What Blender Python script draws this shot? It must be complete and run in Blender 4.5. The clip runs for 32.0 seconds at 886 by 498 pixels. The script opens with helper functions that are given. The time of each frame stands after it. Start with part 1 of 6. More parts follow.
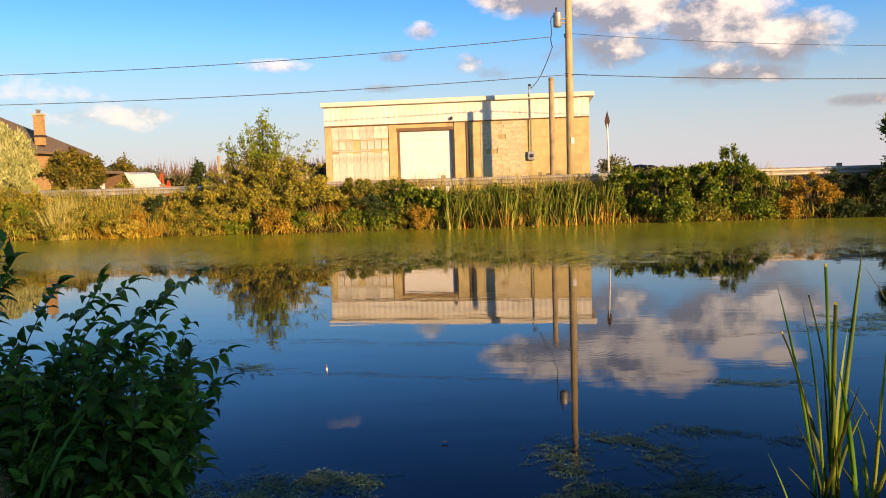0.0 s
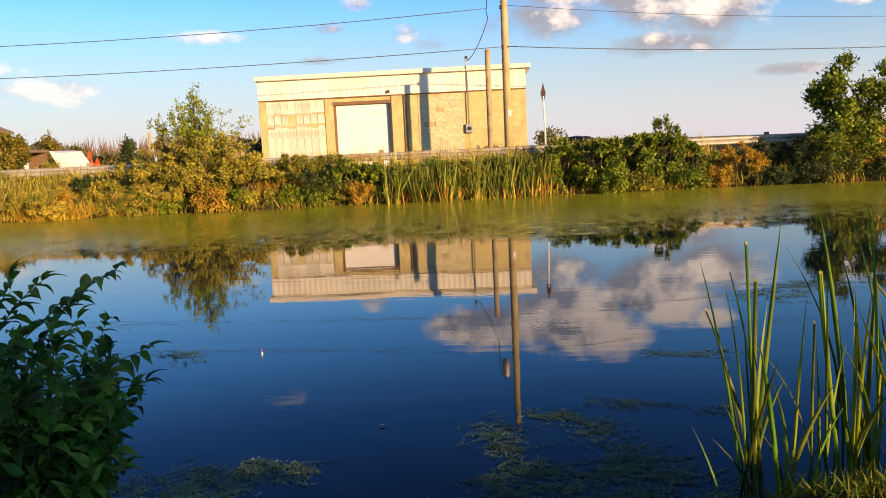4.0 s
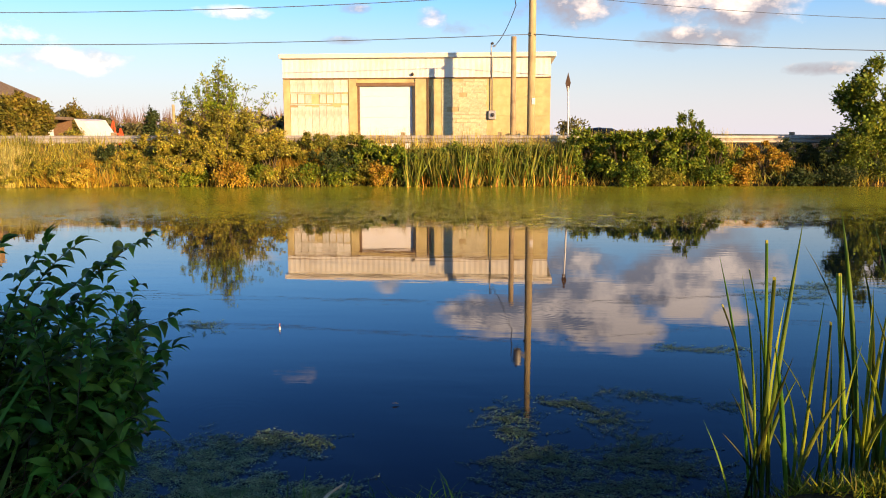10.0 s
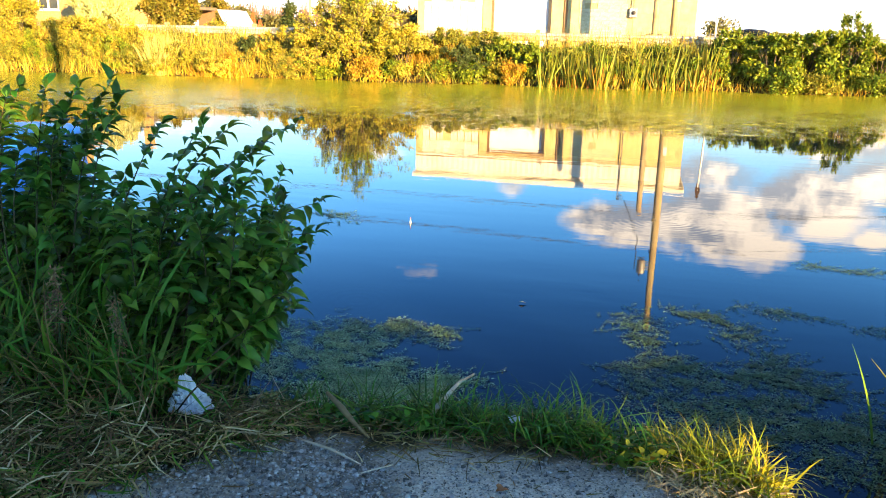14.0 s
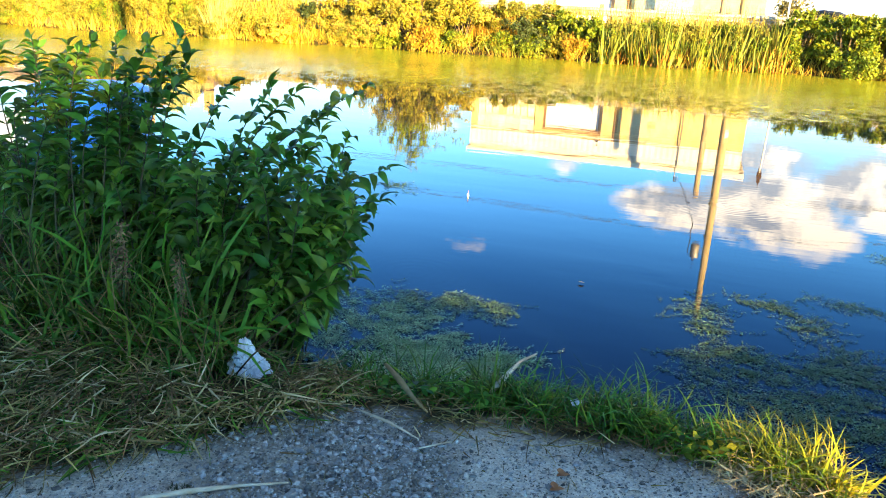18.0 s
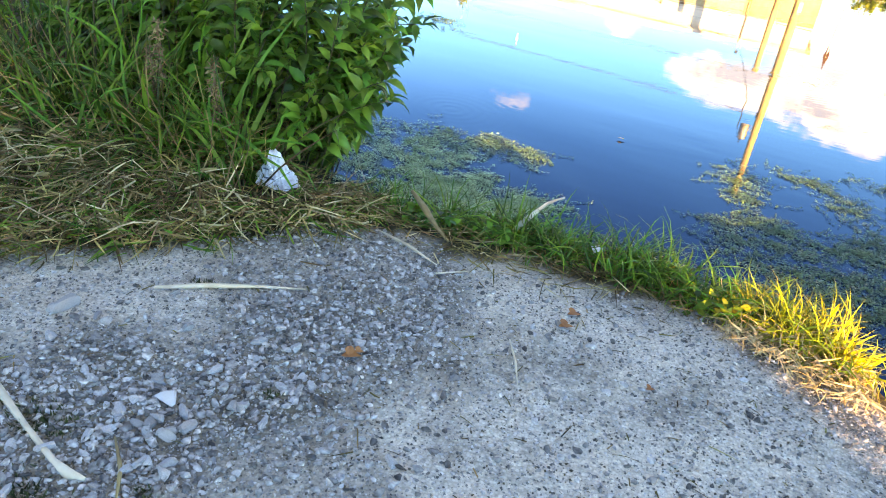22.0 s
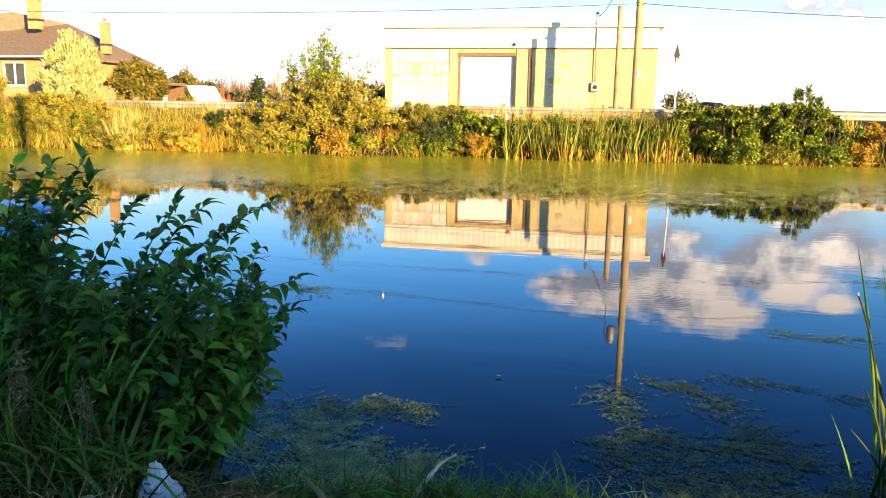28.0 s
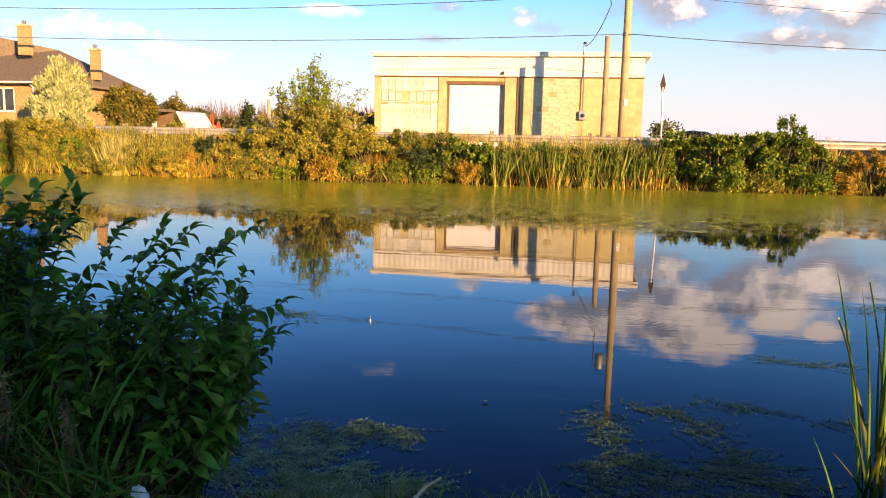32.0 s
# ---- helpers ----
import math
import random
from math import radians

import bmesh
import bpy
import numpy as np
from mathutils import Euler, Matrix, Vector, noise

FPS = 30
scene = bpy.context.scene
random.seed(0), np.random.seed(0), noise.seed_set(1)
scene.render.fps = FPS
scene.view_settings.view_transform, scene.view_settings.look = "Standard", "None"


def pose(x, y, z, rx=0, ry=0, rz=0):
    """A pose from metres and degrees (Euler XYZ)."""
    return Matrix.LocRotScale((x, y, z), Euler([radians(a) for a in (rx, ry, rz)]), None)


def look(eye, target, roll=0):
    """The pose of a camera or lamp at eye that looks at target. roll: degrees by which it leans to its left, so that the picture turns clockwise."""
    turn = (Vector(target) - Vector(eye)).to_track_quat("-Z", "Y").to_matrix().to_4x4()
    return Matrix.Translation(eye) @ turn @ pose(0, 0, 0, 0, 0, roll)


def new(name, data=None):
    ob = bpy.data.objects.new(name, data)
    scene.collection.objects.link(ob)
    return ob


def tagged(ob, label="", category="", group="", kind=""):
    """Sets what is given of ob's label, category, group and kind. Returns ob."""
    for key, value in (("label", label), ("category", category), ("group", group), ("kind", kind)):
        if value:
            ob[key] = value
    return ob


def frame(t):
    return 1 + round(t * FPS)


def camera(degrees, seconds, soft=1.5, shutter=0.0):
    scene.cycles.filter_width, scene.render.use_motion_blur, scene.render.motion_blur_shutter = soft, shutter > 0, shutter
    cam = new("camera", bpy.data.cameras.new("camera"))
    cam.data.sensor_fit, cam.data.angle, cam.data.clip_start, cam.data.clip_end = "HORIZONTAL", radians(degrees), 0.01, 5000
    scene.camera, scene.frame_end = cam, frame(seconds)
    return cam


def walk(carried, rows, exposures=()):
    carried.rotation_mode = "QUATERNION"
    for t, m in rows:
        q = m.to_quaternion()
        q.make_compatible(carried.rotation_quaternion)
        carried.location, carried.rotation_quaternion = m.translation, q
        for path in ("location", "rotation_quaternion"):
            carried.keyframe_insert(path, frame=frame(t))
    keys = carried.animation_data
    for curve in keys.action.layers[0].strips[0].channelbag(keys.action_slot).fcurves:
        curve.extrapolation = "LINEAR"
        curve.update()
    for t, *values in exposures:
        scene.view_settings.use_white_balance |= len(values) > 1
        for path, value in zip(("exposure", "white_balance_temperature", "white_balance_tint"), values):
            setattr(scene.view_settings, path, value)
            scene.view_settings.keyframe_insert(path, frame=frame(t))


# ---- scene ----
cam = camera(59.22, 32.0, 1.0)
# seconds, x, y, z, heading, pitch, lean (degrees)
PATH = [
    (0.0, 0.033, -0.005, 1.666, 7.62, -4.92, -1.76),
    (0.5, 0.050, 0.024, 1.660, 6.36, -5.15, -2.03),
    (1.0, 0.050, 0.038, 1.712, 5.06, -6.51, -1.80),
    (1.5, 0.096, 0.078, 1.709, 4.12, -6.57, -2.16),
    (2.0, 0.095, 0.040, 1.719, 3.44, -6.77, -2.62),
    (2.5, 0.071, -0.004, 1.722, 3.43, -7.02, -2.65),
    (3.0, 0.078, 0.006, 1.718, 3.48, -7.33, -2.46),
    (3.5, 0.092, 0.049, 1.717, 3.38, -7.25, -2.68),
    (5.5, 0.072, -0.008, 1.722, 3.77, -6.53, -1.86),
    (6.0, 0.063, -0.005, 1.721, 3.73, -6.53, -0.98),
    (6.5, 0.068, -0.017, 1.725, 3.48, -6.60, -0.50),
    (7.0, 0.060, -0.017, 1.724, 2.98, -6.10, -0.01),
    (7.5, 0.074, -0.024, 1.728, 3.18, -6.07, 0.17),
    (8.0, 0.070, -0.019, 1.723, 3.12, -6.98, 0.09),
    (8.5, 0.062, -0.008, 1.721, 3.43, -7.51, 0.41),
    (9.0, 0.065, -0.005, 1.716, 3.55, -8.10, 0.46),
    (9.5, 0.056, -0.018, 1.717, 4.05, -8.23, 0.38),
    (10.0, 0.062, -0.020, 1.717, 4.58, -8.12, -0.04),
    (10.5, 0.045, -0.019, 1.713, 5.98, -8.53, -0.60),
    (11.0, 0.031, -0.022, 1.711, 7.33, -9.03, -0.56),
    (11.5, 0.014, -0.011, 1.692, 8.80, -10.83, 0.20),
    (12.0, -0.002, 0.001, 1.671, 10.67, -13.18, 0.62),
    (12.5, 0.009, -0.000, 1.678, 11.60, -14.02, 0.83),
    (13.0, 0.013, 0.011, 1.680, 11.78, -15.05, 0.89),
    (13.5, -0.019, 0.013, 1.676, 13.33, -15.76, 1.42),
    (14.0, -0.003, -0.005, 1.690, 13.72, -15.42, 1.26),
    (14.5, -0.010, -0.002, 1.689, 13.67, -15.56, 1.59),
    (15.0, -0.026, 0.020, 1.676, 13.88, -17.07, 2.06),
    (15.5, -0.042, 0.022, 1.659, 15.03, -18.78, 1.78),
    (17.5, -0.053, 0.029, 1.672, 15.78, -17.46, 0.98),
    (18.0, -0.086, 0.047, 1.667, 17.36, -17.47, 2.96),
    (18.5, -0.089, 0.052, 1.656, 18.12, -17.87, 3.77),
    (19.0, -0.081, 0.052, 1.647, 18.17, -19.17, 4.74),
    (19.5, -0.085, 0.054, 1.644, 18.27, -19.73, 5.00),
    (20.0, -0.080, 0.052, 1.642, 18.40, -20.12, 4.91),
    (20.5, -0.078, 0.044, 1.652, 17.86, -20.11, 5.39),
    (21.0, -0.085, 0.052, 1.569, 17.43, -23.86, 5.94),
    (21.5, -0.070, 0.051, 1.579, 18.49, -27.00, 7.48),
    (22.0, -0.062, 0.056, 1.591, 18.90, -28.57, 8.66),
    (22.5, -0.073, 0.053, 1.596, 19.12, -29.45, 9.40),
    (23.0, -0.061, 0.053, 1.598, 18.94, -29.92, 10.15),
    (23.5, -0.061, 0.048, 1.619, 19.05, -29.82, 10.24),
    (24.0, -0.029, 0.008, 1.673, 20.16, -25.23, 7.76),
    (24.5, -0.051, 0.040, 1.672, 16.97, -17.66, 2.81),
    (26.5, -0.064, -0.004, 1.696, 16.37, -16.42, 2.31),
    (27.0, -0.035, -0.005, 1.702, 14.72, -14.98, 1.34),
    (27.5, -0.020, -0.031, 1.714, 13.59, -13.56, 0.67),
    (28.0, -0.046, 0.008, 1.712, 11.46, -10.25, 1.00),
    (28.5, -0.031, -0.031, 1.712, 11.08, -8.77, 0.73),
    (29.0, -0.034, -0.025, 1.711, 11.05, -8.04, 0.84),
    (29.5, -0.040, -0.013, 1.706, 11.39, -7.90, 0.90),
    (30.0, -0.041, -0.021, 1.711, 11.60, -8.00, 0.93),
    (30.5, -0.033, -0.027, 1.711, 11.70, -8.23, 1.02),
    (31.0, -0.035, -0.012, 1.702, 11.81, -8.63, 0.73),
    (31.5, -0.026, -0.019, 1.704, 11.02, -8.27, 1.05),
    (32.0, -0.027, -0.020, 1.704, 10.67, -8.26, 1.28),
]


def stand(x, y, z, heading, pitch, lean):
    return Matrix.Translation((x, y, z)) @ pose(0, 0, 0, 0, 0, heading) @ pose(0, 0, 0, 90 + pitch) @ pose(0, 0, 0, 0, 0, lean)


# seconds, stops, kelvin, tint
EXPOSURE = [(0.0, 0.58, 8450, 19), (1.5, 0.7, 8450, 19), (6.0, 0.72, 8450, 19), (10.5, 0.86, 8450, 20), (11.2, 0.95, 8200, 18), (12.0, 1.65, 8480, 11), (13.0, 2.1, 8950, 9), (15.0, 2.36, 9100, 8), (18.0, 2.66, 9050, 6), (19.0, 2.92, 9300, 4),
            (20.0, 3.0, 9650, 4), (21.0, 3.22, 11200, 8), (22.0, 3.65, 14400, 23), (23.3, 3.76, 15000, 25), (24.0, 3.94, 14700, 24), (24.5, 3.34, 11200, 17), (25.5, 2.88, 10440, 8), (26.5, 2.68, 9160, 2), (27.0, 2.62, 8840, 2), (28.0, 1.66, 8090, 12), (29.0, 1.08, 8520, 20), (32.0, 1.03, 8520, 22)]
walk(cam, [(t, stand(*p)) for t, *p in PATH], EXPOSURE)

# ---- world and sun ----
SUN_EL, SUN_AZ = 9.9, 136.0  # degrees above the horizon; clockwise from +y
world = bpy.data.worlds.new("sky")
scene.world = world
world.use_nodes = True
wt = world.node_tree
wt.nodes.clear()


def wnode(kind, **sets):
    n = wt.nodes.new(kind)
    for k, v in sets.items():
        n.inputs[k].default_value = v
    return n


def wmath(op, a, b=None, clamp=False):
    n = wt.nodes.new("ShaderNodeMath")
    n.operation, n.use_clamp = op, clamp
    for i, v in enumerate((a, b)):
        if v is None:
            continue
        if isinstance(v, (int, float)):
            n.inputs[i].default_value = v
        else:
            wt.links.new(v, n.inputs[i])
    return n.outputs[0]


sky = wt.nodes.new("ShaderNodeTexSky")
sky.sky_type, sky.sun_disc = "NISHITA", False
sky.sun_elevation, sky.sun_rotation = radians(SUN_EL), radians(SUN_AZ)
sky.air_density, sky.dust_density, sky.ozone_density = 1.0, 0.6, 3.0
coord = wt.nodes.new("ShaderNodeTexCoord")
sep = wt.nodes.new("ShaderNodeSeparateXYZ")
wt.links.new(coord.outputs["Generated"], sep.inputs[0])
azim = wmath("MULTIPLY", wmath("ARCTAN2", sep.outputs[0], sep.outputs[1]), 57.2958)
elev = wmath("MULTIPLY", wmath("ARCSINE", sep.outputs[2]), 57.2958)
# billows: noise over azimuth and height
comb = wt.nodes.new("ShaderNodeCombineXYZ")
wt.links.new(azim, comb.inputs[0])
wt.links.new(wmath("MULTIPLY", elev, 1.5), comb.inputs[1])
billow = wnode("ShaderNodeTexNoise", Scale=0.3, Detail=9.0, Roughness=0.6)
wt.links.new(comb.outputs[0], billow.inputs["Vector"])
soft_n = wnode("ShaderNodeTexNoise", Scale=0.24, Detail=5.0, Roughness=0.55)
wt.links.new(comb.outputs[0], soft_n.inputs["Vector"])
# clouds: azimuth, height, half width, half height, density
CLOUDS = [(0.2, 12.9, 5.6, 1.8, 1.5), (5.8, 12.3, 5.8, 3.1, 1.5), (8.6, 13.4, 3.6, 2.1, 1.1), (12.2, 10.4, 5.0, 2.9, 1.3), (16.0, 8.7, 4.4, 2.0, 1.2), (5.0, 9.0, 5.0, 1.5, 0.85), (13.0, 6.7, 5.0, 0.9, 0.8),
          (15.9, 12.3, 1.6, 0.8, 0.95), (-8.7, 10.7, 1.3, 0.75, 0.75), (-11.0, 9.0, 1.6, 0.45, 0.7), (-19.0, 8.5, 2.6, 0.55, 0.65), (-11.5, 6.8, 1.8, 0.35, 0.6),
          (-5.4, 8.5, 1.1, 0.7, 0.3), (-3.2, 7.7, 1.7, 0.5, 0.3), (-15.4, 16.8, 1.9, 0.6, 0.28), (-30.3, 5.1, 5.0, 1.0, 0.4), (-35.5, 6.2, 5.0, 1.0, 0.3),
          (21.1, 4.4, 2.6, 0.5, 0.85), (24.8, 8.7, 2.0, 0.8, 0.85), (30.0, 8.6, 3.0, 1.2, 0.95), (-48.0, 9.0, 9.0, 2.0, 0.9), (42.0, 7.0, 9.0, 2.5, 1.0)]
cover = None
for az, el, wa, we, amp in CLOUDS:
    dx = wmath("MULTIPLY", wmath("SUBTRACT", azim, az), 1 / wa)
    dy = wmath("MULTIPLY", wmath("SUBTRACT", elev, el), 1 / we)
    d = wmath("ADD", wmath("MULTIPLY", dx, dx), wmath("MULTIPLY", dy, dy))
    b = wmath("MULTIPLY", wmath("SUBTRACT", 1.0, d), amp)
    cover = b if cover is None else wmath("MAXIMUM", cover, b)
dens = wmath("ADD", wmath("MAXIMUM", cover, -1.2), wmath("MULTIPLY", wmath("SUBTRACT", billow.outputs["Fac"], 0.5), 2.5))
alpha = wmath("MULTIPLY", wmath("SUBTRACT", dens, 0.0), 1.15, clamp=True)
alpha = wmath("MULTIPLY", alpha, 0.88)
# lit tops and grey undersides
shade = wt.nodes.new("ShaderNodeMapRange")
shade.inputs["From Min"].default_value, shade.inputs["From Max"].default_value = 0.48, 0.585
wt.links.new(wmath("ADD", wmath("MULTIPLY", soft_n.outputs["Fac"], 0.45), wmath("ADD", wmath("MULTIPLY", billow.outputs["Fac"], 0.55), wmath("MULTIPLY", wmath("MINIMUM", wmath("ADD", wmath("SUBTRACT", elev, 12.3), wmath("MULTIPLY", wmath("ABSOLUTE", wmath("SUBTRACT", azim, 1.0)), 0.3)), 3.0), 0.024))), shade.inputs["Value"])
cloud_col = wt.nodes.new("ShaderNodeMix")
cloud_col.data_type = "RGBA"
cloud_col.inputs[6].default_value, cloud_col.inputs[7].default_value = (2.1, 2.25, 2.85, 1), (7.3, 6.7, 6.4, 1)
wt.links.new(shade.outputs[0], cloud_col.inputs[0])
mixed = wt.nodes.new("ShaderNodeMix")
mixed.data_type = "RGBA"
wt.links.new(alpha, mixed.inputs[0])
# deeper blue at middle heights, added warm tint overhead, pale haze along the horizon
# the overhead tint is unseen, put in to neutralise the ambient light
ramp = wt.nodes.new("ShaderNodeValToRGB")
wt.links.new(wmath("MULTIPLY", elev, 1 / 90, clamp=True), ramp.inputs[0])
ramp.color_ramp.elements[0].position, ramp.color_ramp.elements[0].color = 0.0, (0.9, 1.0, 1.12, 1)
ramp.color_ramp.elements[1].position, ramp.color_ramp.elements[1].color = 1.0, (1.6, 1.1, 0.7, 1)
for at, c in ((0.075, (0.66, 1.12, 1.5, 1)), (0.11, (0.47, 1.18, 1.86, 1)), (0.16, (0.29, 1.0, 1.82, 1)), (0.21, (0.115, 0.6, 1.27, 1)), (0.28, (0.09, 0.42, 0.96, 1)), (0.38, (0.14, 0.42, 0.9, 1)), (0.5, (0.62, 0.76, 1.0, 1)), (0.6, (1.35, 1.05, 0.8, 1))):
    ramp.color_ramp.elements.new(at).color = c
tint = wt.nodes.new("ShaderNodeMix")
tint.data_type, tint.blend_type = "RGBA", "MULTIPLY"
tint.inputs[0].default_value = 1.0
wt.links.new(sky.outputs[0], tint.inputs[6])
wt.links.new(ramp.outputs[0], tint.inputs[7])
haze = wt.nodes.new("ShaderNodeMix")
haze.data_type = "RGBA"
haze.inputs[7].default_value = (4.0, 4.5, 5.9, 1)
hz = wt.nodes.new("ShaderNodeMapRange")
hz.interpolation_type = "SMOOTHSTEP"
hz.inputs["From Min"].default_value, hz.inputs["From Max"].default_value = -2.0, 12.5
hz.inputs["To Min"].default_value, hz.inputs["To Max"].default_value = 0.88, 0.0
wt.links.new(elev, hz.inputs["Value"])
wt.links.new(hz.outputs[0], haze.inputs[0])
wt.links.new(tint.outputs[2], haze.inputs[6])
wt.links.new(haze.outputs[2], mixed.inputs[6])
wt.links.new(cloud_col.outputs[2], mixed.inputs[7])
back = wnode("ShaderNodeBackground", Strength=0.11)
wt.links.new(mixed.outputs[2], back.inputs[0])
wout = wt.nodes.new("ShaderNodeOutputWorld")
wt.links.new(back.outputs[0], wout.inputs[0])

sun_data = bpy.data.lights.new("sun", "SUN")
sun_data.energy, sun_data.angle, sun_data.color = 5.0, radians(0.5), (1.0, 0.71, 0.41)
sun = new("sun", sun_data)
to_sun = Vector((math.sin(radians(SUN_AZ)) * math.cos(radians(SUN_EL)), math.cos(radians(SUN_AZ)) * math.cos(radians(SUN_EL)), math.sin(radians(SUN_EL))))
sun.matrix_world = look(to_sun * 60, (0, 0, 0))

# ---- materials ----
def surface(name, c1, c2, scale=6.0, rough=0.8, bump=0.2, bscale=40.0, metal=0.0, vary="", amount=0.35, stain=None, stain_scale=1.2, through_light=0.0, gloss=0.3, stretch=(1, 1, 1)):
    """Two colours mixed by fine and broad noise, with relief. vary: 'island' or 'object' shifts the value piece by piece."""
    m = bpy.data.materials.new(name)
    m.use_nodes = True
    nt = m.node_tree
    n, l = nt.nodes, nt.links
    p = n["Principled BSDF"]
    out = n["Material Output"]
    tc = n.new("ShaderNodeTexCoord")
    mp = n.new("ShaderNodeMapping")
    mp.inputs["Scale"].default_value = stretch
    l.new(tc.outputs["Object"], mp.inputs["Vector"])
    fine = n.new("ShaderNodeTexNoise")
    fine.inputs["Scale"].default_value, fine.inputs["Detail"].default_value = scale, 6
    l.new(mp.outputs[0], fine.inputs["Vector"])
    ramp = n.new("ShaderNodeMapRange")
    ramp.inputs["From Min"].default_value, ramp.inputs["From Max"].default_value = 0.32, 0.68
    l.new(fine.outputs["Fac"], ramp.inputs["Value"])
    mix = n.new("ShaderNodeMix")
    mix.data_type = "RGBA"
    mix.inputs[6].default_value, mix.inputs[7].default_value = (*c1, 1), (*c2, 1)
    l.new(ramp.outputs[0], mix.inputs[0])
    col = mix.outputs[2]
    if stain:
        broad = n.new("ShaderNodeTexNoise")
        broad.inputs["Scale"].default_value, broad.inputs["Detail"].default_value = stain_scale, 4
        l.new(tc.outputs["Object"], broad.inputs["Vector"])
        r2 = n.new("ShaderNodeMapRange")
        r2.inputs["From Min"].default_value, r2.inputs["From Max"].default_value = 0.48, 0.68
        l.new(broad.outputs["Fac"], r2.inputs["Value"])
        mx = n.new("ShaderNodeMix")
        mx.data_type = "RGBA"
        mx.inputs[7].default_value = (*stain, 1)
        l.new(r2.outputs[0], mx.inputs[0])
        l.new(col, mx.inputs[6])
        col = mx.outputs[2]
    if vary:
        if vary == "island":
            src = n.new("ShaderNodeNewGeometry").outputs["Random Per Island"]
        else:
            src = n.new("ShaderNodeObjectInfo").outputs["Random"]
        mr = n.new("ShaderNodeMapRange")
        mr.inputs["To Min"].default_value, mr.inputs["To Max"].default_value = 1 - amount, 1 + amount
        l.new(src, mr.inputs["Value"])
        hsv = n.new("ShaderNodeHueSaturation")
        mh = n.new("ShaderNodeMapRange")
        mh.inputs["To Min"].default_value, mh.inputs["To Max"].default_value = 0.5 - amount * 0.06, 0.5 + amount * 0.06
        mul = n.new("ShaderNodeMath")
        mul.operation = "FRACT"
        m7 = n.new("ShaderNodeMath")
        m7.operation = "MULTIPLY"
        m7.inputs[1].default_value = 7.31
        l.new(src, m7.inputs[0])
        l.new(m7.outputs[0], mul.inputs[0])
        l.new(mul.outputs[0], mh.inputs["Value"])
        l.new(mh.outputs[0], hsv.inputs["Hue"])
        l.new(mr.outputs[0], hsv.inputs["Value"])
        l.new(col, hsv.inputs["Color"])
        col = hsv.outputs[0]
    l.new(col, p.inputs["Base Color"])
    p.inputs["Roughness"].default_value, p.inputs["Metallic"].default_value = rough, metal
    p.inputs["Specular IOR Level"].default_value = gloss
    if bump:
        bn = n.new("ShaderNodeTexNoise")
        bn.inputs["Scale"].default_value, bn.inputs["Detail"].default_value = bscale, 5
        l.new(mp.outputs[0], bn.inputs["Vector"])
        bp = n.new("ShaderNodeBump")
        bp.inputs["Strength"].default_value, bp.inputs["Distance"].default_value = bump, 0.02
        l.new(bn.outputs["Fac"], bp.inputs["Height"])
        l.new(bp.outputs[0], p.inputs["Normal"])
    if through_light:
        tr = n.new("ShaderNodeBsdfTranslucent")
        l.new(col, tr.inputs["Color"])
        ms = n.new("ShaderNodeMixShader")
        ms.inputs[0].default_value = through_light
        l.new(p.outputs[0], ms.inputs[1])
        l.new(tr.outputs[0], ms.inputs[2])
        l.new(ms.outputs[0], out.inputs["Surface"])
    return m


def leafy(name, c1, c2, amount=0.4, tl=0.3, rough=0.55, gloss=0.3, patch=9.0):
    return surface(name, c1, c2, patch, rough, 0.0, vary="island", amount=amount, through_light=tl, gloss=gloss)


M = {}
M["shrub_leaf"] = leafy("shrub_leaf", (0.033, 0.115, 0.014), (0.115, 0.285, 0.038), 0.65, 0.35, 0.42, 0.32)
M["twig"] = surface("twig", (0.045, 0.04, 0.02), (0.09, 0.07, 0.035), 30, 0.9)
M["grass_green"] = leafy("grass_green", (0.026, 0.085, 0.01), (0.09, 0.2, 0.025), 0.65, 0.28, 0.6, 0.15)
M["grass_tuft"] = leafy("grass_tuft", (0.028, 0.12, 0.01), (0.085, 0.22, 0.022), 0.65, 0.3)
M["grass_dry"] = leafy("grass_dry", (0.07, 0.052, 0.022), (0.28, 0.2, 0.082), 0.7, 0.1, 0.8, 0.08)
M["straw"] = leafy("straw", (0.38, 0.3, 0.15), (0.5, 0.4, 0.22), 0.3, 0.1, 0.75)
M["reed"] = surface("reed", (0.035, 0.1, 0.01), (0.2, 0.28, 0.026), 5.0, 0.45, 0.15, 90, vary="object", amount=0.75, through_light=0.12, stretch=(3, 3, 0.4))
M["reed_cut"] = surface("reed_cut", (0.26, 0.27, 0.045), (0.36, 0.35, 0.08), 20, 0.8)
M["far_reed"] = leafy("far_reed", (0.08, 0.12, 0.018), (0.28, 0.29, 0.04), 0.65, 0.18, patch=3.0)
M["far_reed_dry"] = leafy("far_reed_dry", (0.5, 0.24, 0.04), (0.66, 0.38, 0.08), 0.4, 0.15)
M["bank_gold"] = leafy("bank_gold", (0.28, 0.24, 0.045), (0.62, 0.48, 0.09), 0.55, 0.15, patch=1.6)
M["bank_olive"] = leafy("bank_olive", (0.13, 0.16, 0.028), (0.37, 0.325, 0.052), 0.5, 0.2, patch=1.6)
M["bank_rust"] = leafy("bank_rust", (0.28, 0.175, 0.025), (0.5, 0.32, 0.045), 0.45, 0.15, patch=1.6)
M["bush_green"] = leafy("bush_green", (0.06, 0.12, 0.014), (0.25, 0.3, 0.034), 0.6, 0.18, patch=2.0)
# dark leaves; also shade painted into the plants near the right-hand tree
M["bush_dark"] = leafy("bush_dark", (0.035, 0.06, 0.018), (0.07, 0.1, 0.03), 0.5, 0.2)
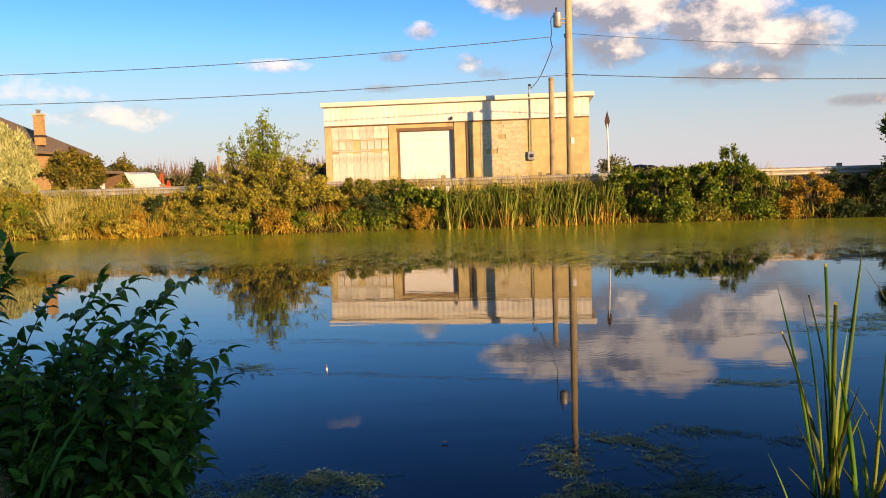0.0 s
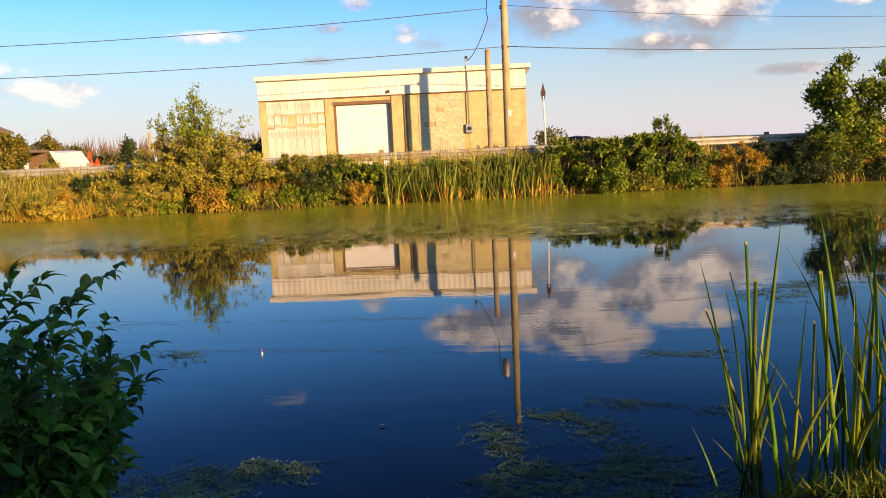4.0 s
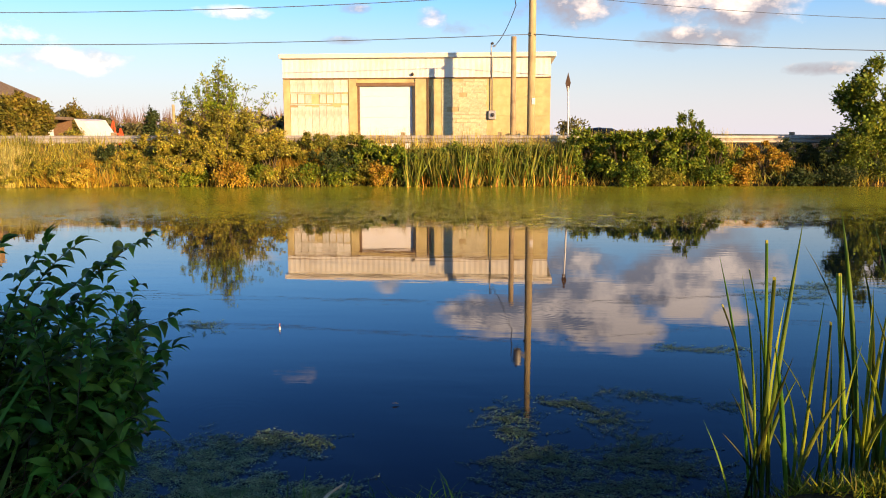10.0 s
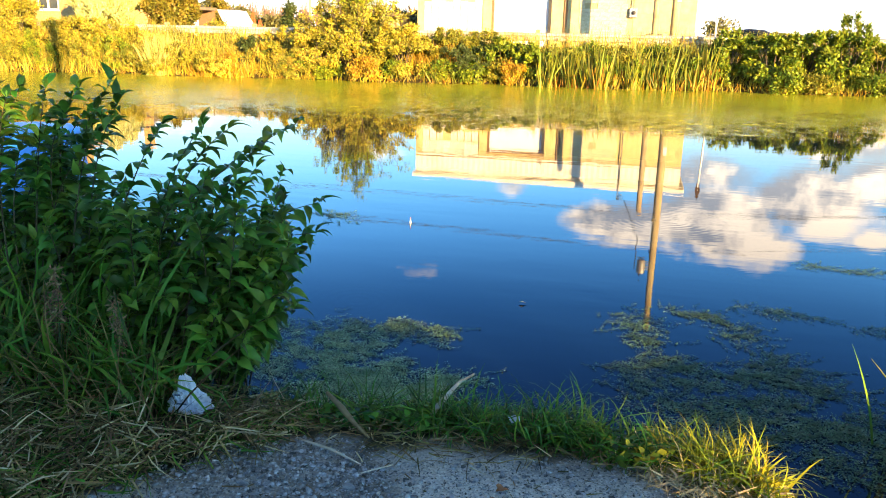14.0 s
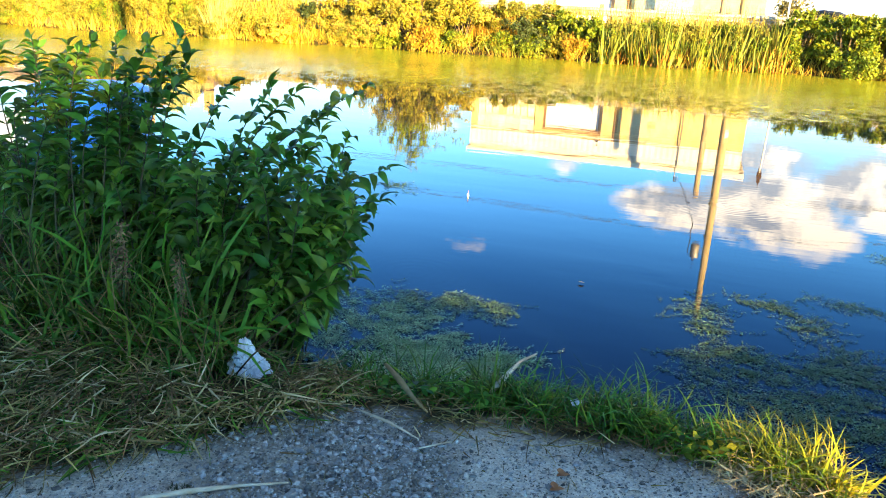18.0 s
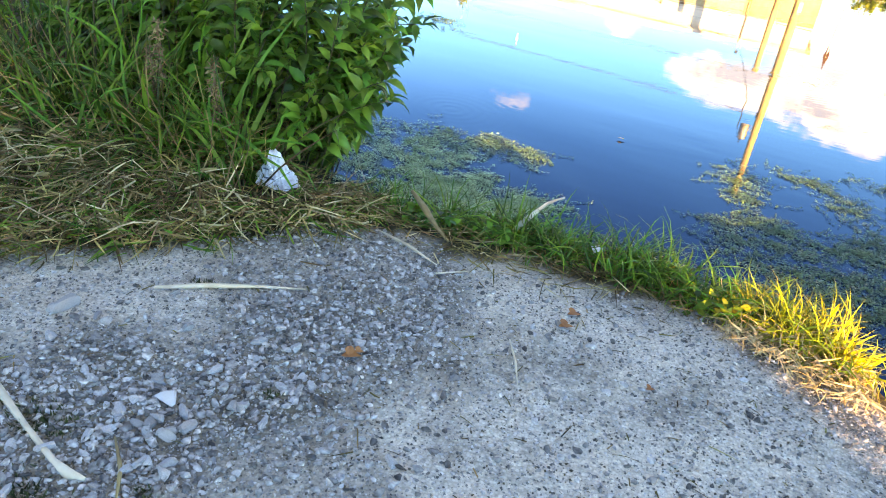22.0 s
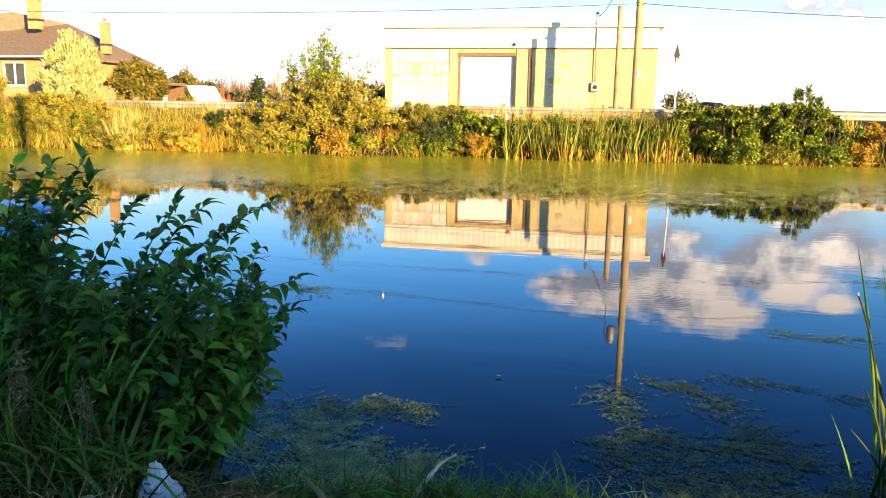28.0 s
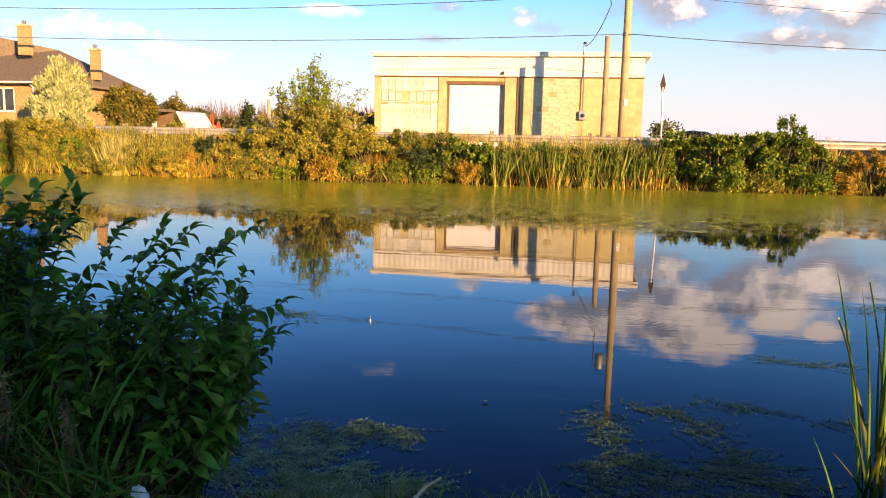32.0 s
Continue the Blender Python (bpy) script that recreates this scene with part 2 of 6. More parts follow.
M["bush_bronze"] = leafy("bush_bronze", (0.1, 0.11, 0.018), (0.26, 0.2, 0.035), 0.5, 0.15, patch=1.2)
M["straw_pale"] = leafy("straw_pale", (0.4, 0.36, 0.1), (0.62, 0.55, 0.2), 0.4, 0.2)
M["bush_yellow"] = leafy("bush_yellow", (0.19, 0.195, 0.032), (0.46, 0.385, 0.06), 0.55, 0.2, patch=1.6)
M["willow_top"] = leafy("willow_top", (0.12, 0.19, 0.018), (0.3, 0.36, 0.036), 0.5, 0.25, patch=1.4)
M["willow_leaf"] = leafy("willow_leaf", (0.13, 0.155, 0.025), (0.4, 0.35, 0.052), 0.5, 0.2, patch=1.2)
M["tree_leaf"] = leafy("tree_leaf", (0.065, 0.115, 0.014), (0.22, 0.27, 0.03), 0.5, 0.2, patch=1.5)
M["silver_leaf"] = leafy("silver_leaf", (0.29, 0.34, 0.13), (0.58, 0.58, 0.27), 0.3, 0.2, patch=1.5)
M["far_leaf"] = leafy("far_leaf", (0.09, 0.1, 0.035), (0.16, 0.15, 0.06), 0.45, 0.2)
M["bark"] = surface("bark", (0.08, 0.06, 0.04), (0.17, 0.13, 0.09), 14, 0.9, 0.6, 30, stretch=(1, 1, 0.3))
M["bare"] = surface("bare", (0.16, 0.1, 0.07), (0.26, 0.17, 0.12), 5, 0.9)
M["plaster"] = surface("plaster", (0.5, 0.41, 0.2), (0.62, 0.52, 0.27), 3.0, 0.9, 0.25, 25, stain=(0.36, 0.28, 0.16), stain_scale=0.6)
M["siding"] = surface("siding", (0.81, 0.79, 0.7), (0.87, 0.85, 0.76), 2.0, 0.6, 0.05, 20, stain=(0.72, 0.68, 0.58), stain_scale=0.5)
M["coping"] = surface("coping", (0.78, 0.73, 0.61), (0.86, 0.81, 0.69), 3.0, 0.6, 0.05, 20)
M["board"] = surface("board", (0.56, 0.545, 0.46), (0.72, 0.7, 0.61), 7.0, 0.9, 0.3, 40, vary="object", amount=0.14, stain=(0.42, 0.34, 0.24), stretch=(3, 3, 0.5))
M["block"] = surface("block", (0.51, 0.46, 0.29), (0.67, 0.61, 0.41), 9.0, 0.9, 0.5, 30, vary="object", amount=0.07, stain=(0.42, 0.33, 0.23), stain_scale=3.5)
M["door_white"] = surface("door_white", (0.8, 0.8, 0.79), (0.85, 0.85, 0.84), 2.0, 0.45, 0.02)
M["door_frame"] = surface("door_frame", (0.16, 0.09, 0.05), (0.24, 0.15, 0.09), 9, 0.8)
M["metal_grey"] = surface("metal_grey", (0.4, 0.4, 0.4), (0.5, 0.5, 0.49), 8, 0.5, 0.1, 20, 0.6)
M["dark_metal"] = surface("dark_metal", (0.03, 0.03, 0.035), (0.06, 0.06, 0.06), 8, 0.6)
M["wire"] = surface("wire", (0.07, 0.09, 0.12), (0.1, 0.12, 0.15), 8, 0.6, 0)
M["pole_wood"] = surface("pole_wood", (0.42, 0.34, 0.18), (0.56, 0.46, 0.27), 9, 0.9, 0.4, 30, stretch=(2, 2, 0.15), stain=(0.34, 0.27, 0.16), stain_scale=0.8)
M["stub_wood"] = surface("stub_wood", (0.34, 0.26, 0.15), (0.5, 0.4, 0.25), 9, 0.9, 0.5, 30, stretch=(2, 2, 0.15), stain=(0.22, 0.17, 0.11), stain_scale=1.5)
M["rail_metal"] = surface("rail_metal", (0.42, 0.41, 0.38), (0.54, 0.52, 0.48), 6, 0.6, 0.1, 20, 0.35, stain=(0.4, 0.31, 0.22))
M["post_wood"] = surface("post_wood", (0.26, 0.2, 0.13), (0.4, 0.32, 0.22), 12, 0.9, 0.4)
M["roof_shingle"] = surface("roof_shingle", (0.15, 0.11, 0.08), (0.24, 0.18, 0.13), 5, 0.9, 0.4, 14, vary="object", amount=0.15)
M["house_brick"] = surface("house_brick", (0.36, 0.22, 0.09), (0.58, 0.39, 0.18), 5, 0.9, 0.5, 14, vary="object", amount=0.12, stretch=(1, 1, 3))
M["white_paint"] = surface("white_paint", (0.76, 0.75, 0.72), (0.82, 0.81, 0.78), 4, 0.5, 0.05)
M["window_glass"] = surface("window_glass", (0.03, 0.04, 0.04), (0.06, 0.07, 0.06), 1.0, 0.08, 0, gloss=0.5)
M["tarp"] = surface("tarp", (0.72, 0.72, 0.74), (0.8, 0.8, 0.82), 2, 0.5, 0.1, 6)
M["red_paint"] = surface("red_paint", (0.55, 0.08, 0.03), (0.65, 0.13, 0.05), 5, 0.5)
M["asphalt"] = surface("asphalt", (0.05, 0.05, 0.052), (0.08, 0.08, 0.08), 30, 0.9, 0.3, 80)
M["marker_face"] = surface("marker_face", (0.05, 0.03, 0.018), (0.09, 0.05, 0.03), 10, 0.5)
M["barrel_blue"] = surface("barrel_blue", (0.01, 0.3, 0.72), (0.02, 0.4, 0.84), 4, 0.4, 0.05)
M["bag_white"] = surface("bag_white", (0.76, 0.78, 0.82), (0.86, 0.87, 0.89), 14, 0.4, 0.5, 45, through_light=0.15)
M["bag_print"] = surface("bag_print", (0.1, 0.14, 0.2), (0.2, 0.25, 0.3), 30, 0.5)
M["stick"] = surface("stick", (0.46, 0.4, 0.3), (0.62, 0.55, 0.43), 18, 0.8, 0.3, stain=(0.32, 0.25, 0.16), stain_scale=8)
M["stone"] = surface("stone", (0.19, 0.2, 0.205), (0.4, 0.405, 0.4), 40, 0.9, 0.4, 120, vary="object", amount=0.35, gloss=0.2)
M["pale_stone"] = surface("pale_stone", (0.42, 0.46, 0.48), (0.54, 0.57, 0.58), 40, 0.9, 0.4, 120, gloss=0.2)
M["gravel"] = surface("gravel", (0.13, 0.13, 0.125), (0.39, 0.385, 0.37), 60, 0.95, 0.3, 200, vary="island", amount=0.75, gloss=0.15)
M["earth_crumb"] = surface("earth_crumb", (0.05, 0.043, 0.03), (0.13, 0.11, 0.08), 60, 0.95, 0.3, 200, gloss=0.1)
M["dead_leaf"] = surface("dead_leaf", (0.3, 0.1, 0.035), (0.46, 0.18, 0.06), 20, 0.7, 0.2)
# yellowish grass with the gold of low sun put into its colour
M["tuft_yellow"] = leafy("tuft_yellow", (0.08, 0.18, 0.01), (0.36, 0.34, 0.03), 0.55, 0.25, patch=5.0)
M["moss"] = leafy("moss", (0.02, 0.035, 0.012), (0.05, 0.07, 0.02), 0.4, 0.1)
M["stick_brown"] = surface("stick_brown", (0.16, 0.11, 0.05), (0.32, 0.23, 0.11), 18, 0.8, 0.3)
M["plume"] = leafy("plume", (0.15, 0.095, 0.045), (0.3, 0.2, 0.11), 0.4, 0.2, 0.8)
M["wrapper"] = surface("wrapper", (0.36, 0.46, 0.54), (0.5, 0.58, 0.64), 30, 0.4, 0.2)
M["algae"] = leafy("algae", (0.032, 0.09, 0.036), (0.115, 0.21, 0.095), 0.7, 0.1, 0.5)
# a lighter copy of algae, sky glow painted into the shaded rafts
M["algae_skylit"] = leafy("algae_skylit", (0.08, 0.2, 0.08), (0.33, 0.48, 0.25), 0.7, 0.1, 0.5)
M["float_white"] = surface("float_white", (0.75, 0.74, 0.7), (0.82, 0.8, 0.76), 30, 0.3, 0)
M["float_red"] = surface("float_red", (0.6, 0.12, 0.04), (0.7, 0.18, 0.06), 30, 0.3, 0)
M["hill"] = surface("hill", (0.055, 0.075, 0.075), (0.09, 0.11, 0.1), 0.02, 0.95, 0)
M["car_paint"] = surface("car_paint", (0.02, 0.025, 0.02), (0.03, 0.035, 0.03), 3, 0.25, 0, gloss=0.5)


def ground_material():
    m = surface("ground_cover", (0.34, 0.315, 0.27), (0.62, 0.58, 0.51), 30, 0.95, 1.0, 60, gloss=0.1)
    nt = m.node_tree
    n, l = nt.nodes, nt.links
    p = n["Principled BSDF"]
    base = p.inputs["Base Color"].links[0].from_socket
    tc = n.new("ShaderNodeTexCoord")
    # pale worn dust in broad patches, dark earth in others
    br = n.new("ShaderNodeTexNoise")
    br.inputs["Scale"].default_value, br.inputs["Detail"].default_value = 3.0, 7
    l.new(tc.outputs["Object"], br.inputs["Vector"])
    r = n.new("ShaderNodeMapRange")
    r.inputs["From Min"].default_value, r.inputs["From Max"].default_value = 0.38, 0.56
    l.new(br.outputs["Fac"], r.inputs["Value"])
    st = n.new("ShaderNodeAttribute")
    st.attribute_name = "stony"
    dusty = n.new("ShaderNodeMath")
    dusty.operation = "SUBTRACT"
    dusty.use_clamp = True
    l.new(r.outputs[0], dusty.inputs[0])
    l.new(st.outputs["Fac"], dusty.inputs[1])
    dust = n.new("ShaderNodeMix")
    dust.data_type = "RGBA"
    dust.inputs[7].default_value = (0.62, 0.56, 0.475, 1)
    l.new(dusty.outputs[0], dust.inputs[0])
    l.new(base, dust.inputs[6])
    # brown earth between the stones, darkened further to paint the shade of gaps
    er = n.new("ShaderNodeTexNoise")
    er.inputs["Scale"].default_value, er.inputs["Detail"].default_value, er.inputs["Roughness"].default_value = 3.4, 8, 0.65
    l.new(tc.outputs["Object"], er.inputs["Vector"])
    rr = n.new("ShaderNodeMapRange")
    rr.inputs["From Min"].default_value, rr.inputs["From Max"].default_value = 0.5, 0.63
    rr.inputs["To Max"].default_value = 0.5
    l.new(er.outputs["Fac"], rr.inputs["Value"])
    earth = n.new("ShaderNodeMix")
    earth.data_type = "RGBA"
    earth.inputs[7].default_value = (0.13, 0.11, 0.08, 1)
    em = n.new("ShaderNodeMath")
    em.operation = "MULTIPLY_ADD"
    em.use_clamp = True
    em.inputs[1].default_value = 0.8
    l.new(st.outputs["Fac"], em.inputs[0])
    l.new(rr.outputs[0], em.inputs[2])
    ea = n.new("ShaderNodeMath")
    ea.operation = "MULTIPLY"
    ea.inputs[1].default_value = 0.85
    l.new(em.outputs[0], ea.inputs[0])
    l.new(ea.outputs[0], earth.inputs[0])
    l.new(dust.outputs[2], earth.inputs[6])
    # single grains: cells each of its own grey, crevice shade painted in the gaps
    vo = n.new("ShaderNodeTexVoronoi")
    vo.inputs["Scale"].default_value = 120
    l.new(tc.outputs["Object"], vo.inputs["Vector"])
    sp = n.new("ShaderNodeSeparateColor")
    l.new(vo.outputs["Color"], sp.inputs[0])
    g1 = n.new("ShaderNodeMapRange")
    g1.inputs["To Min"].default_value, g1.inputs["To Max"].default_value = 0.7, 1.24
    l.new(sp.outputs[0], g1.inputs["Value"])
    g2 = n.new("ShaderNodeMapRange")
    g2.inputs["From Min"].default_value, g2.inputs["From Max"].default_value = 0.35, 0.75
    g2.inputs["To Min"].default_value, g2.inputs["To Max"].default_value = 1.0, 0.72
    l.new(vo.outputs["Distance"], g2.inputs["Value"])
    gm = n.new("ShaderNodeMath")
    gm.operation = "MULTIPLY"
    l.new(g1.outputs[0], gm.inputs[0])
    l.new(g2.outputs[0], gm.inputs[1])
    grain = n.new("ShaderNodeMix")
    grain.data_type, grain.blend_type = "RGBA", "MULTIPLY"
    fade = n.new("ShaderNodeMapRange")
    fade.inputs["To Min"].default_value, fade.inputs["To Max"].default_value = 0.85, 0.7
    l.new(r.outputs[0], fade.inputs["Value"])
    l.new(fade.outputs[0], grain.inputs[0])
    l.new(earth.outputs[2], grain.inputs[6])
    l.new(gm.outputs[0], grain.inputs[7])
    # soil and turf away from the trodden patch, darkened as shade between grass blades
    at = n.new("ShaderNodeAttribute")
    at.attribute_name = "turf"
    turf_n = n.new("ShaderNodeTexNoise")
    turf_n.inputs["Scale"].default_value, turf_n.inputs["Detail"].default_value = 8, 6
    l.new(tc.outputs["Object"], turf_n.inputs["Vector"])
    turf = n.new("ShaderNodeMix")
    turf.data_type = "RGBA"
    turf.inputs[6].default_value, turf.inputs[7].default_value = (0.022, 0.02, 0.01, 1), (0.065, 0.052, 0.025, 1)
    l.new(turf_n.outputs["Fac"], turf.inputs[0])
    fin = n.new("ShaderNodeMix")
    fin.data_type = "RGBA"
    l.new(at.outputs["Fac"], fin.inputs[0])
    l.new(grain.outputs[2], fin.inputs[6])
    l.new(turf.outputs[2], fin.inputs[7])
    l.new(fin.outputs[2], p.inputs["Base Color"])
    return m


M["ground"] = ground_material()


def water_material():
    m = bpy.data.materials.new("pond_water")
    m.use_nodes = True
    nt = m.node_tree
    n, l = nt.nodes, nt.links
    p = n["Principled BSDF"]
    p.inputs["Base Color"].default_value = (0.0009, 0.0047, 0.015, 1)
    p.inputs["Specular Tint"].default_value = (0.745, 0.91, 0.92, 1)
    p.inputs["Roughness"].default_value, p.inputs["IOR"].default_value = 0.015, 1.33
    tc = n.new("ShaderNodeTexCoord")
    mp = n.new("ShaderNodeMapping")
    mp.inputs["Scale"].default_value = (0.55, 2.2, 1)
    l.new(tc.outputs["Object"], mp.inputs["Vector"])
    w1 = n.new("ShaderNodeTexNoise")
    w1.inputs["Scale"].default_value, w1.inputs["Detail"].default_value = 1.6, 3
    l.new(mp.outputs[0], w1.inputs["Vector"])
    w2 = n.new("ShaderNodeTexNoise")
    w2.inputs["Scale"].default_value, w2.inputs["Detail"].default_value = 0.35, 2
    l.new(tc.outputs["Object"], w2.inputs["Vector"])
    gate = n.new("ShaderNodeMapRange")
    gate.inputs["From Min"].default_value, gate.inputs["From Max"].default_value = 0.4, 0.7
    gate.inputs["To Min"].default_value = 0.25
    l.new(w2.outputs["Fac"], gate.inputs["Value"])
    mul = n.new("ShaderNodeMath")
    mul.operation = "MULTIPLY"
    l.new(w1.outputs["Fac"], mul.inputs[0])
    l.new(gate.outputs[0], mul.inputs[1])
    # fine wind ripples in patches
    mp3 = n.new("ShaderNodeMapping")
    mp3.inputs["Scale"].default_value = (2.2, 9.0, 1)
    mp3.inputs["Rotation"].default_value = (0, 0, 0.12)
    l.new(tc.outputs["Object"], mp3.inputs["Vector"])
    w3 = n.new("ShaderNodeTexNoise")
    w3.inputs["Scale"].default_value, w3.inputs["Detail"].default_value = 1.5, 2
    l.new(mp3.outputs[0], w3.inputs["Vector"])
    w4 = n.new("ShaderNodeTexNoise")
    w4.inputs["Scale"].default_value, w4.inputs["Detail"].default_value = 0.6, 3
    l.new(tc.outputs["Object"], w4.inputs["Vector"])
    g4 = n.new("ShaderNodeMapRange")
    g4.inputs["From Min"].default_value, g4.inputs["From Max"].default_value = 0.5, 0.68
    g4.inputs["To Min"].default_value, g4.inputs["To Max"].default_value = 0.05, 0.14
    l.new(w4.outputs["Fac"], g4.inputs["Value"])
    m4 = n.new("ShaderNodeMath")
    m4.operation = "MULTIPLY_ADD"
    l.new(w3.outputs["Fac"], m4.inputs[0])
    l.new(g4.outputs[0], m4.inputs[1])
    l.new(mul.outputs[0], m4.inputs[2])
    height = m4.outputs[0]
    # rings spreading from where something touched the water
    for cx, cy, reach in ((-1.68, 4.54, 0.55), (0.35, 7.6, 0.9)):
        off = n.new("ShaderNodeMapping")
        off.inputs["Location"].default_value = (-cx, -cy, 0)
        l.new(tc.outputs["Object"], off.inputs["Vector"])
        ln = n.new("ShaderNodeVectorMath")
        ln.operation = "LENGTH"
        l.new(off.outputs[0], ln.inputs[0])
        k1 = n.new("ShaderNodeMath")
        k1.operation = "MULTIPLY"
        k1.inputs[1].default_value = 90.0
        l.new(ln.outputs["Value"], k1.inputs[0])
        k2 = n.new("ShaderNodeMath")
        k2.operation = "SINE"
        l.new(k1.outputs[0], k2.inputs[0])
        k3 = n.new("ShaderNodeMapRange")
        k3.inputs["From Max"].default_value = reach
        k3.inputs["To Min"].default_value, k3.inputs["To Max"].default_value = 0.045, 0.0
        l.new(ln.outputs["Value"], k3.inputs["Value"])
        k4 = n.new("ShaderNodeMath")
        k4.operation = "MULTIPLY_ADD"
        l.new(k2.outputs[0], k4.inputs[0])
        l.new(k3.outputs[0], k4.inputs[1])
        l.new(height, k4.inputs[2])
        height = k4.outputs[0]
    bp = n.new("ShaderNodeBump")
    bp.inputs["Strength"].default_value, bp.inputs["Distance"].default_value = 0.5, 0.0032
    l.new(height, bp.inputs["Height"])
    l.new(bp.outputs[0], p.inputs["Normal"])
    return m


M["water"] = water_material()


def weed_material(name, c1, c2, cover, scale, wet=0.25, lo=0.98, hi=1.12, grain=(0.45, 1, 1), rough=0.6, relief=0.3):
    """A floating mat of tiny plants: gaps between them let the water show."""
    m = surface(name, c1, c2, 3.0, rough, relief, 60, gloss=wet, stretch=grain)
    nt = m.node_tree
    n, l = nt.nodes, nt.links
    p, out = n["Principled BSDF"], n["Material Output"]
    tc = n.new("ShaderNodeTexCoord")
    mp = n.new("ShaderNodeMapping")
    mp.inputs["Scale"].default_value = grain
    l.new(tc.outputs["Object"], mp.inputs["Vector"])
    a = n.new("ShaderNodeTexNoise")
    a.inputs["Scale"].default_value, a.inputs["Detail"].default_value, a.inputs["Roughness"].default_value = scale, 9, 0.68
    l.new(mp.outputs[0], a.inputs["Vector"])
    b = n.new("ShaderNodeTexNoise")
    b.inputs["Scale"].default_value, b.inputs["Detail"].default_value = 60, 3
    l.new(tc.outputs["Object"], b.inputs["Vector"])
    at = n.new("ShaderNodeAttribute")
    at.attribute_name = "cover"
    s = n.new("ShaderNodeMath")
    s.operation = "MULTIPLY_ADD"
    s.inputs[1].default_value = 0.35
    l.new(b.outputs["Fac"], s.inputs[0])
    l.new(a.outputs["Fac"], s.inputs[2])
    s2 = n.new("ShaderNodeMath")
    s2.operation = "ADD"
    l.new(s.outputs[0], s2.inputs[0])
    l.new(at.outputs["Fac"], s2.inputs[1])
    r = n.new("ShaderNodeMapRange")
    r.inputs["From Min"].default_value, r.inputs["From Max"].default_value = lo, hi
    r.inputs["To Max"].default_value = cover
    l.new(s2.outputs[0], r.inputs["Value"])
    tr = n.new("ShaderNodeBsdfTransparent")
    ms = n.new("ShaderNodeMixShader")
    l.new(r.outputs[0], ms.inputs[0])
    l.new(tr.outputs[0], ms.inputs[1])
    l.new(p.outputs[0], ms.inputs[2])
    l.new(ms.outputs[0], out.inputs["Surface"])
    return m


M["duckweed"] = weed_material("duckweed_mat", (0.37, 0.405, 0.03), (0.56, 0.56, 0.055), 0.86, 3.4, 0.12, 0.94, 1.12, (1.0, 0.6, 1), 0.16, 0.02)

M["weed_mat"] = weed_material("weed_mat", (0.13, 0.28, 0.12), (0.32, 0.5, 0.25), 0.85, 26.0, lo=1.02, hi=1.07)

# ---- building helpers ----


def mesh_of(name, verts, faces, mat=None, smooth=False):
    me = bpy.data.meshes.new(name)
    me.from_pydata([tuple(v) for v in verts], [], faces)
    if mat:
        me.materials.append(mat)
    if smooth:
        me.polygons.foreach_set("use_smooth", [True] * len(me.polygons))
    me.update()
    return me


def many(name, template, faces, frames, places, mat, smooth=False):
    """One mesh of many turned and scaled copies of a small template. frames: N x 3 x 3 (columns are axes), places: N x 3."""
    t = np.asarray(template, float)
    v = (np.einsum("nij,kj->nki", frames, t) + places[:, None, :]).reshape(-1, 3)
    n, k = len(places), len(t)
    sizes = np.array([len(f) for f in faces])
    loops = np.concatenate([np.asarray(f) for f in faces])
    all_loops = (loops[None, :] + (np.arange(n) * k)[:, None]).ravel()
    all_sizes = np.tile(sizes, n)
    me = bpy.data.meshes.new(name)
    me.vertices.add(len(v))
    me.vertices.foreach_set("co", v.ravel().astype(np.float32))
    me.loops.add(len(all_loops))
    me.loops.foreach_set("vertex_index", all_loops.astype(np.int32))
    me.polygons.add(len(all_sizes))
    starts = np.concatenate([[0], np.cumsum(all_sizes)[:-1]])
    me.polygons.foreach_set("loop_start", starts.astype(np.int32))
    me.polygons.foreach_set("loop_total", all_sizes.astype(np.int32))
    if smooth:
        me.polygons.foreach_set("use_smooth", np.ones(len(all_sizes), bool))
    me.materials.append(mat)
    me.update(calc_edges=True)
    me.validate()
    return me


def unit(a):
    return a / np.maximum(np.linalg.norm(a, axis=-1, keepdims=True), 1e-9)


def frames_from(along, up_hint, length, width, thick=None):
    """Axes for many(): x across, y along, z normal, scaled."""
    y = unit(along)
    x = unit(np.cross(y, up_hint))
    z = np.cross(x, y)
    th = width if thick is None else thick
    return np.stack([x * np.asarray(width)[..., None], y * np.asarray(length)[..., None], z * np.asarray(th)[..., None]], axis=-1)


# leaf templates: x across, y along from the stalk, z up
LEAF2 = ([(0, 0, 0), (0.5, 0.45, 0.1), (0, 1, -0.12), (-0.5, 0.45, 0.1)], [(0, 1, 2, 3)])
LEAF6 = ([(0, 0, 0), (0.32, 0.2, 0.06), (0.5, 0.45, 0.08), (0.3, 0.75, -0.02), (0, 1, -0.22), (-0.3, 0.75, -0.02), (-0.5, 0.45, 0.08), (-0.32, 0.2, 0.06),
          (0, 0.22, -0.03), (0, 0.47, -0.04), (0, 0.76, -0.12)],
         [(0, 1, 8), (0, 8, 7), (1, 2, 9, 8), (7, 8, 9, 6), (2, 3, 10, 9), (6, 9, 10, 5), (3, 4, 10), (5, 10, 4)])


def blade_template(bend, steps=4):
    """A grass blade rising along y and curling over towards z through the angle bend."""
    v, f = [], []
    for i in range(steps + 1):
        s = i / steps
        y, z = math.sin(bend * s) / bend, (1 - math.cos(bend * s)) / bend
        w = 0.5 * (1 - s ** 2.2)
        v += [(-w, y, z), (w, y, z)] if i < steps else [(0, y, z)]
    for i in range(steps - 1):
        f.append((2 * i, 2 * i + 1, 2 * i + 3, 2 * i + 2))
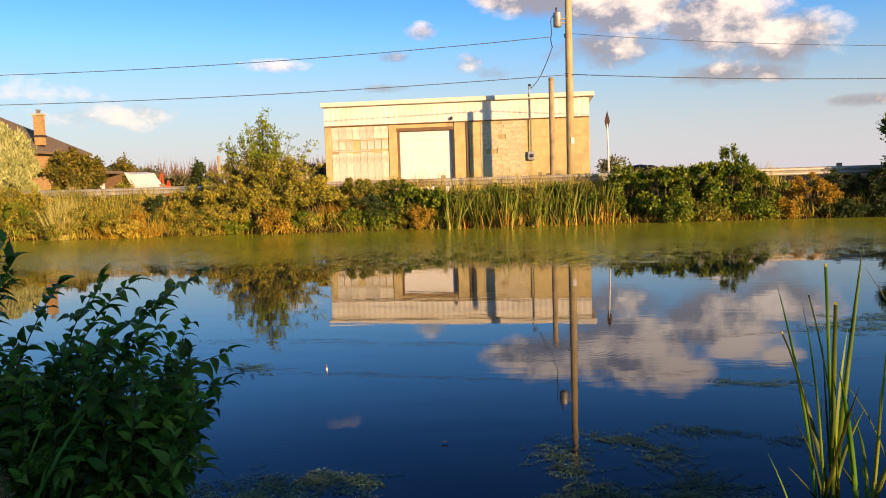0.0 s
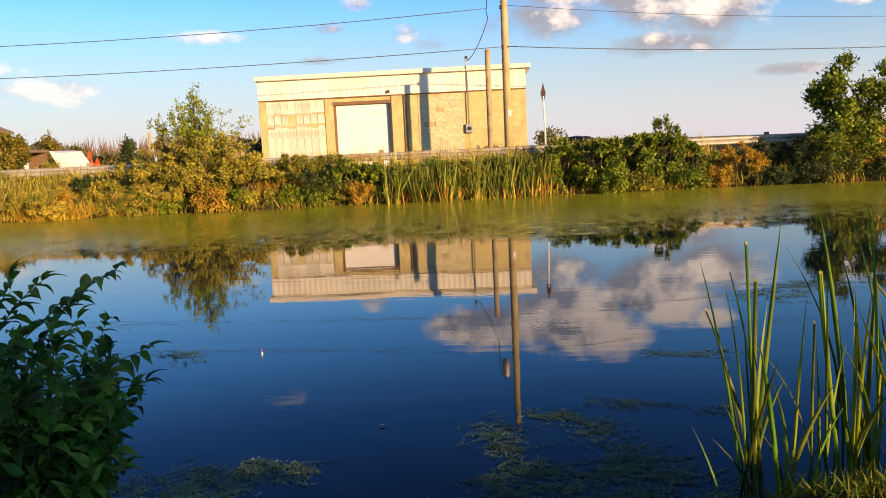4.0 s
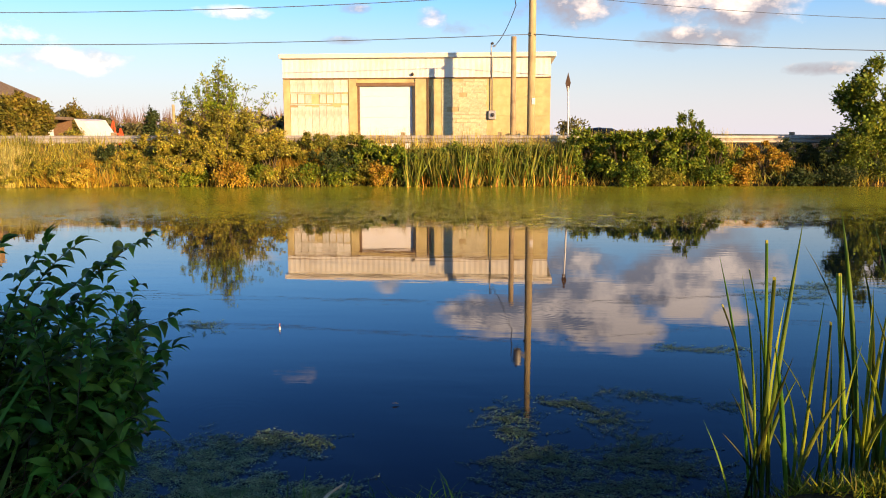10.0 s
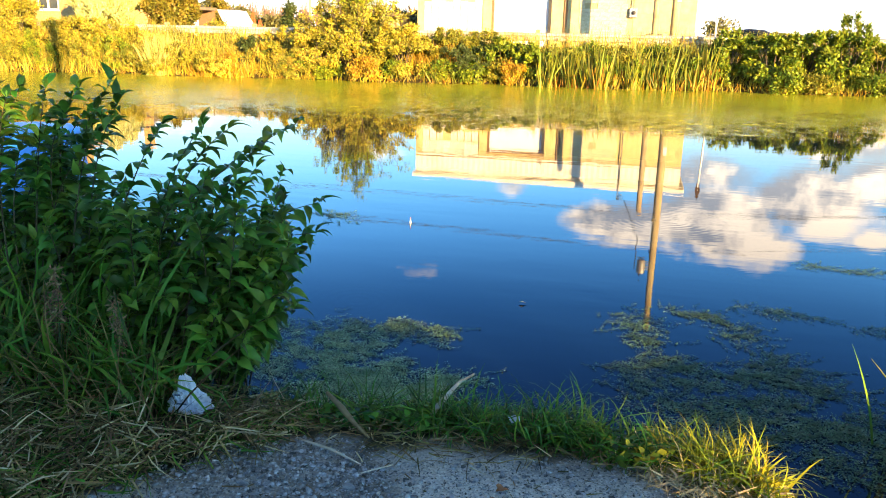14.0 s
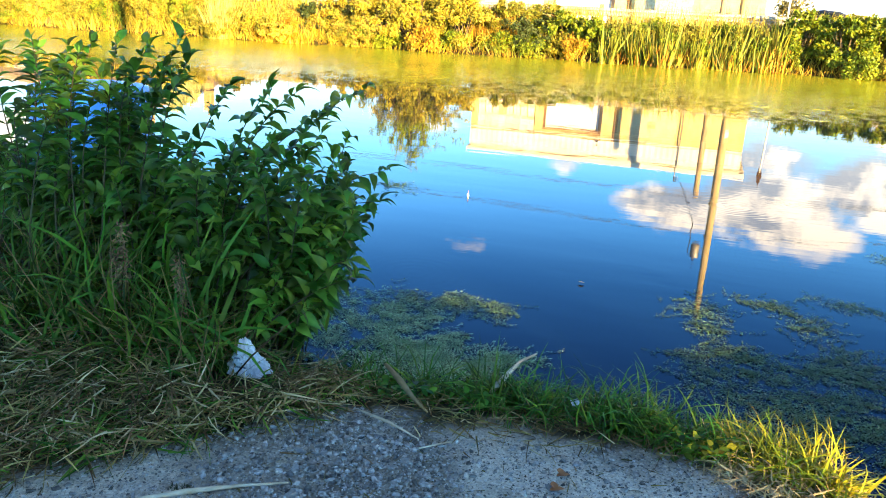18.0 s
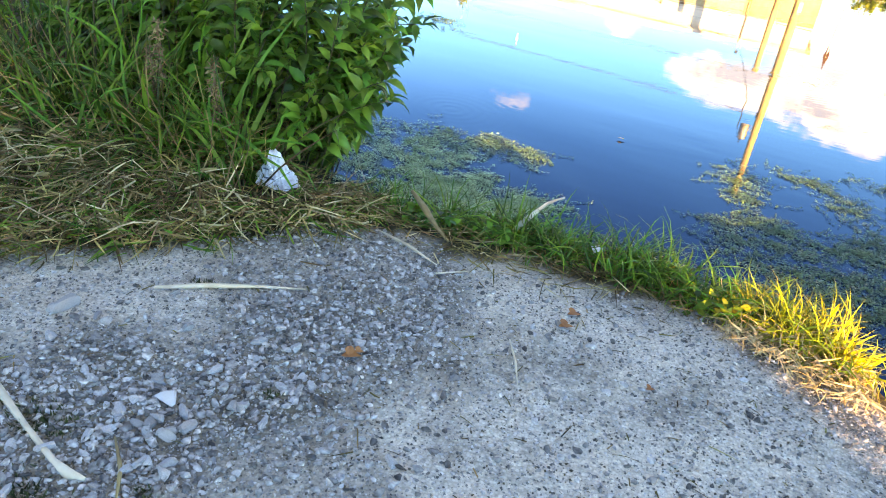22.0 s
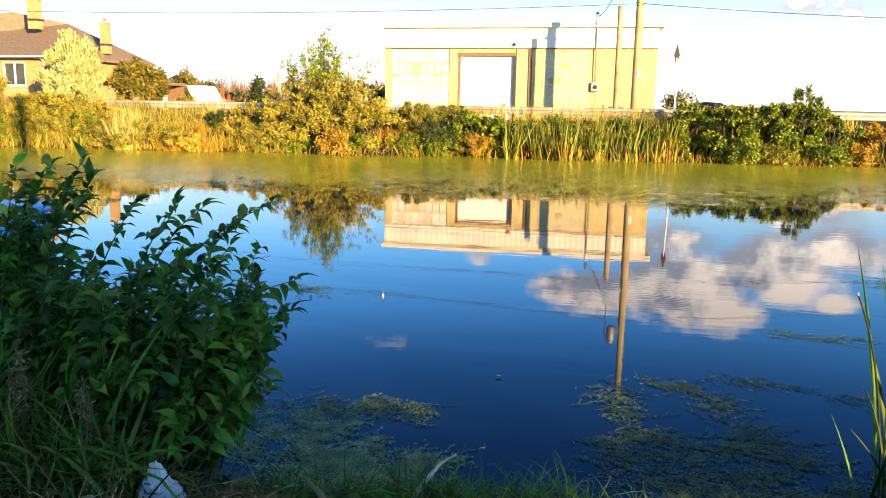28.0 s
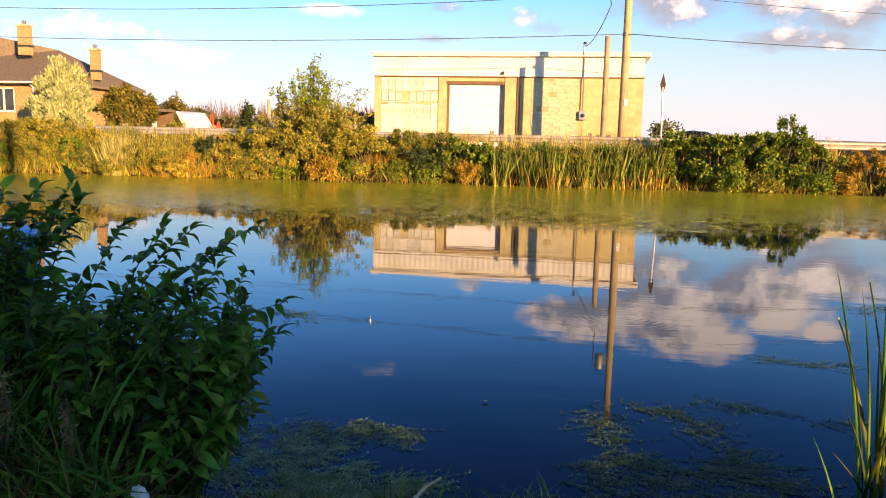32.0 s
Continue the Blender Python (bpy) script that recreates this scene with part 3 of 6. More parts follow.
    f.append((2 * steps - 2, 2 * steps - 1, 2 * steps))
    return v, f


def box_mesh(name, sx, sy, sz, mat, bevel=0.0):
    """A box on its base centre, with bevelled edges."""
    bm = bmesh.new()
    bmesh.ops.create_cube(bm, size=1)
    bmesh.ops.scale(bm, vec=(sx, sy, sz), verts=bm.verts)
    bmesh.ops.translate(bm, vec=(0, 0, sz / 2), verts=bm.verts)
    if bevel:
        bmesh.ops.bevel(bm, geom=list(bm.edges), offset=bevel, segments=1, affect="EDGES")
    me = bpy.data.meshes.new(name)
    bm.to_mesh(me)
    bm.free()
    me.materials.append(mat)
    return me


def tube_mesh(name, points, radii, mat, n=8, smooth=True):
    """A tapered round tube through the points."""
    pts = [Vector(p) for p in points]
    v, f = [], []
    ref = Vector((0.31, 0.2, 1)).normalized()
    for i, p in enumerate(pts):
        d = (pts[min(i + 1, len(pts) - 1)] - pts[max(i - 1, 0)]).normalized()
        a = d.cross(ref)
        if a.length < 1e-3:
            a = d.cross(Vector((1, 0, 0)))
        a.normalize()
        b = d.cross(a)
        for k in range(n):
            q = 2 * math.pi * k / n
            v.append(p + (a * math.cos(q) + b * math.sin(q)) * radii[i])
    for i in range(len(pts) - 1):
        for k in range(n):
            f.append((i * n + k, i * n + (k + 1) % n, (i + 1) * n + (k + 1) % n, (i + 1) * n + k))
    f.append(tuple(range(n - 1, -1, -1)))
    f.append(tuple(range((len(pts) - 1) * n, len(pts) * n)))
    return mesh_of(name, v, f, mat, smooth)


def lathe_mesh(name, profile, mat, n=20):
    """Turned round z: profile of (radius, height)."""
    v, f = [], []
    for r, z in profile:
        for k in range(n):
            q = 2 * math.pi * k / n
            v.append((r * math.cos(q), r * math.sin(q), z))
    for i in range(len(profile) - 1):
        for k in range(n):
            f.append((i * n + k, i * n + (k + 1) % n, (i + 1) * n + (k + 1) % n, (i + 1) * n + k))
    f.append(tuple(range(n - 1, -1, -1)))
    f.append(tuple(range((len(profile) - 1) * n, len(profile) * n)))
    return mesh_of(name, v, f, mat, True)


def thing(name, label, category, at=(0, 0, 0), group="", kind="", turn=0.0):
    e = new(name)
    e.matrix_world = pose(*at, 0, 0, turn)
    return tagged(e, label, category, group, kind)


def part(name, me, parent, m=None, label="", kind=""):
    ob = new(name, me)
    ob.parent = parent
    ob.matrix_basis = m or Matrix.Identity(4)
    return tagged(ob, label, "", "", kind)


def single(name, me, label, category, m=None, group="", kind=""):
    ob = new(name, me)
    ob.matrix_world = m or Matrix.Identity(4)
    return tagged(ob, label, category, group, kind)


def near_shore(x):
    """The waterline on the camera's bank."""
    return float(np.interp(x, [-60, -30, -8, -5.2, -4.2, -3, -2.2, -1.75, -1.5, -1.2, -0.5, 0.1, 0.5, 0.72, 1.0, 1.14, 1.3, 2.2, 4, 10, 40],
                           [12, 10, 6.8, 5.7, 4.9, 3.9, 3.35, 2.96, 2.76, 2.78, 2.94, 2.96, 2.86, 2.6, 2.66, 3.1, 3.5, 3.72, 3.4, 2.4, 1.0]))


def far_shore(x):
    return 28.0 + 0.11 * x + 0.25 * math.sin(x * 0.9) + 0.2 * math.sin(x * 2.3 + 1)


def land(x, y):
    """Height of the ground; the water stands at 0."""
    near, far = near_shore(x), far_shore(x)
    if x < -52 or x > 48:
        return 0.3 + 0.8 * min(max((y - 4) / 24, 0), 1)
    edge = min((x + 52), (48 - x)) * 0.3
    if y < (near + far) / 2:
        s = near - y
        z = 0.3 * math.tanh(s * 3.2) if s > 0 else max(s * 0.9, -0.7)
    else:
        s = y - far
        z = min(s * 0.42, 1.12) if s > 0 else max(s * 0.5, -0.7)
    if z < 0:
        z = max(z, -edge)
    if y < near - 0.3:
        z += 0.02 * noise.noise((x * 1.3, y * 1.3, 0)) + 0.009 * noise.noise((x * 6, y * 6, 3)) + 0.004 * noise.noise((x * 15, y * 15, 6))
    return z


# stony hollows and dusty places of the trodden bank: x, y, reach, amount
STONY = [(-0.96, 1.85, 0.25, 0.7), (-0.72, 2.02, 0.25, 0.7), (-1.0, 1.6, 0.2, 0.5), (-1.1, 1.22, 0.3, 0.9), (-1.15, 0.98, 0.3, 0.9), (-0.74, 1.7, 0.22, 0.5), (-0.85, 1.3, 0.3, 0.4), (-1.38, 1.36, 0.14, 0.5), (-1.6, 1.5, 0.25, -0.8), (-1.4, 1.55, 0.16, -0.7), (-1.25, 1.5, 0.13, -0.6),
         (-0.3, 1.85, 0.32, -0.8), (-0.5, 2.12, 0.22, -0.7), (0.1, 1.65, 0.45, -0.7), (-0.45, 1.5, 0.25, -0.5), (-0.3, 1.2, 0.3, -0.5), (-0.8, 1.08, 0.15, -0.4), (0.3, 1.3, 0.4, -0.5)]


def stony(x, y):
    v = sum(a * math.exp(-((x - cx) ** 2 + (y - cy) ** 2) / r ** 2) for cx, cy, r, a in STONY)
    return min(max(0.3 + 0.75 * v + 0.5 * noise.noise((x * 2.6, y * 2.6, 8)) + 0.35 * noise.noise((x * 8, y * 8, 2)), 0), 1)

# ---- ground, water, road ----
def ground_sheet():
    xs = np.unique(np.concatenate([[-3000, -1200, -500, -250, -120, -80], np.arange(-60, -6, 1.2), np.arange(-6, -3.4, 0.25), np.arange(-3.4, 2.6, 0.03), np.arange(2.6, 6, 0.3), np.arange(6, 60, 1.2), [80, 120, 250, 500, 1200, 3000]]).round(3))
    ys = np.unique(np.concatenate([[-3000, -800, -200, -80, -40, -20, -10, -5, -3], np.arange(-2, 0.4, 0.2), np.arange(0.4, 4, 0.03), np.arange(4, 7, 0.3), np.arange(7, 24, 2.0), np.arange(24, 34, 0.35), np.arange(34, 60, 3), [80, 120, 250, 500, 1200, 3000]]).round(3))
    v = [(x, y, land(x, y)) for y in ys for x in xs]
    w = len(xs)
    f = [(j * w + i, j * w + i + 1, (j + 1) * w + i + 1, (j + 1) * w + i) for j in range(len(ys) - 1) for i in range(w - 1)]
    me = mesh_of("ground", v, f, M["ground"], True)
    at = me.attributes.new("turf", "FLOAT", "POINT")
    vals = []
    for x, y, z in v:
        edge = float(np.interp(x, [-6, -1.94, -1.74, -1.5, -1.3, -1.0, -0.75, -0.3, 0.14, 0.33, 0.6, 2], [1.2, 1.4, 1.6, 1.84, 2.14, 2.38, 2.36, 2.46, 2.5, 2.34, 2.16, 1.6]))
        n = 0.25 * noise.noise((x * 3, y * 3, 1)) + 0.12 * noise.noise((x * 9, y * 9, 5))
        vals.append(min(max((y - edge + n) / 0.16 + 0.5, 0), 1) if y < 30 else 1.0)
    at.data.foreach_set("value", vals)
    st = me.attributes.new("stony", "FLOAT", "POINT")
    st.data.foreach_set("value", [stony(x, y) if -4 < x < 3 and 0 < y < 3 else 0.4 for x, y, z in v])
    return single("ground", me, "pale grey gravel bank and grassy soil round the pond", "ground", kind="structure")


ground_sheet()
single("water", mesh_of("water", [(-58, 0.5, 0), (54, 0.5, 0), (54, 36, 0), (-58, 36, 0)], [(0, 1, 2, 3)], M["water"]), "still dark blue pond water with faint ripples", "water", kind="structure")
RAIL_Y, RAIL_SLOPE = 31.0, 0.07


def rail_y(x):
    return RAIL_Y + RAIL_SLOPE * x


road_v = []
for x in (-900, -60, -30, 0, 30, 60, 900):
    road_v += [(x, rail_y(x) + 0.5, 1.13), (x, rail_y(x) + 3.8, 1.16), (x, rail_y(x) + 6.6, 1.13)]
single("road", mesh_of("road", road_v, [(3 * i + k, 3 * i + 3 + k, 3 * i + 4 + k, 3 * i + 1 + k) for i in range(6) for k in range(2)], M["asphalt"]), "grey asphalt road behind the guard rail", "road", kind="structure")


def duckweed_mat():
    xs, ys = np.linspace(-40, 30, 141), np.linspace(11.5, 28.6, 70)
    v, vals = [], []
    for y in ys:
        for x in xs:
            v.append((x, y, 0.004))
            edge = 14.6 + 0.06 * x + 1.1 * noise.noise((x * 0.22, 0.3, 2)) + 0.5 * noise.noise((x * 0.9, 0.3, 7))
            c = np.interp(y - edge, [-3, -0.6, 0.3, 2.5, 8], [-0.9, -0.2, 0.24, 0.37, 0.5])
            c += 0.1 * noise.noise((x * 0.3, y * 0.25, 4)) + 0.06 * noise.noise((x * 1.2, y * 0.7, 9)) - (0.35 if y > far_shore(x) + 0.2 else 0)
            vals.append(float(c))
    w = len(xs)
    me = mesh_of("duckweed", v, [(j * w + i, j * w + i + 1, (j + 1) * w + i + 1, (j + 1) * w + i) for j in range(len(ys) - 1) for i in range(w - 1)], M["duckweed"])
    at = me.attributes.new("cover", "FLOAT", "POINT")
    at.data.foreach_set("value", vals)
    single("duckweed", me, "yellow-green mat of duckweed floating on the pond", "duckweed", kind="stuff")


duckweed_mat()

# ---- warehouse across the road ----
WY = 43.0  # front face


def warehouse():
    e = thing("warehouse", "flat-roofed beige warehouse with white siding and a white overhead door", "building", (0, WY, 1.1))
    x0, x1, zt = -12.22, 2.42, 3.86
    dx0, dx1, dz = -8.02, -5.02, 3.46
    # shell, with the door's opening through the front wall
    def slab(name, ax, bx, ay, by, az, bz, mat, label="", bevel=0.0):
        return part(name, box_mesh(name, bx - ax, by - ay, bz - az, mat, bevel), e, Matrix.Translation(((ax + bx) / 2, (ay + by) / 2, az)), label)
    slab("front_wall", x0, dx0, 0, 0.3, 0, zt, M["plaster"])
    slab("front_wall", dx1, x1, 0, 0.3, 0, zt, M["plaster"])
    slab("front_wall", dx0, dx1, 0, 0.3, dz, zt, M["plaster"])
    slab("side_wall", x0, x0 + 0.3, 0.3, 10.7, 0, zt, M["plaster"])
    slab("side_wall", x1 - 0.3, x1, 0.3, 10.7, 0, zt, M["plaster"])
    slab("rear_wall", x0, x1, 10.7, 11, 0, zt, M["plaster"])
    slab("floor_slab", x0, x1, 0.0, 11, -0.2, 0.0, M["stone"])
    # ribbed white siding band under the coping
    v, f, n = [], [], 0
    step = 0.15
    k = int((x1 - x0) / step)
    for i in range(k + 1):
        xx = x0 + (x1 - x0) * i / k
        off = -0.06 - (0.014 if i % 2 else 0.0)
        v += [(xx, off, zt), (xx, off, 4.9), (xx, 0.2, zt), (xx, 0.2, 4.9)]
    for i in range(k):
        a, b = 4 * i, 4 * i + 4
        f += [(a, b, b + 1, a + 1), (a + 2, a + 3, b + 3, b + 2), (a, a + 2, b + 2, b), (a + 1, b + 1, b + 3, a + 3)]
    part("siding", mesh_of("siding", v, f, M["siding"]), e, None, "white ribbed metal siding")
    slab("side_siding", x0, x0 + 0.2, 0.2, 11, zt, 4.9, M["siding"])
    slab("side_siding", x1 - 0.2, x1, 0.2, 11, zt, 4.9, M["siding"])
    slab("coping", x0 - 0.14, x1 + 0.26, -0.3, 11.2, 4.9, 5.14, M["coping"], "flat white roof edge", 0.02)
    slab("ledge", x0, x1, -0.12, 0.0, zt - 0.05, zt, M["door_frame"])
    # pilasters
    for ax, bx in ((x0, -11.86), (-8.57, -8.1), (-4.9, -4.25)):
        slab("pilaster", ax, bx, -0.07, 0.0, 0, zt - 0.06, M["plaster"], "", 0.015)
    # weathered boards in the blocked-up bay
    bx0, bx1 = -11.84, -8.6
    nb = 8
    for i in range(nb):
        a = bx0 + (bx1 - bx0) * i / nb
        w = (bx1 - bx0) / nb
        slab("board", a + 0.008, a + w - 0.008, -0.035 - 0.012 * (i % 3), 0.0, 0.05, 2.28 + 0.05 * ((i * 5) % 3), M["board"])
        if i != 3:
            slab("board", a + 0.03, a + w - 0.03, -0.03 - 0.01 * (i % 2), 0.0, 2.5, 3.02 - 0.03 * (i % 3), M["board"])
        slab("board", a + 0.006, a + w - 0.006, -0.03, 0.0, 3.1, 3.76, M["board"])
    slab("batten", bx0, bx1 - 0.3, -0.05, 0.0, 3.03, 3.08, M["board"])
    slab("batten", bx0, bx1 - 0.9, -0.05, 0.0, 2.4, 2.46, M["board"])
    # roughly patched blockwork bay
    rx0, rx1 = -3.44, -0.98
    r = random.Random(5)
    z = 0.05
    while z < 3.7:
        h = min(0.14 + 0.16 * r.random(), 3.76 - z)
        xx = rx0 - 0.3 * r.random()
        while xx < rx1 - 0.05:
            w = 0.3 + 0.6 * r.random()
            a, b = max(xx, rx0), min(xx + w, rx1)
            if b - a > 0.08 and r.random() > 0.07:
                slab("block", a + 0.003, b - 0.004, -0.022 - 0.022 * r.random(), 0.0, z + 0.003, z + h - 0.004, M["block"])
            xx += w
        z += h
    # plaster panels of the last bay
    slab("render_panel", -0.68, x1 - 0.02, -0.025, 0.0, 0.0, 1.8, M["plaster"])
    slab("render_panel", -0.68, x1 - 0.02, -0.03, 0.0, 1.815, 2.85, M["plaster"])
    slab("render_panel", -0.68, x1 - 0.02, -0.025, 0.0, 2.865, zt - 0.06, M["plaster"])
    # overhead door and its frame
    door = slab("overhead_door", dx0 + 0.02, dx1 - 0.02, 0.12, 0.17, 0.0, dz - 0.02, M["door_white"], "closed white sectional overhead door")
    for i in range(6):
        h = (dz - 0.02) / 6
        part("panel", box_mesh("panel", dx1 - dx0 - 0.1, 0.03, h - 0.02, M["door_white"], 0.008), door, Matrix.Translation((0, -0.04, i * h + 0.01)))
    slab("door_head", dx0 - 0.1, dx1 + 0.14, -0.09, 0.1, dz - 0.04, dz + 0.13, M["door_frame"], "rust-brown wooden door head")
    slab("door_jamb", dx1 - 0.02, dx1 + 0.12, -0.08, 0.1, 0, dz - 0.04, M["dark_metal"])
    slab("door_jamb", dx0 - 0.07, dx0 + 0.03, -0.03, 0.1, 0, dz - 0.04, M["door_frame"])
    # pipes, meter and service mast
    part("downpipe", tube_mesh("downpipe", [(-4.2, -0.1, 0), (-4.2, -0.1, 3.8)], [0.04, 0.04], M["door_frame"]), e)
    part("downpipe", tube_mesh("downpipe", [(-4.08, -0.08, 0.2), (-4.08, -0.08, 3.4)], [0.025, 0.025], M["door_frame"]), e)
    part("conduit", tube_mesh("conduit", [(-0.72, -0.13, 2.05), (-0.72, -0.13, 4.86), (-0.75, -0.34, 5.0), (-0.78, -0.34, 5.62)], [0.028, 0.028, 0.028, 0.026], M["metal_grey"]), e)
    box = part("meter_box", box_mesh("meter_box", 0.4, 0.18, 0.48, M["metal_grey"], 0.03), e, Matrix.Translation((-0.7, -0.12, 1.6)), "grey electric meter box")
    part("meter_glass", lathe_mesh("meter_glass", [(0.1, 0), (0.1, 0.05), (0.07, 0.09), (0.01, 0.1)], M["dark_metal"], 14), box, pose(0.03, -0.09, 0.24, 90, 0, 0))
    part("service_head", lathe_mesh("service_head", [(0.03, 0), (0.09, 0.02), (0.08, 0.1), (0.02, 0.14)], M["dark_metal"], 10), e, Matrix.Translation((-0.72, -0.34, 5.52)))
    part("insulator", tube_mesh("insulator", [(-0.7, -0.34, 5.44), (-0.55, -0.36, 5.46)], [0.03, 0.05], M["metal_grey"]), e)
    lamp = part("wall_lamp", lathe_mesh("wall_lamp", [(0.02, 0), (0.08, 0.04), (0.075, 0.14), (0.02, 0.18)], M["dark_metal"], 12), e, pose(-5.02, -0.16, 3.93), "dark wall lamp over the door")
    part("bracket", tube_mesh("bracket", [(0, 0, 0.16), (0, 0.1, 0.2)], [0.02, 0.02], M["dark_metal"]), lamp)
    return e


warehouse()


# ---- utility pole, cut-off pole, wires ----
PX, PY = 1.257, 38.45
pole = thing("utility_pole", "tall pale wooden utility pole with a transformer can", "utility pole", (PX, PY, 1.1))
part("shaft", tube_mesh("shaft", [(0, 0, -0.5), (0, 0, 5.5), (0.0, 0, 11.3)], [0.2, 0.18, 0.14], M["pole_wood"], 14), pole)
can = part("transformer", lathe_mesh("transformer", [(0.17, 0), (0.2, 0.03), (0.2, 0.62), (0.21, 0.66), (0.1, 0.74), (0.02, 0.76)], M["metal_grey"], 18), pole, pose(-0.52, -0.05, 7.75), "pale grey transformer can")
part("bushing", lathe_mesh("bushing", [(0.03, 0), (0.05, 0.05), (0.03, 0.08), (0.05, 0.13), (0.02, 0.2)], M["dark_metal"], 10), can, pose(-0.05, 0, 0.74))
part("hanger", box_mesh("hanger", 0.34, 0.06, 0.07, M["metal_grey"], 0.01), pole, pose(-0.22, -0.05, 8.1))
part("hanger", box_mesh("hanger", 0.34, 0.06, 0.07, M["metal_grey"], 0.01), pole, pose(-0.22, -0.05, 7.9))
part("lead", tube_mesh("lead", [(-0.74, -0.06, 8.3), (-0.84, -0.06, 8.1), (-0.8, -0.06, 7.5), (-0.86, -0.08, 7.2), (-0.78, -0.1, 6.8)], [0.022] * 5, M["dark_metal"], 6), pole)
part("spool", lathe_mesh("spool", [(0.06, 0), (0.09, 0.03), (0.05, 0.06), (0.05, 0.1), (0.09, 0.13), (0.06, 0.16)], M["dark_metal"], 10), pole, pose(-0.16, -0.1, 7.25))
part("spool", lathe_mesh("spool", [(0.06, 0), (0.09, 0.03), (0.05, 0.06), (0.05, 0.1), (0.09, 0.13), (0.06, 0.16)], M["dark_metal"], 10), pole, pose(-0.12, -0.16, 5.4))
part("tag", box_mesh("tag", 0.16, 0.03, 0.3, M["white_paint"], 0.005), pole, pose(0.1, -0.2, 2.2), "small white tag")
stub = thing("cut_off_pole", "short weathered wooden pole stub beside the taller pole", "pole", (0.388, 38.41, 1.1))
part("shaft", tube_mesh("shaft", [(0, 0, -0.5), (0.0, 0, 5.4)], [0.14, 0.125], M["stub_wood"], 12), stub)


def wire(a, b, sag, r=0.018):
    a, b = Vector(a), Vector(b)
    pts = []
    for i in range(25):
        s = i / 24
        p = a.lerp(b, s)
        p.z -= sag * 4 * s * (1 - s)
        pts.append(p)
    me = tube_mesh("power_line", pts, [r] * 25, M["wire"], 5)
    return single("power_line", me, "dark overhead power line strung from the wooden pole", "power line", group="power lines")


wire((PX - 0.86, PY - 0.05, 8.42), (-50, PY, 8.95), 0.75, 0.019)
wire((PX - 0.1, PY - 0.2, 6.58), (-50, PY, 7.25), 0.55, 0.019)
wire((PX + 0.1, PY - 0.2, 6.58), (55, PY, 7.2), 1.3, 0.02)
wire((PX + 0.15, PY - 0.1, 8.5), (55, PY, 8.6), 1.7, 0.012)
wire((PX - 0.8, PY - 0.1, 7.9), (-0.6, WY - 0.36, 6.55), 0.25, 0.02)
for px in (-50, 55):
    q = thing("utility_pole", "tall wooden utility pole beside the road", "utility pole", (px, PY, 1.1), group="roadside poles")
    part("shaft", tube_mesh("shaft", [(0, 0, -0.5), (0, 0, 9.6)], [0.19, 0.14], M["pole_wood"], 10), q)

# ---- guard rail ----
rail = thing("guard_rail", "weathered steel guard rail along the road", "guard rail", (0, 0, 0))
prof = [(0, 0.0), (-0.08, 0.04), (-0.08, 0.1), (0, 0.155), (-0.08, 0.21), (-0.08, 0.27), (0, 0.31)]
for i in range(22):
    xa, xb = -46 + i * 3.81, -46 + (i + 1) * 3.81 + 0.25
    v, f = [], []
    for x in (xa, xb):
        for o, h in prof:
            v.append((x, rail_y(x) + o - (0.006 if x == xb else 0), 1.5 + h))
        for o, h in reversed(prof):
            v.append((x, rail_y(x) + o + 0.012, 1.5 + h))
    n = len(prof) * 2
    f = [(k, (k + 1) % n, n + (k + 1) % n, n + k) for k in range(n)]
    part("beam", mesh_of("beam", v, f, M["rail_metal"]), rail)
    part("post", box_mesh("post", 0.16, 0.18, 0.95, M["post_wood"], 0.012), rail, pose(xa + 0.1, rail_y(xa) + 0.13, 0.98))

# ---- road marker ----
mk = thing("road_marker", "thin white post with a narrow brown diamond marker on top", "road marker", (2.42, 30.2, 0.9))
part("post", tube_mesh("post", [(0, 0, 0), (-0.02, 0, 1.8), (-0.05, 0, 2.75)], [0.035, 0.032, 0.03], M["white_paint"], 8), mk)
part("diamond", mesh_of("diamond", [(-0.05 + a * 0.1, b * 0.02, 2.85 + c * 0.4) for b in (-1, 1) for a, c in ((0, -1), (1, 0), (0.25, 0.75), (0, 1), (-0.25, 0.75), (-1, 0))],
                             [(0, 1, 2, 3, 4, 5), (11, 10, 9, 8, 7, 6)] + [(i, i + 6, (i + 1) % 6 + 6, (i + 1) % 6) for i in range(6)], M["marker_face"]), mk, None, "brown diamond plate")


# ---- plants of the far bank ----
def crown_mesh(name, size, clumps, leaves, leaf, mat, seed, droop=0.0, spread=0.17, shell=0.55, template=LEAF2, cone=0.0, slim=0.55):
    """Leaves gathered in clumps through an uneven crown of half sizes, standing on z = 0."""
    g = np.random.default_rng(seed)
    sx, sy, sz = size
    d = unit(g.normal(size=(clumps, 3)))
    rad = (shell + (1 - shell) * g.random(clumps) ** 0.6)[:, None]
    lump = 0.8 + 0.35 * g.random((clumps, 1))
    c = d * rad * lump
    if cone:
        taper = 1 - cone * (c[:, 2:3] * 0.5 + 0.5)
        c[:, :2] *= taper
    c = c * np.array([sx, sy, sz]) + np.array([0, 0, sz])
    idx = g.integers(0, clumps, leaves)
    r = g.normal(size=(leaves, 3)) * np.array([sx, sy, sz]) * spread
    p = c[idx] + r
    p[:, 2] = np.maximum(p[:, 2], 0.03)
    out = unit(p - np.array([0, 0, sz * 0.8]) + 1e-6)
    along = unit(out * 0.6 + g.normal(size=(leaves, 3)) * 0.7 + np.array([0, 0, -droop]))
    up = unit(np.array([0.3, -0.3, 1.0]) + 0.8 * g.normal(size=(leaves, 3)) + out * 0.5)
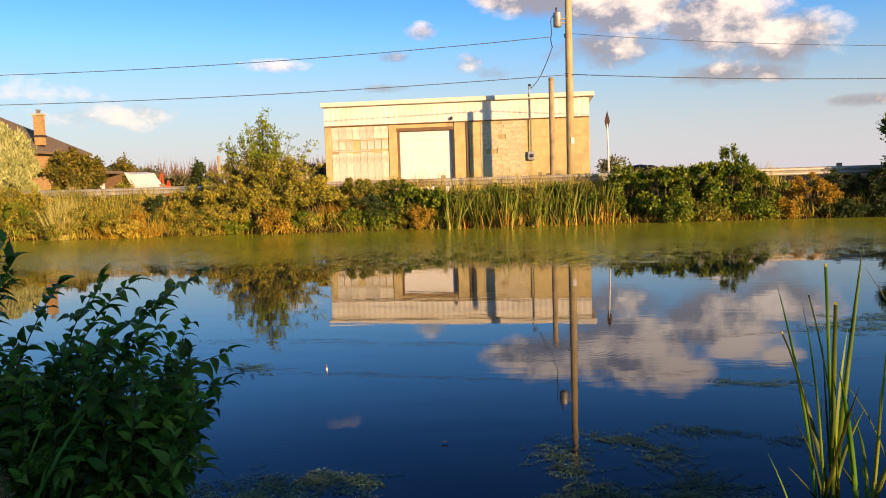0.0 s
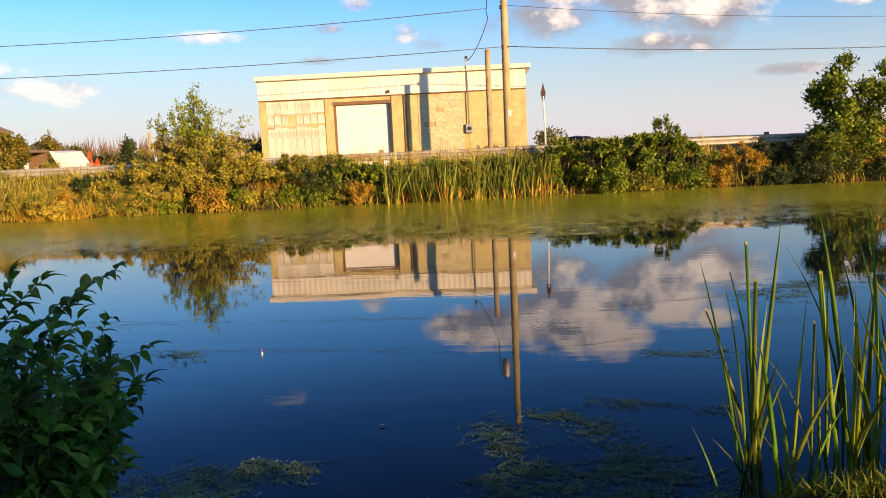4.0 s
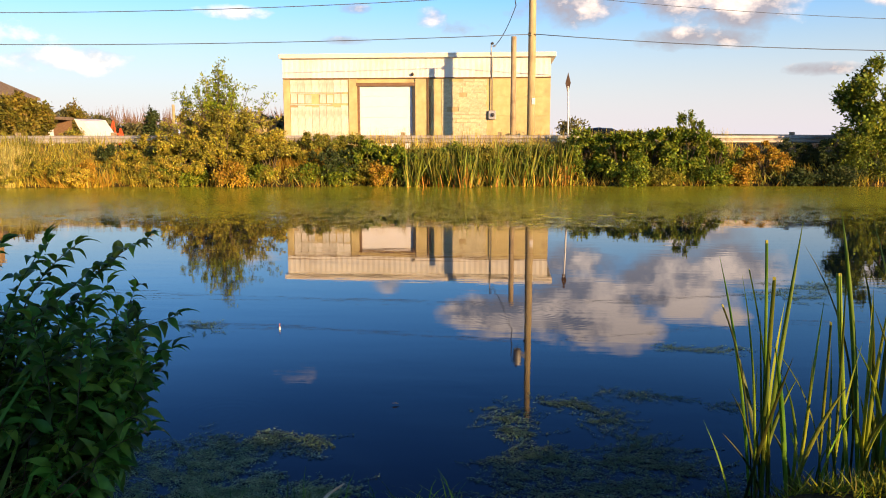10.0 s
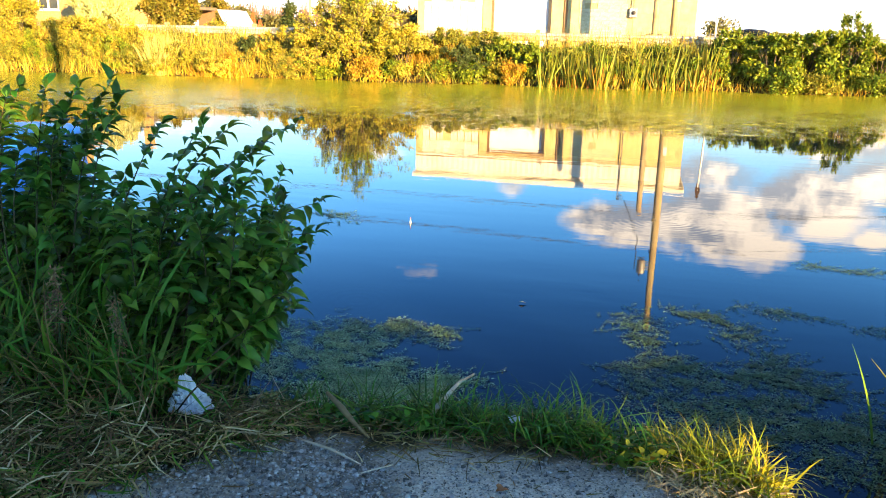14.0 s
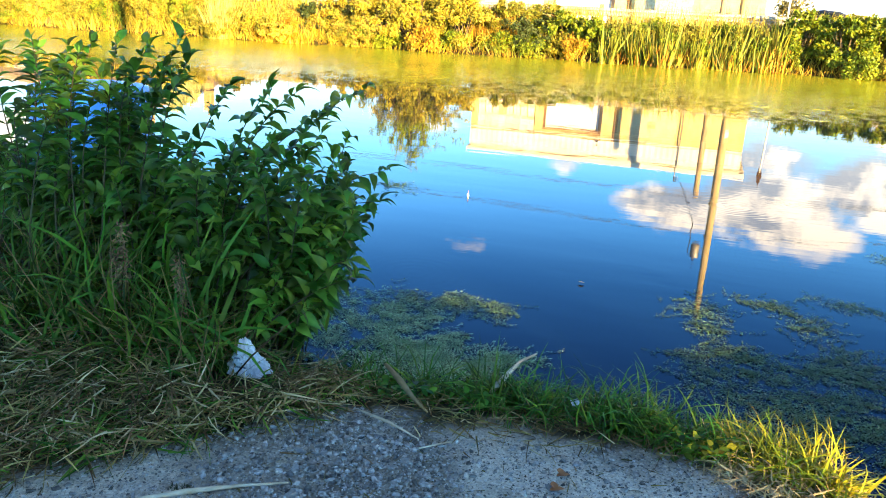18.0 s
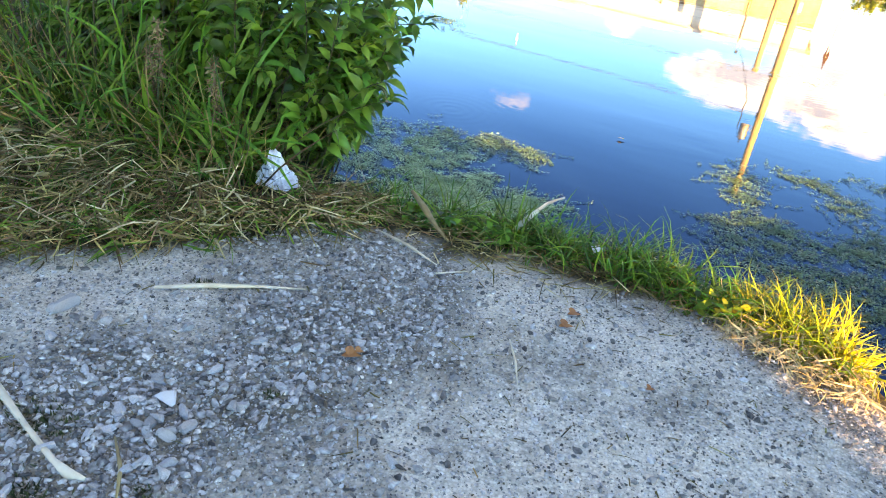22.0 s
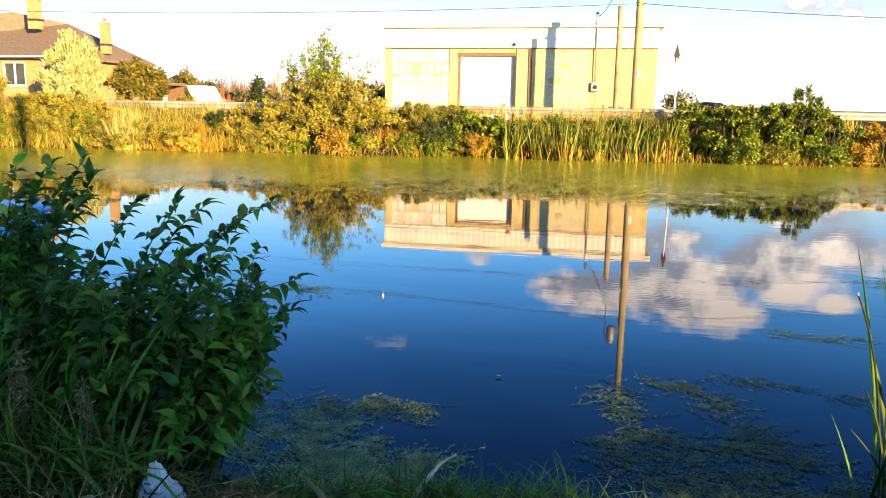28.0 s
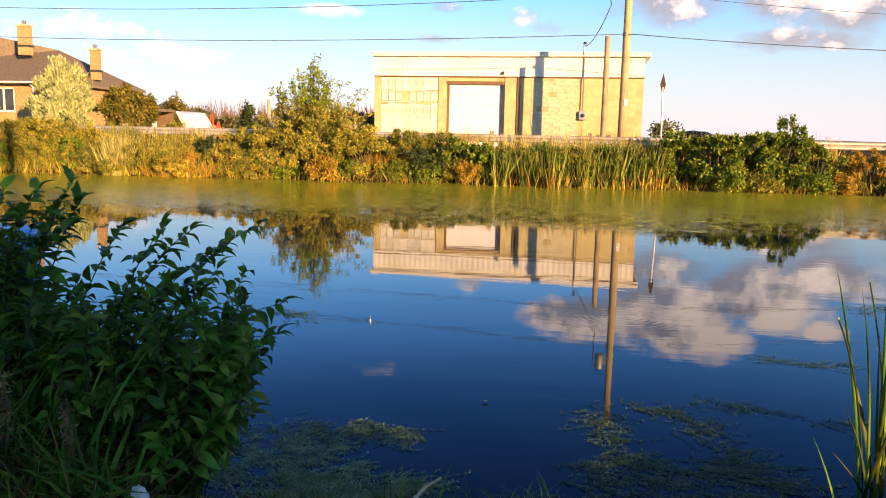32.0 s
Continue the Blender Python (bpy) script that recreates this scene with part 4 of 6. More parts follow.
    L = leaf * (0.6 + 0.8 * g.random(leaves))
    fr = frames_from(along, up, L, L * slim)
    return many(name, *template, fr, p, mat)


def stems_mesh(name, size, count, r0, mat, seed, height=0.8, lean=0.7):
    g = random.Random(seed)
    v, f = [], []
    for i in range(count):
        a = g.random() * 2 * math.pi
        k = lean * (0.3 + 0.7 * g.random())
        pts = []
        for s in (0, 0.35, 0.7, 1):
            pts.append((math.cos(a) * size[0] * k * s ** 1.3, math.sin(a) * size[1] * k * s ** 1.3, size[2] * 2 * height * s * (0.8 + 0.2 * g.random()) - 0.1))
        me = tube_mesh("tmp", pts, [r0, r0 * 0.75, r0 * 0.5, r0 * 0.2], mat, 5)
        o = len(v)
        v += [tuple(q.co) for q in me.vertices]
        f += [tuple(o + j for j in q.vertices) for q in me.polygons]
        bpy.data.meshes.remove(me)
    return mesh_of(name, v, f, mat, True)


def bush(name, label, at, size, mat, seed, leaves=2600, leaf=0.11, clumps=46, category="bush", group="", droop=0.1, stems=9, r0=0.025, **kw):
    e = thing(name, label, category, at, group)
    part("undergrowth", stems_mesh("undergrowth", size, stems, r0, M["bark"], seed), e, None, "", "stuff")
    part("crown", crown_mesh("crown", size, clumps, leaves, leaf, mat, seed, droop, **kw), e, None, "", "stuff")
    return e


def on_bank(x, off):
    y = far_shore(x) + off
    return (x, y, land(x, y) - 0.03)


GREEN, DARK, YEL, RUST, OLIVE = M["bush_green"], M["bush_dark"], M["bush_yellow"], M["bank_rust"], M["bank_olive"]
# x, offset from the waterline, half width, half depth, half height, material, words
BUSHES = [(-23.4, 0.9, 1.3, 0.9, 1.3, YEL, "tall yellowing bush of the far bank"), (-20.8, 0.9, 1.5, 0.9, 0.85, YEL, "yellowing bush of the far bank"),
          (-13.95, 0.6, 0.62, 0.7, 0.72, DARK, "dark green bush below the guard rail"), (-12.9, 0.8, 1.0, 0.9, 0.72, YEL, "olive bush at the water's edge"),
          (-11.6, 0.5, 1.2, 0.9, 0.85, YEL, "olive-yellow bush at the water's edge"), (-8.3, 0.5, 1.2, 0.9, 0.85, YEL, "golden bush at the water's edge"),
          (-7.2, 1.6, 1.0, 0.8, 0.62, OLIVE, "vine-covered bush below the guard rail"), (-6.2, 0.6, 1.0, 0.8, 0.56, DARK, "dark leafy bush at the water's edge"),
          (-5.0, 0.8, 1.0, 0.9, 0.62, GREEN, "green leafy bush at the water's edge"), (-3.9, 0.8, 0.8, 0.8, 0.56, GREEN, "green leafy bush beside the cattails"),
          (-6.0, 2.0, 1.2, 0.6, 0.5, OLIVE, "vine-covered bush below the guard rail"), (2.9, 0.9, 0.9, 0.8, 0.85, GREEN, "green bush beside the cattails"),
          (4.2, 0.7, 1.0, 0.9, 0.82, GREEN, "dense green bush of the far bank"), (5.4, 0.9, 1.0, 0.9, 0.85, GREEN, "dense green bush of the far bank"),
          (6.6, 0.7, 0.9, 0.8, 0.95, GREEN, "bright green bush of the far bank"), (7.8, 0.7, 0.9, 0.8, 0.72, GREEN, "bright green bush of the far bank"),
          # at 10.9 and 12.2 the dark leaf colour stands for shade
          (9.6, 0.8, 0.9, 0.7, 0.6, RUST, "rust-brown dry bush of the far bank"), (10.9, 1.5, 0.9, 0.6, 0.5, DARK, "bush below the rail, shade put into its dark leaves"),
          (12.2, 1.2, 0.8, 0.6, 0.62, DARK, "bush beside a tree, shade put into its dark leaves"), (4.8, 2.2, 1.3, 0.5, 0.55, OLIVE, "olive bush below the guard rail"),
          (14.6, 0.8, 1.3, 0.9, 0.7, RUST, "reddish dry bush of the far bank"), (16.8, 0.9, 1.4, 0.9, 0.8, GREEN, "green bush of the far bank"),
          (19.5, 0.9, 1.6, 0.9, 0.85, GREEN, "green bush of the far bank"), (22.5, 0.9, 1.6, 0.9, 0.85, OLIVE, "olive bush of the far bank")]
for i, (x, off, sx, sy, sz, mt, words) in enumerate(BUSHES):
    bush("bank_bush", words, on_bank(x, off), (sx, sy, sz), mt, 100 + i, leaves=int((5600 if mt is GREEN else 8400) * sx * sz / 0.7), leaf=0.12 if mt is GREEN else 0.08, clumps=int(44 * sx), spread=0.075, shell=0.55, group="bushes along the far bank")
# one leafy shoot above the green bushes
bush("bank_bush", "upright green sapling rising above the bushes", on_bank(6.85, 1.0), (0.5, 0.4, 1.12), GREEN, 140, 3000, 0.11, 26, spread=0.1)
def willow(at, size, seed):
    """A dense golden skirt of low shoots, with leafy limbs rising out of it to an open, uneven top."""
    q = np.random.default_rng(seed)
    w = thing("willow_bush", "tall golden-green willow bush with an open, sparsely leaved top", "willow", at)
    sv, sf = [], []
    leaves = {"crown": [], "upper_crown": []}

    def twig(points, r0, r1):
        me = tube_mesh("tmp", [tuple(p) for p in points], list(np.linspace(r0, r1, len(points))), M["bark"], 4)
        o = len(sv)
        sv.extend(tuple(v.co) for v in me.vertices)
        sf.extend(tuple(o + j for j in f.vertices) for f in me.polygons)
        bpy.data.meshes.remove(me)

    def bow(root, tip, h):
        mid = root * 0.5 + tip * 0.5 + np.array([0, 0, 0.12 * h]) - (tip - root) * np.array([0.12, 0.12, 0])
        s = np.linspace(0, 1, 7)[:, None]
        return (1 - s) ** 2 * root + 2 * s * (1 - s) * mid + s * s * tip

    for i in range(162):
        upper = i < 56
        a, r = q.uniform(0, 2 * math.pi), q.random() ** 0.6
        if upper:
            r *= 0.92
            h = size[2] * (1.0 - 0.42 * r) * q.uniform(0.6, 1.0)
            tip = np.array([math.cos(a) * r * size[0] * 0.95 + 0.08 * h / size[2], math.sin(a) * r * size[1], h])
        else:
            h = size[2] * 0.62 * (1.0 - 0.35 * r) * q.uniform(0.35, 1.0)
            tip = np.array([math.cos(a) * r * size[0] * 1.15, math.sin(a) * r * size[1], h])
        root = np.array([math.cos(a) * r * size[0] * 0.3, math.sin(a) * r * size[1] * 0.3, -0.05])
        pts = bow(root, tip, h)
        twig(pts, 0.03 if upper else 0.014, 0.004)
        for k in range(15 if upper else 10):
            u = q.uniform(0.25, 1.0) * 6
            j = min(int(u), 5)
            p = pts[j] + (pts[j + 1] - pts[j]) * (u - j)
            reach = q.uniform(0.18, 0.5) * (1.15 - 0.1 * u)
            end = p + unit(np.array([q.normal(), q.normal(), 0.5 + 0.5 * q.random()])) * reach
            twig([p, (p + end) / 2 + np.array([0, 0, 0.03]), end], 0.006, 0.002)
            n = 13 if upper else 24
            t = q.uniform(0.35, 1.05, n)[:, None]
            P = p + (end - p) * t + q.normal(size=(n, 3)) * 0.055
            A = unit(end - p) * 0.7 + q.normal(size=(n, 3)) * 0.6
            leaves["upper_crown" if P[:, 2].mean() > 2.3 else "crown"].append((P, A, q.uniform(0.07, 0.13, n)))
    part("twig_mass", mesh_of("twig_mass", sv, sf, M["bark"], True), w, None, "", "stuff")
    for nm, mt in (("crown", M["willow_leaf"]), ("upper_crown", M["willow_top"])):
        P, A, L = (np.concatenate([row[k] for row in leaves[nm]]) for k in range(3))
        P[:, 2] = np.maximum(P[:, 2], 0.02)
        fr = frames_from(A, q.normal(size=P.shape) * 0.7 + np.array([0.5, -0.6, 0.6]), L, L * 0.45)
        part(nm, many(nm, *LEAF2, fr, P, mt), w, None, "fresher green upper leaves" if nm == "upper_crown" else "", "stuff")


willow(on_bank(-10.35, 1.0), (2.25, 1.4, 4.6), 150)


def broad_tree(at, height, crown, seed, label, mat, leaf=0.16, leaves=9000, clumps=60, low=0.25):
    e = thing("tree", label, "tree", at)
    g = random.Random(seed)
    part("trunk", tube_mesh("trunk", [(0, 0, -0.2), (0.04, 0, height * 0.25), (-0.03, 0.02, height * 0.55), (0, 0, height * 0.85)], [0.13, 0.1, 0.07, 0.02], M["bark"], 10), e)
    for i in range(9):
        a, z = g.random() * 6.28, height * (0.2 + 0.5 * g.random())
        r = crown[0] * (0.6 + 0.3 * g.random())
        part("limb", tube_mesh("limb", [(0, 0, z), (math.cos(a) * r * 0.5, math.sin(a) * r * 0.5, z + 0.35), (math.cos(a) * r, math.sin(a) * r, z + 0.8)], [0.05, 0.035, 0.012], M["bark"], 6), e)
    part("crown", crown_mesh("crown", crown, clumps, leaves, leaf, mat, seed, 0.15, 0.095, 0.4), e, Matrix.Translation((0, 0, height * low)), "", "stuff")
    return e


broad_tree(on_bank(14.4, 1.0), 4.0, (1.85, 1.5, 1.62), 31, "leafy green tree standing at the water's edge", M["tree_leaf"], leaf=0.15, leaves=15000, clumps=44, low=0.2)
bush("bank_bush", "dark green undergrowth below the tree", on_bank(13.2, 0.6), (1.1, 0.8, 0.8), M["tree_leaf"], 160, 7000, 0.09)


def grass_field(name, label, n, xr, offr, hr, mat, seed, width=0.02, lean=0.25, dens=None):
    g = np.random.default_rng(seed)
    xs = g.uniform(*xr, n)
    if dens is not None:
        keep = np.array([g.random() < dens(x) for x in xs])
        xs = xs[keep]
    n = len(xs)
    off = g.uniform(*offr, n)
    p = np.array([(x, far_shore(x) + o, land(x, far_shore(x) + o) - 0.03) for x, o in zip(xs, off)])
    along = unit(np.stack([g.normal(0, lean, n), g.normal(0, lean, n), np.ones(n)], 1))
    up = unit(np.stack([g.normal(size=n), g.normal(size=n), np.zeros(n)], 1))
    h = g.uniform(*hr, n)
    t, f = blade_template(0.3, 2)
    fr = frames_from(along, up, h, np.full(n, width), h)
    return single(name, many(name, t, f, fr, p, mat), label, "grass", kind="stuff")


grass_field("bank_grass", "golden dry grass and weeds covering the far bank", 8000, (-42, -11.5), (-0.1, 2.8), (0.4, 1.0), M["bank_gold"], 1, 0.024, 0.3)
grass_field("bank_grass", "olive green weeds covering the far bank", 8000, (-42, -11.5), (0.0, 2.8), (0.4, 1.0), M["bank_olive"], 2, 0.03, 0.32)
grass_field("bank_grass", "tall olive grass of the far bank", 6000, (-42, -17.5), (0.8, 2.6), (0.7, 1.35), M["bank_olive"], 8, 0.026, 0.2)
grass_field("bank_grass", "rust-coloured dry weeds of the far bank", 1800, (-16.2, -13.8), (-0.1, 1.2), (0.3, 0.8), M["bank_rust"], 3, 0.03, 0.4)
grass_field("bank_grass", "rust-coloured dry weeds among the bushes", 1600, (-8.2, -6.6), (0.4, 2.6), (0.5, 1.0), M["bank_rust"], 4, 0.03, 0.35)
grass_field("bank_grass", "pale straw-coloured clump of tall grass", 900, (-17.7, -17.0), (-0.1, 0.7), (0.8, 1.6), M["straw_pale"], 5, 0.022, 0.2)
grass_field("bank_grass", "mixed dry grass under the bushes", 7000, (-11.5, 26), (-0.1, 2.9), (0.3, 0.7), M["bank_olive"], 6, 0.03, 0.4)
grass_field("bank_grass", "dry straw at the foot of the bushes", 3200, (-42, 26), (-0.2, 0.4), (0.12, 0.45), M["bank_rust"], 7, 0.022, 0.45)


def cattail_plant(x, off, seed):
    """A clump of cattail blades with dry lower leaves."""
    q = np.random.default_rng(seed)
    at = on_bank(x, off)
    e = thing("cattail_clump", "tall green cattail clump with dry tan lower leaves in the water", "cattail", at, "cattail clumps of the far bank")
    tall = q.uniform(0.8, 2.15) - at[2] * 0.7
    for nm, n, hr, mt, sp, wd in (("green_blade", 24, (0.4, 1.0), M["far_reed"], 0.13, 0.048), ("dry_blade", 22, (0.12, 0.5), M["far_reed_dry"], 0.16, 0.038)):
        roots = np.stack([q.normal(0, sp, n), q.normal(0, sp, n), np.zeros(n)], 1)
        along = unit(np.stack([q.normal(0, 0.2, n), q.normal(0, 0.2, n), np.ones(n)], 1))
        up = unit(np.stack([q.normal(size=n), q.normal(size=n), np.zeros(n)], 1))
        h = tall * q.uniform(*hr, n)
        t, f = blade_template(0.16, 3)
        part(nm, many(nm, t, f, frames_from(along, up, h, np.full(n, wd), h), roots, mt), e, None, "", "stuff")


for i, (x, off) in enumerate([(-3.0, 1.3), (-1.9, 1.5), (-0.8, 1.4), (0.3, 1.5), (1.4, 1.4), (2.3, 1.3)]):
    bush("bank_bush", "green undergrowth behind the cattails", on_bank(x, off), (0.75, 0.5, 0.42), GREEN if i % 2 else OLIVE, 880 + i, 4500, 0.075, 40, group="bushes along the far bank")
for i, (x, off, sz) in enumerate([(-3.3, 0.3, 0.4), (-2.35, 0.5, 0.5), (-1.2, 0.6, 0.42), (-0.35, 0.4, 0.36), (0.75, 0.6, 0.5), (1.75, 0.4, 0.44), (2.5, 0.3, 0.5)]):
    bush("bank_bush", "leafy undergrowth between the cattails", on_bank(x, off), (0.42, 0.35, sz), OLIVE if i % 3 == 1 else GREEN, 890 + i, 1800, 0.09, 20, spread=0.11, group="bushes along the far bank", stems=5, r0=0.012)
q = random.Random(44)
for i in range(54):
    x = -3.5 + 6.2 * (i + 1.6 * q.random()) / 54
    cattail_plant(x, q.uniform(-0.3, 1.3), 700 + i)
grass_field("cattail_stand", "thin seeding grass behind the cattails and bushes", 2600, (-7.5, 9.0), (1.4, 2.7), (0.8, 1.25), M["bank_gold"], 10, 0.02, 0.15)


WEEDS = [("bank_gold", "golden dry weed clump of the far bank"), ("bank_olive", "olive weed clump of the far bank"), ("bush_yellow", "yellow-green weed clump of the far bank"), ("bank_rust", "rust-brown weed clump of the far bank"), ("bush_green", "green weed clump of the far bank"), ("bush_dark", "weed clump of the far bank, shade put into its dark leaves")]
q = random.Random(45)
for i in range(96):
    x = -33 + 21.5 * (i + q.random()) / 96
    k = q.choice((0, 0, 1, 1, 2, 2, 4, 1)) if not -16.6 < x < -13.4 else q.choice((3, 0, 1, 2))
    bush("bank_weed", WEEDS[k][1], on_bank(x, q.choice((0.1, 0.3, 0.7, 1.3))), (q.uniform(0.5, 0.85), 0.5, q.uniform(0.3, 0.52) + (0.26 if x < -19 else 0)), M[WEEDS[k][0]], 800 + i, 3600, 0.075, 26, spread=0.085, droop=-0.5, slim=0.42, category="weed", group="weeds along the far bank", stems=5, r0=0.012)
for i in range(26):
    x = -11.5 + 30 * (i + q.random()) / 26
    k = q.choice((1, 4, 4, 2, 3)) if x < 2 or x > 8 else q.choice((4, 4, 1))
    # shade near the tree goes into the weeds' colour from here on
    k = 5 if x > 9.4 else k
    if not -3.7 < x < 2.7:
        bush("bank_weed", WEEDS[k][1], on_bank(x, q.choice((-0.05, 0.15, 0.4))), (q.uniform(0.4, 0.7), 0.4, q.uniform(0.25, 0.45)), M[WEEDS[k][0]], 860 + i, 2200, 0.085, 22, category="weed", group="weeds along the far bank", stems=5, r0=0.012)


# ---- house and garden on the left ----
def house():
    e = thing("house", "brick bungalow with a brown hipped roof and two brick chimneys", "house", (0, 0, 1.1))
    x0, x1, y0, y1, ze = -62.0, -39.2, 52.0, 62.5, 3.9
    for ax, bx, ay, by in ((x0, -44.45, y0, y0 + 0.3), (-42.55, x1, y0, y0 + 0.3), (x0, x0 + 0.3, y0, y1), (x1 - 0.3, x1, y0, y1), (x0, x1, y1 - 0.3, y1)):
        part("wall", box_mesh("wall", bx - ax, by - ay, ze, M["house_brick"]), e, pose((ax + bx) / 2, (ay + by) / 2, 0))
    part("wall", box_mesh("wall", 1.9, 0.3, 1.7, M["house_brick"]), e, pose(-43.5, y0 + 0.15, 0))
    part("wall", box_mesh("wall", 1.9, 0.3, ze - 3.45, M["house_brick"]), e, pose(-43.5, y0 + 0.15, 3.45))
    # hipped roof
    o, yr, zr, xr0, xr1 = 0.6, 57.2, 7.72, -47.8, -43.9
    v = [(x0 - o, y0 - o, ze), (x1 + o, y0 - o, ze), (x1 + o, y1 + o, ze), (x0 - o, y1 + o, ze), (xr0, yr, zr), (xr1, yr + 1.8, zr - 0.8)]
    v += [(a, b, c - 0.2) for a, b, c in v[:4]]
    part("roof", mesh_of("roof", v, [(0, 1, 5, 4), (1, 2, 5), (2, 3, 4, 5), (3, 0, 4), (0, 6, 7, 1), (1, 7, 8, 2), (2, 8, 9, 3), (3, 9, 6, 0), (6, 9, 8, 7)], M["roof_shingle"]), e, None, "brown shingled hipped roof")
    part("gutter", box_mesh("gutter", x1 - x0 + 1.3, 0.14, 0.14, M["white_paint"], 0.02), e, pose((x0 + x1) / 2, y0 - o - 0.07, ze - 0.15))
    part("downspout", tube_mesh("downspout", [(-40.9, y0 - 0.5, 3.75), (-40.9, y0 - 0.1, 3.5), (-40.9, y0 - 0.1, 0.1)], [0.06] * 3, M["white_paint"], 6), e)
    for cx, cy, w, zb, zt in ((-44.6, 56.0, 0.85, 6.2, 8.4), (-39.3, 57.2, 0.66, 4.4, 6.7)):
        c = part("chimney", box_mesh("chimney", w, w * 0.8, zt - zb, M["house_brick"], 0.02), e, pose(cx, cy, zb))
        part("cap", box_mesh("cap", w + 0.16, w * 0.8 + 0.16, 0.16, M["block"], 0.02), c, pose(0, 0, zt - zb))
        part("flue", lathe_mesh("flue", [(0.13, 0), (0.13, 0.22), (0.2, 0.24), (0.2, 0.28), (0.02, 0.34)], M["metal_grey"], 10), c, pose(0, 0, zt - zb + 0.16))
        part("flashing", box_mesh("flashing", w + 0.1, w * 0.8 + 0.1, 0.16, M["dark_metal"]), c, pose(0, 0, 0.62))
    wv = part("window", box_mesh("window", 1.9, 0.05, 1.75, M["window_glass"]), e, pose(-43.5, y0 + 0.14, 1.7), "dark window glass")
    for ax, sx, az, sz in ((-0.9, 0.12, 0, 1.75), (0.9, 0.12, 0, 1.75), (0, 0.12, 0, 1.75), (0, 1.9, 0, 0.1), (0, 1.9, 1.65, 0.12)):
        part("frame", box_mesh("frame", sx, 0.1, sz, M["white_paint"], 0.01), wv, pose(ax, -0.09, az))
    part("sill", box_mesh("sill", 2.0, 0.2, 0.08, M["white_paint"], 0.01), wv, pose(0, -0.14, -0.08))


house()
bush("garden_shrub", "pale silvery-yellow conical shrub in front of the house", (-33.3, 45.0, 1.1), (2.5, 2.2, 2.35), M["silver_leaf"], 201, 34000, 0.26, 150, category="shrub", cone=0.6, shell=0.6, spread=0.055, droop=-1.6, slim=0.3)
bush("garden_shrub", "dark olive rounded shrub beside the house", (-29.1, 45.5, 1.1), (1.5, 1.4, 1.55), M["bush_bronze"], 202, 20000, 0.19, 90, category="shrub", shell=0.6, spread=0.1)
bush("garden_shrub", "olive shrub beside the carport", (-35.0, 62.0, 1.1), (0.8, 0.8, 1.55), M["bush_bronze"], 203, 2400, 0.2, 26, category="shrub")
bush("garden_shrub", "yellow-green bush beside the white tarpaulin", (-22.9, 40.0, 1.1), (0.75, 0.6, 0.5), M["bush_yellow"], 204, 3000, 0.09, 36, category="shrub")

cp = thing("carport", "small carport with a brown roof and pale square columns", "carport", (-33.6, 56, 1.1))
part("roof", box_mesh("roof", 1.9, 3.0, 0.22, M["roof_shingle"], 0.02), cp, pose(0, 0, 1.95))
for sx in (-0.5, 0.7):
    part("column", box_mesh("column", 0.26, 0.28, 1.95, M["white_paint"], 0.01), cp, pose(sx, -1.2, 0))
part("rear_wall", box_mesh("rear_wall", 1.8, 0.15, 1.95, M["door_frame"]), cp, pose(0, 1.2, 0))
tp = thing("tarp_shelter", "white sloping tarpaulin shelter", "shelter", (-30.7, 58.5, 1.1))
part("cover", mesh_of("cover", [(-1.6, -1.6, 2.05), (-0.9, -1.6, 1.85), (0.0, -1.6, 0.6), (-1.4, 1.4, 2.1), (-0.7, 1.4, 2.0), (0.2, 1.4, 0.6), (-0.7, -1.6, 0.3), (-0.7, 1.4, 0.3)],
                           [(0, 1, 4, 3), (1, 2, 5, 4), (0, 6, 2, 1), (3, 4, 5, 7), (0, 3, 7, 6), (6, 7, 5, 2)], M["tarp"]), tp, None, "white tarpaulin")
part("base_board", box_mesh("base_board", 1.7, 3.0, 0.3, M["post_wood"]), tp, pose(-0.7, -0.1, 0))
rd = thing("swing_frame", "small red painted A-shaped swing frame", "swing frame", (-36.2, 70.5, 1.1))
for a, b in (((-0.7, 0, 0), (-0.25, 0.4, 2.2)), ((0.25, 0, 0), (-0.25, 0.4, 2.2)), ((0.1, 0.4, 0), (0.3, 0.6, 1.5)), ((0.9, 0.4, 0), (0.3, 0.6, 1.5)), ((-0.4, 0.2, 1.1), (0.6, 0.5, 0.9))):
    part("tube", tube_mesh("tube", [a, b], [0.1, 0.1], M["red_paint"], 8), rd)
part("panel", box_mesh("panel", 0.9, 0.08, 0.7, M["red_paint"], 0.01), rd, pose(0.1, 0.5, 0.0))
pp = thing("pale_post", "pale weathered wooden post behind the willow", "post", (-25.9, 60, 1.1))
part("shaft", tube_mesh("shaft", [(0, 0, -0.2), (0, 0, 3.2)], [0.12, 0.11], M["pole_wood"], 8), pp)
sh = thing("timber_shed", "small open timber shed beside the warehouse", "shed", (-14.3, 44, 1.1))
part("roof", box_mesh("roof", 2.3, 2.2, 0.12, M["roof_shingle"], 0.02), sh, pose(0, 0, 1.5))
for sx in (-0.95, 0.1, 0.95):
    part("post", box_mesh("post", 0.16, 0.16, 1.5, M["plaster"], 0.01), sh, pose(sx, -0.95, 0))
part("rear_wall", box_mesh("rear_wall", 2.1, 0.12, 1.5, M["post_wood"]), sh, pose(0, 0.95, 0))


# plain dark rounded form standing in for something not made out
md = thing("dark_mound", "low dark rounded form beyond the road", "mound", (4.9, 41.0, 1.1))
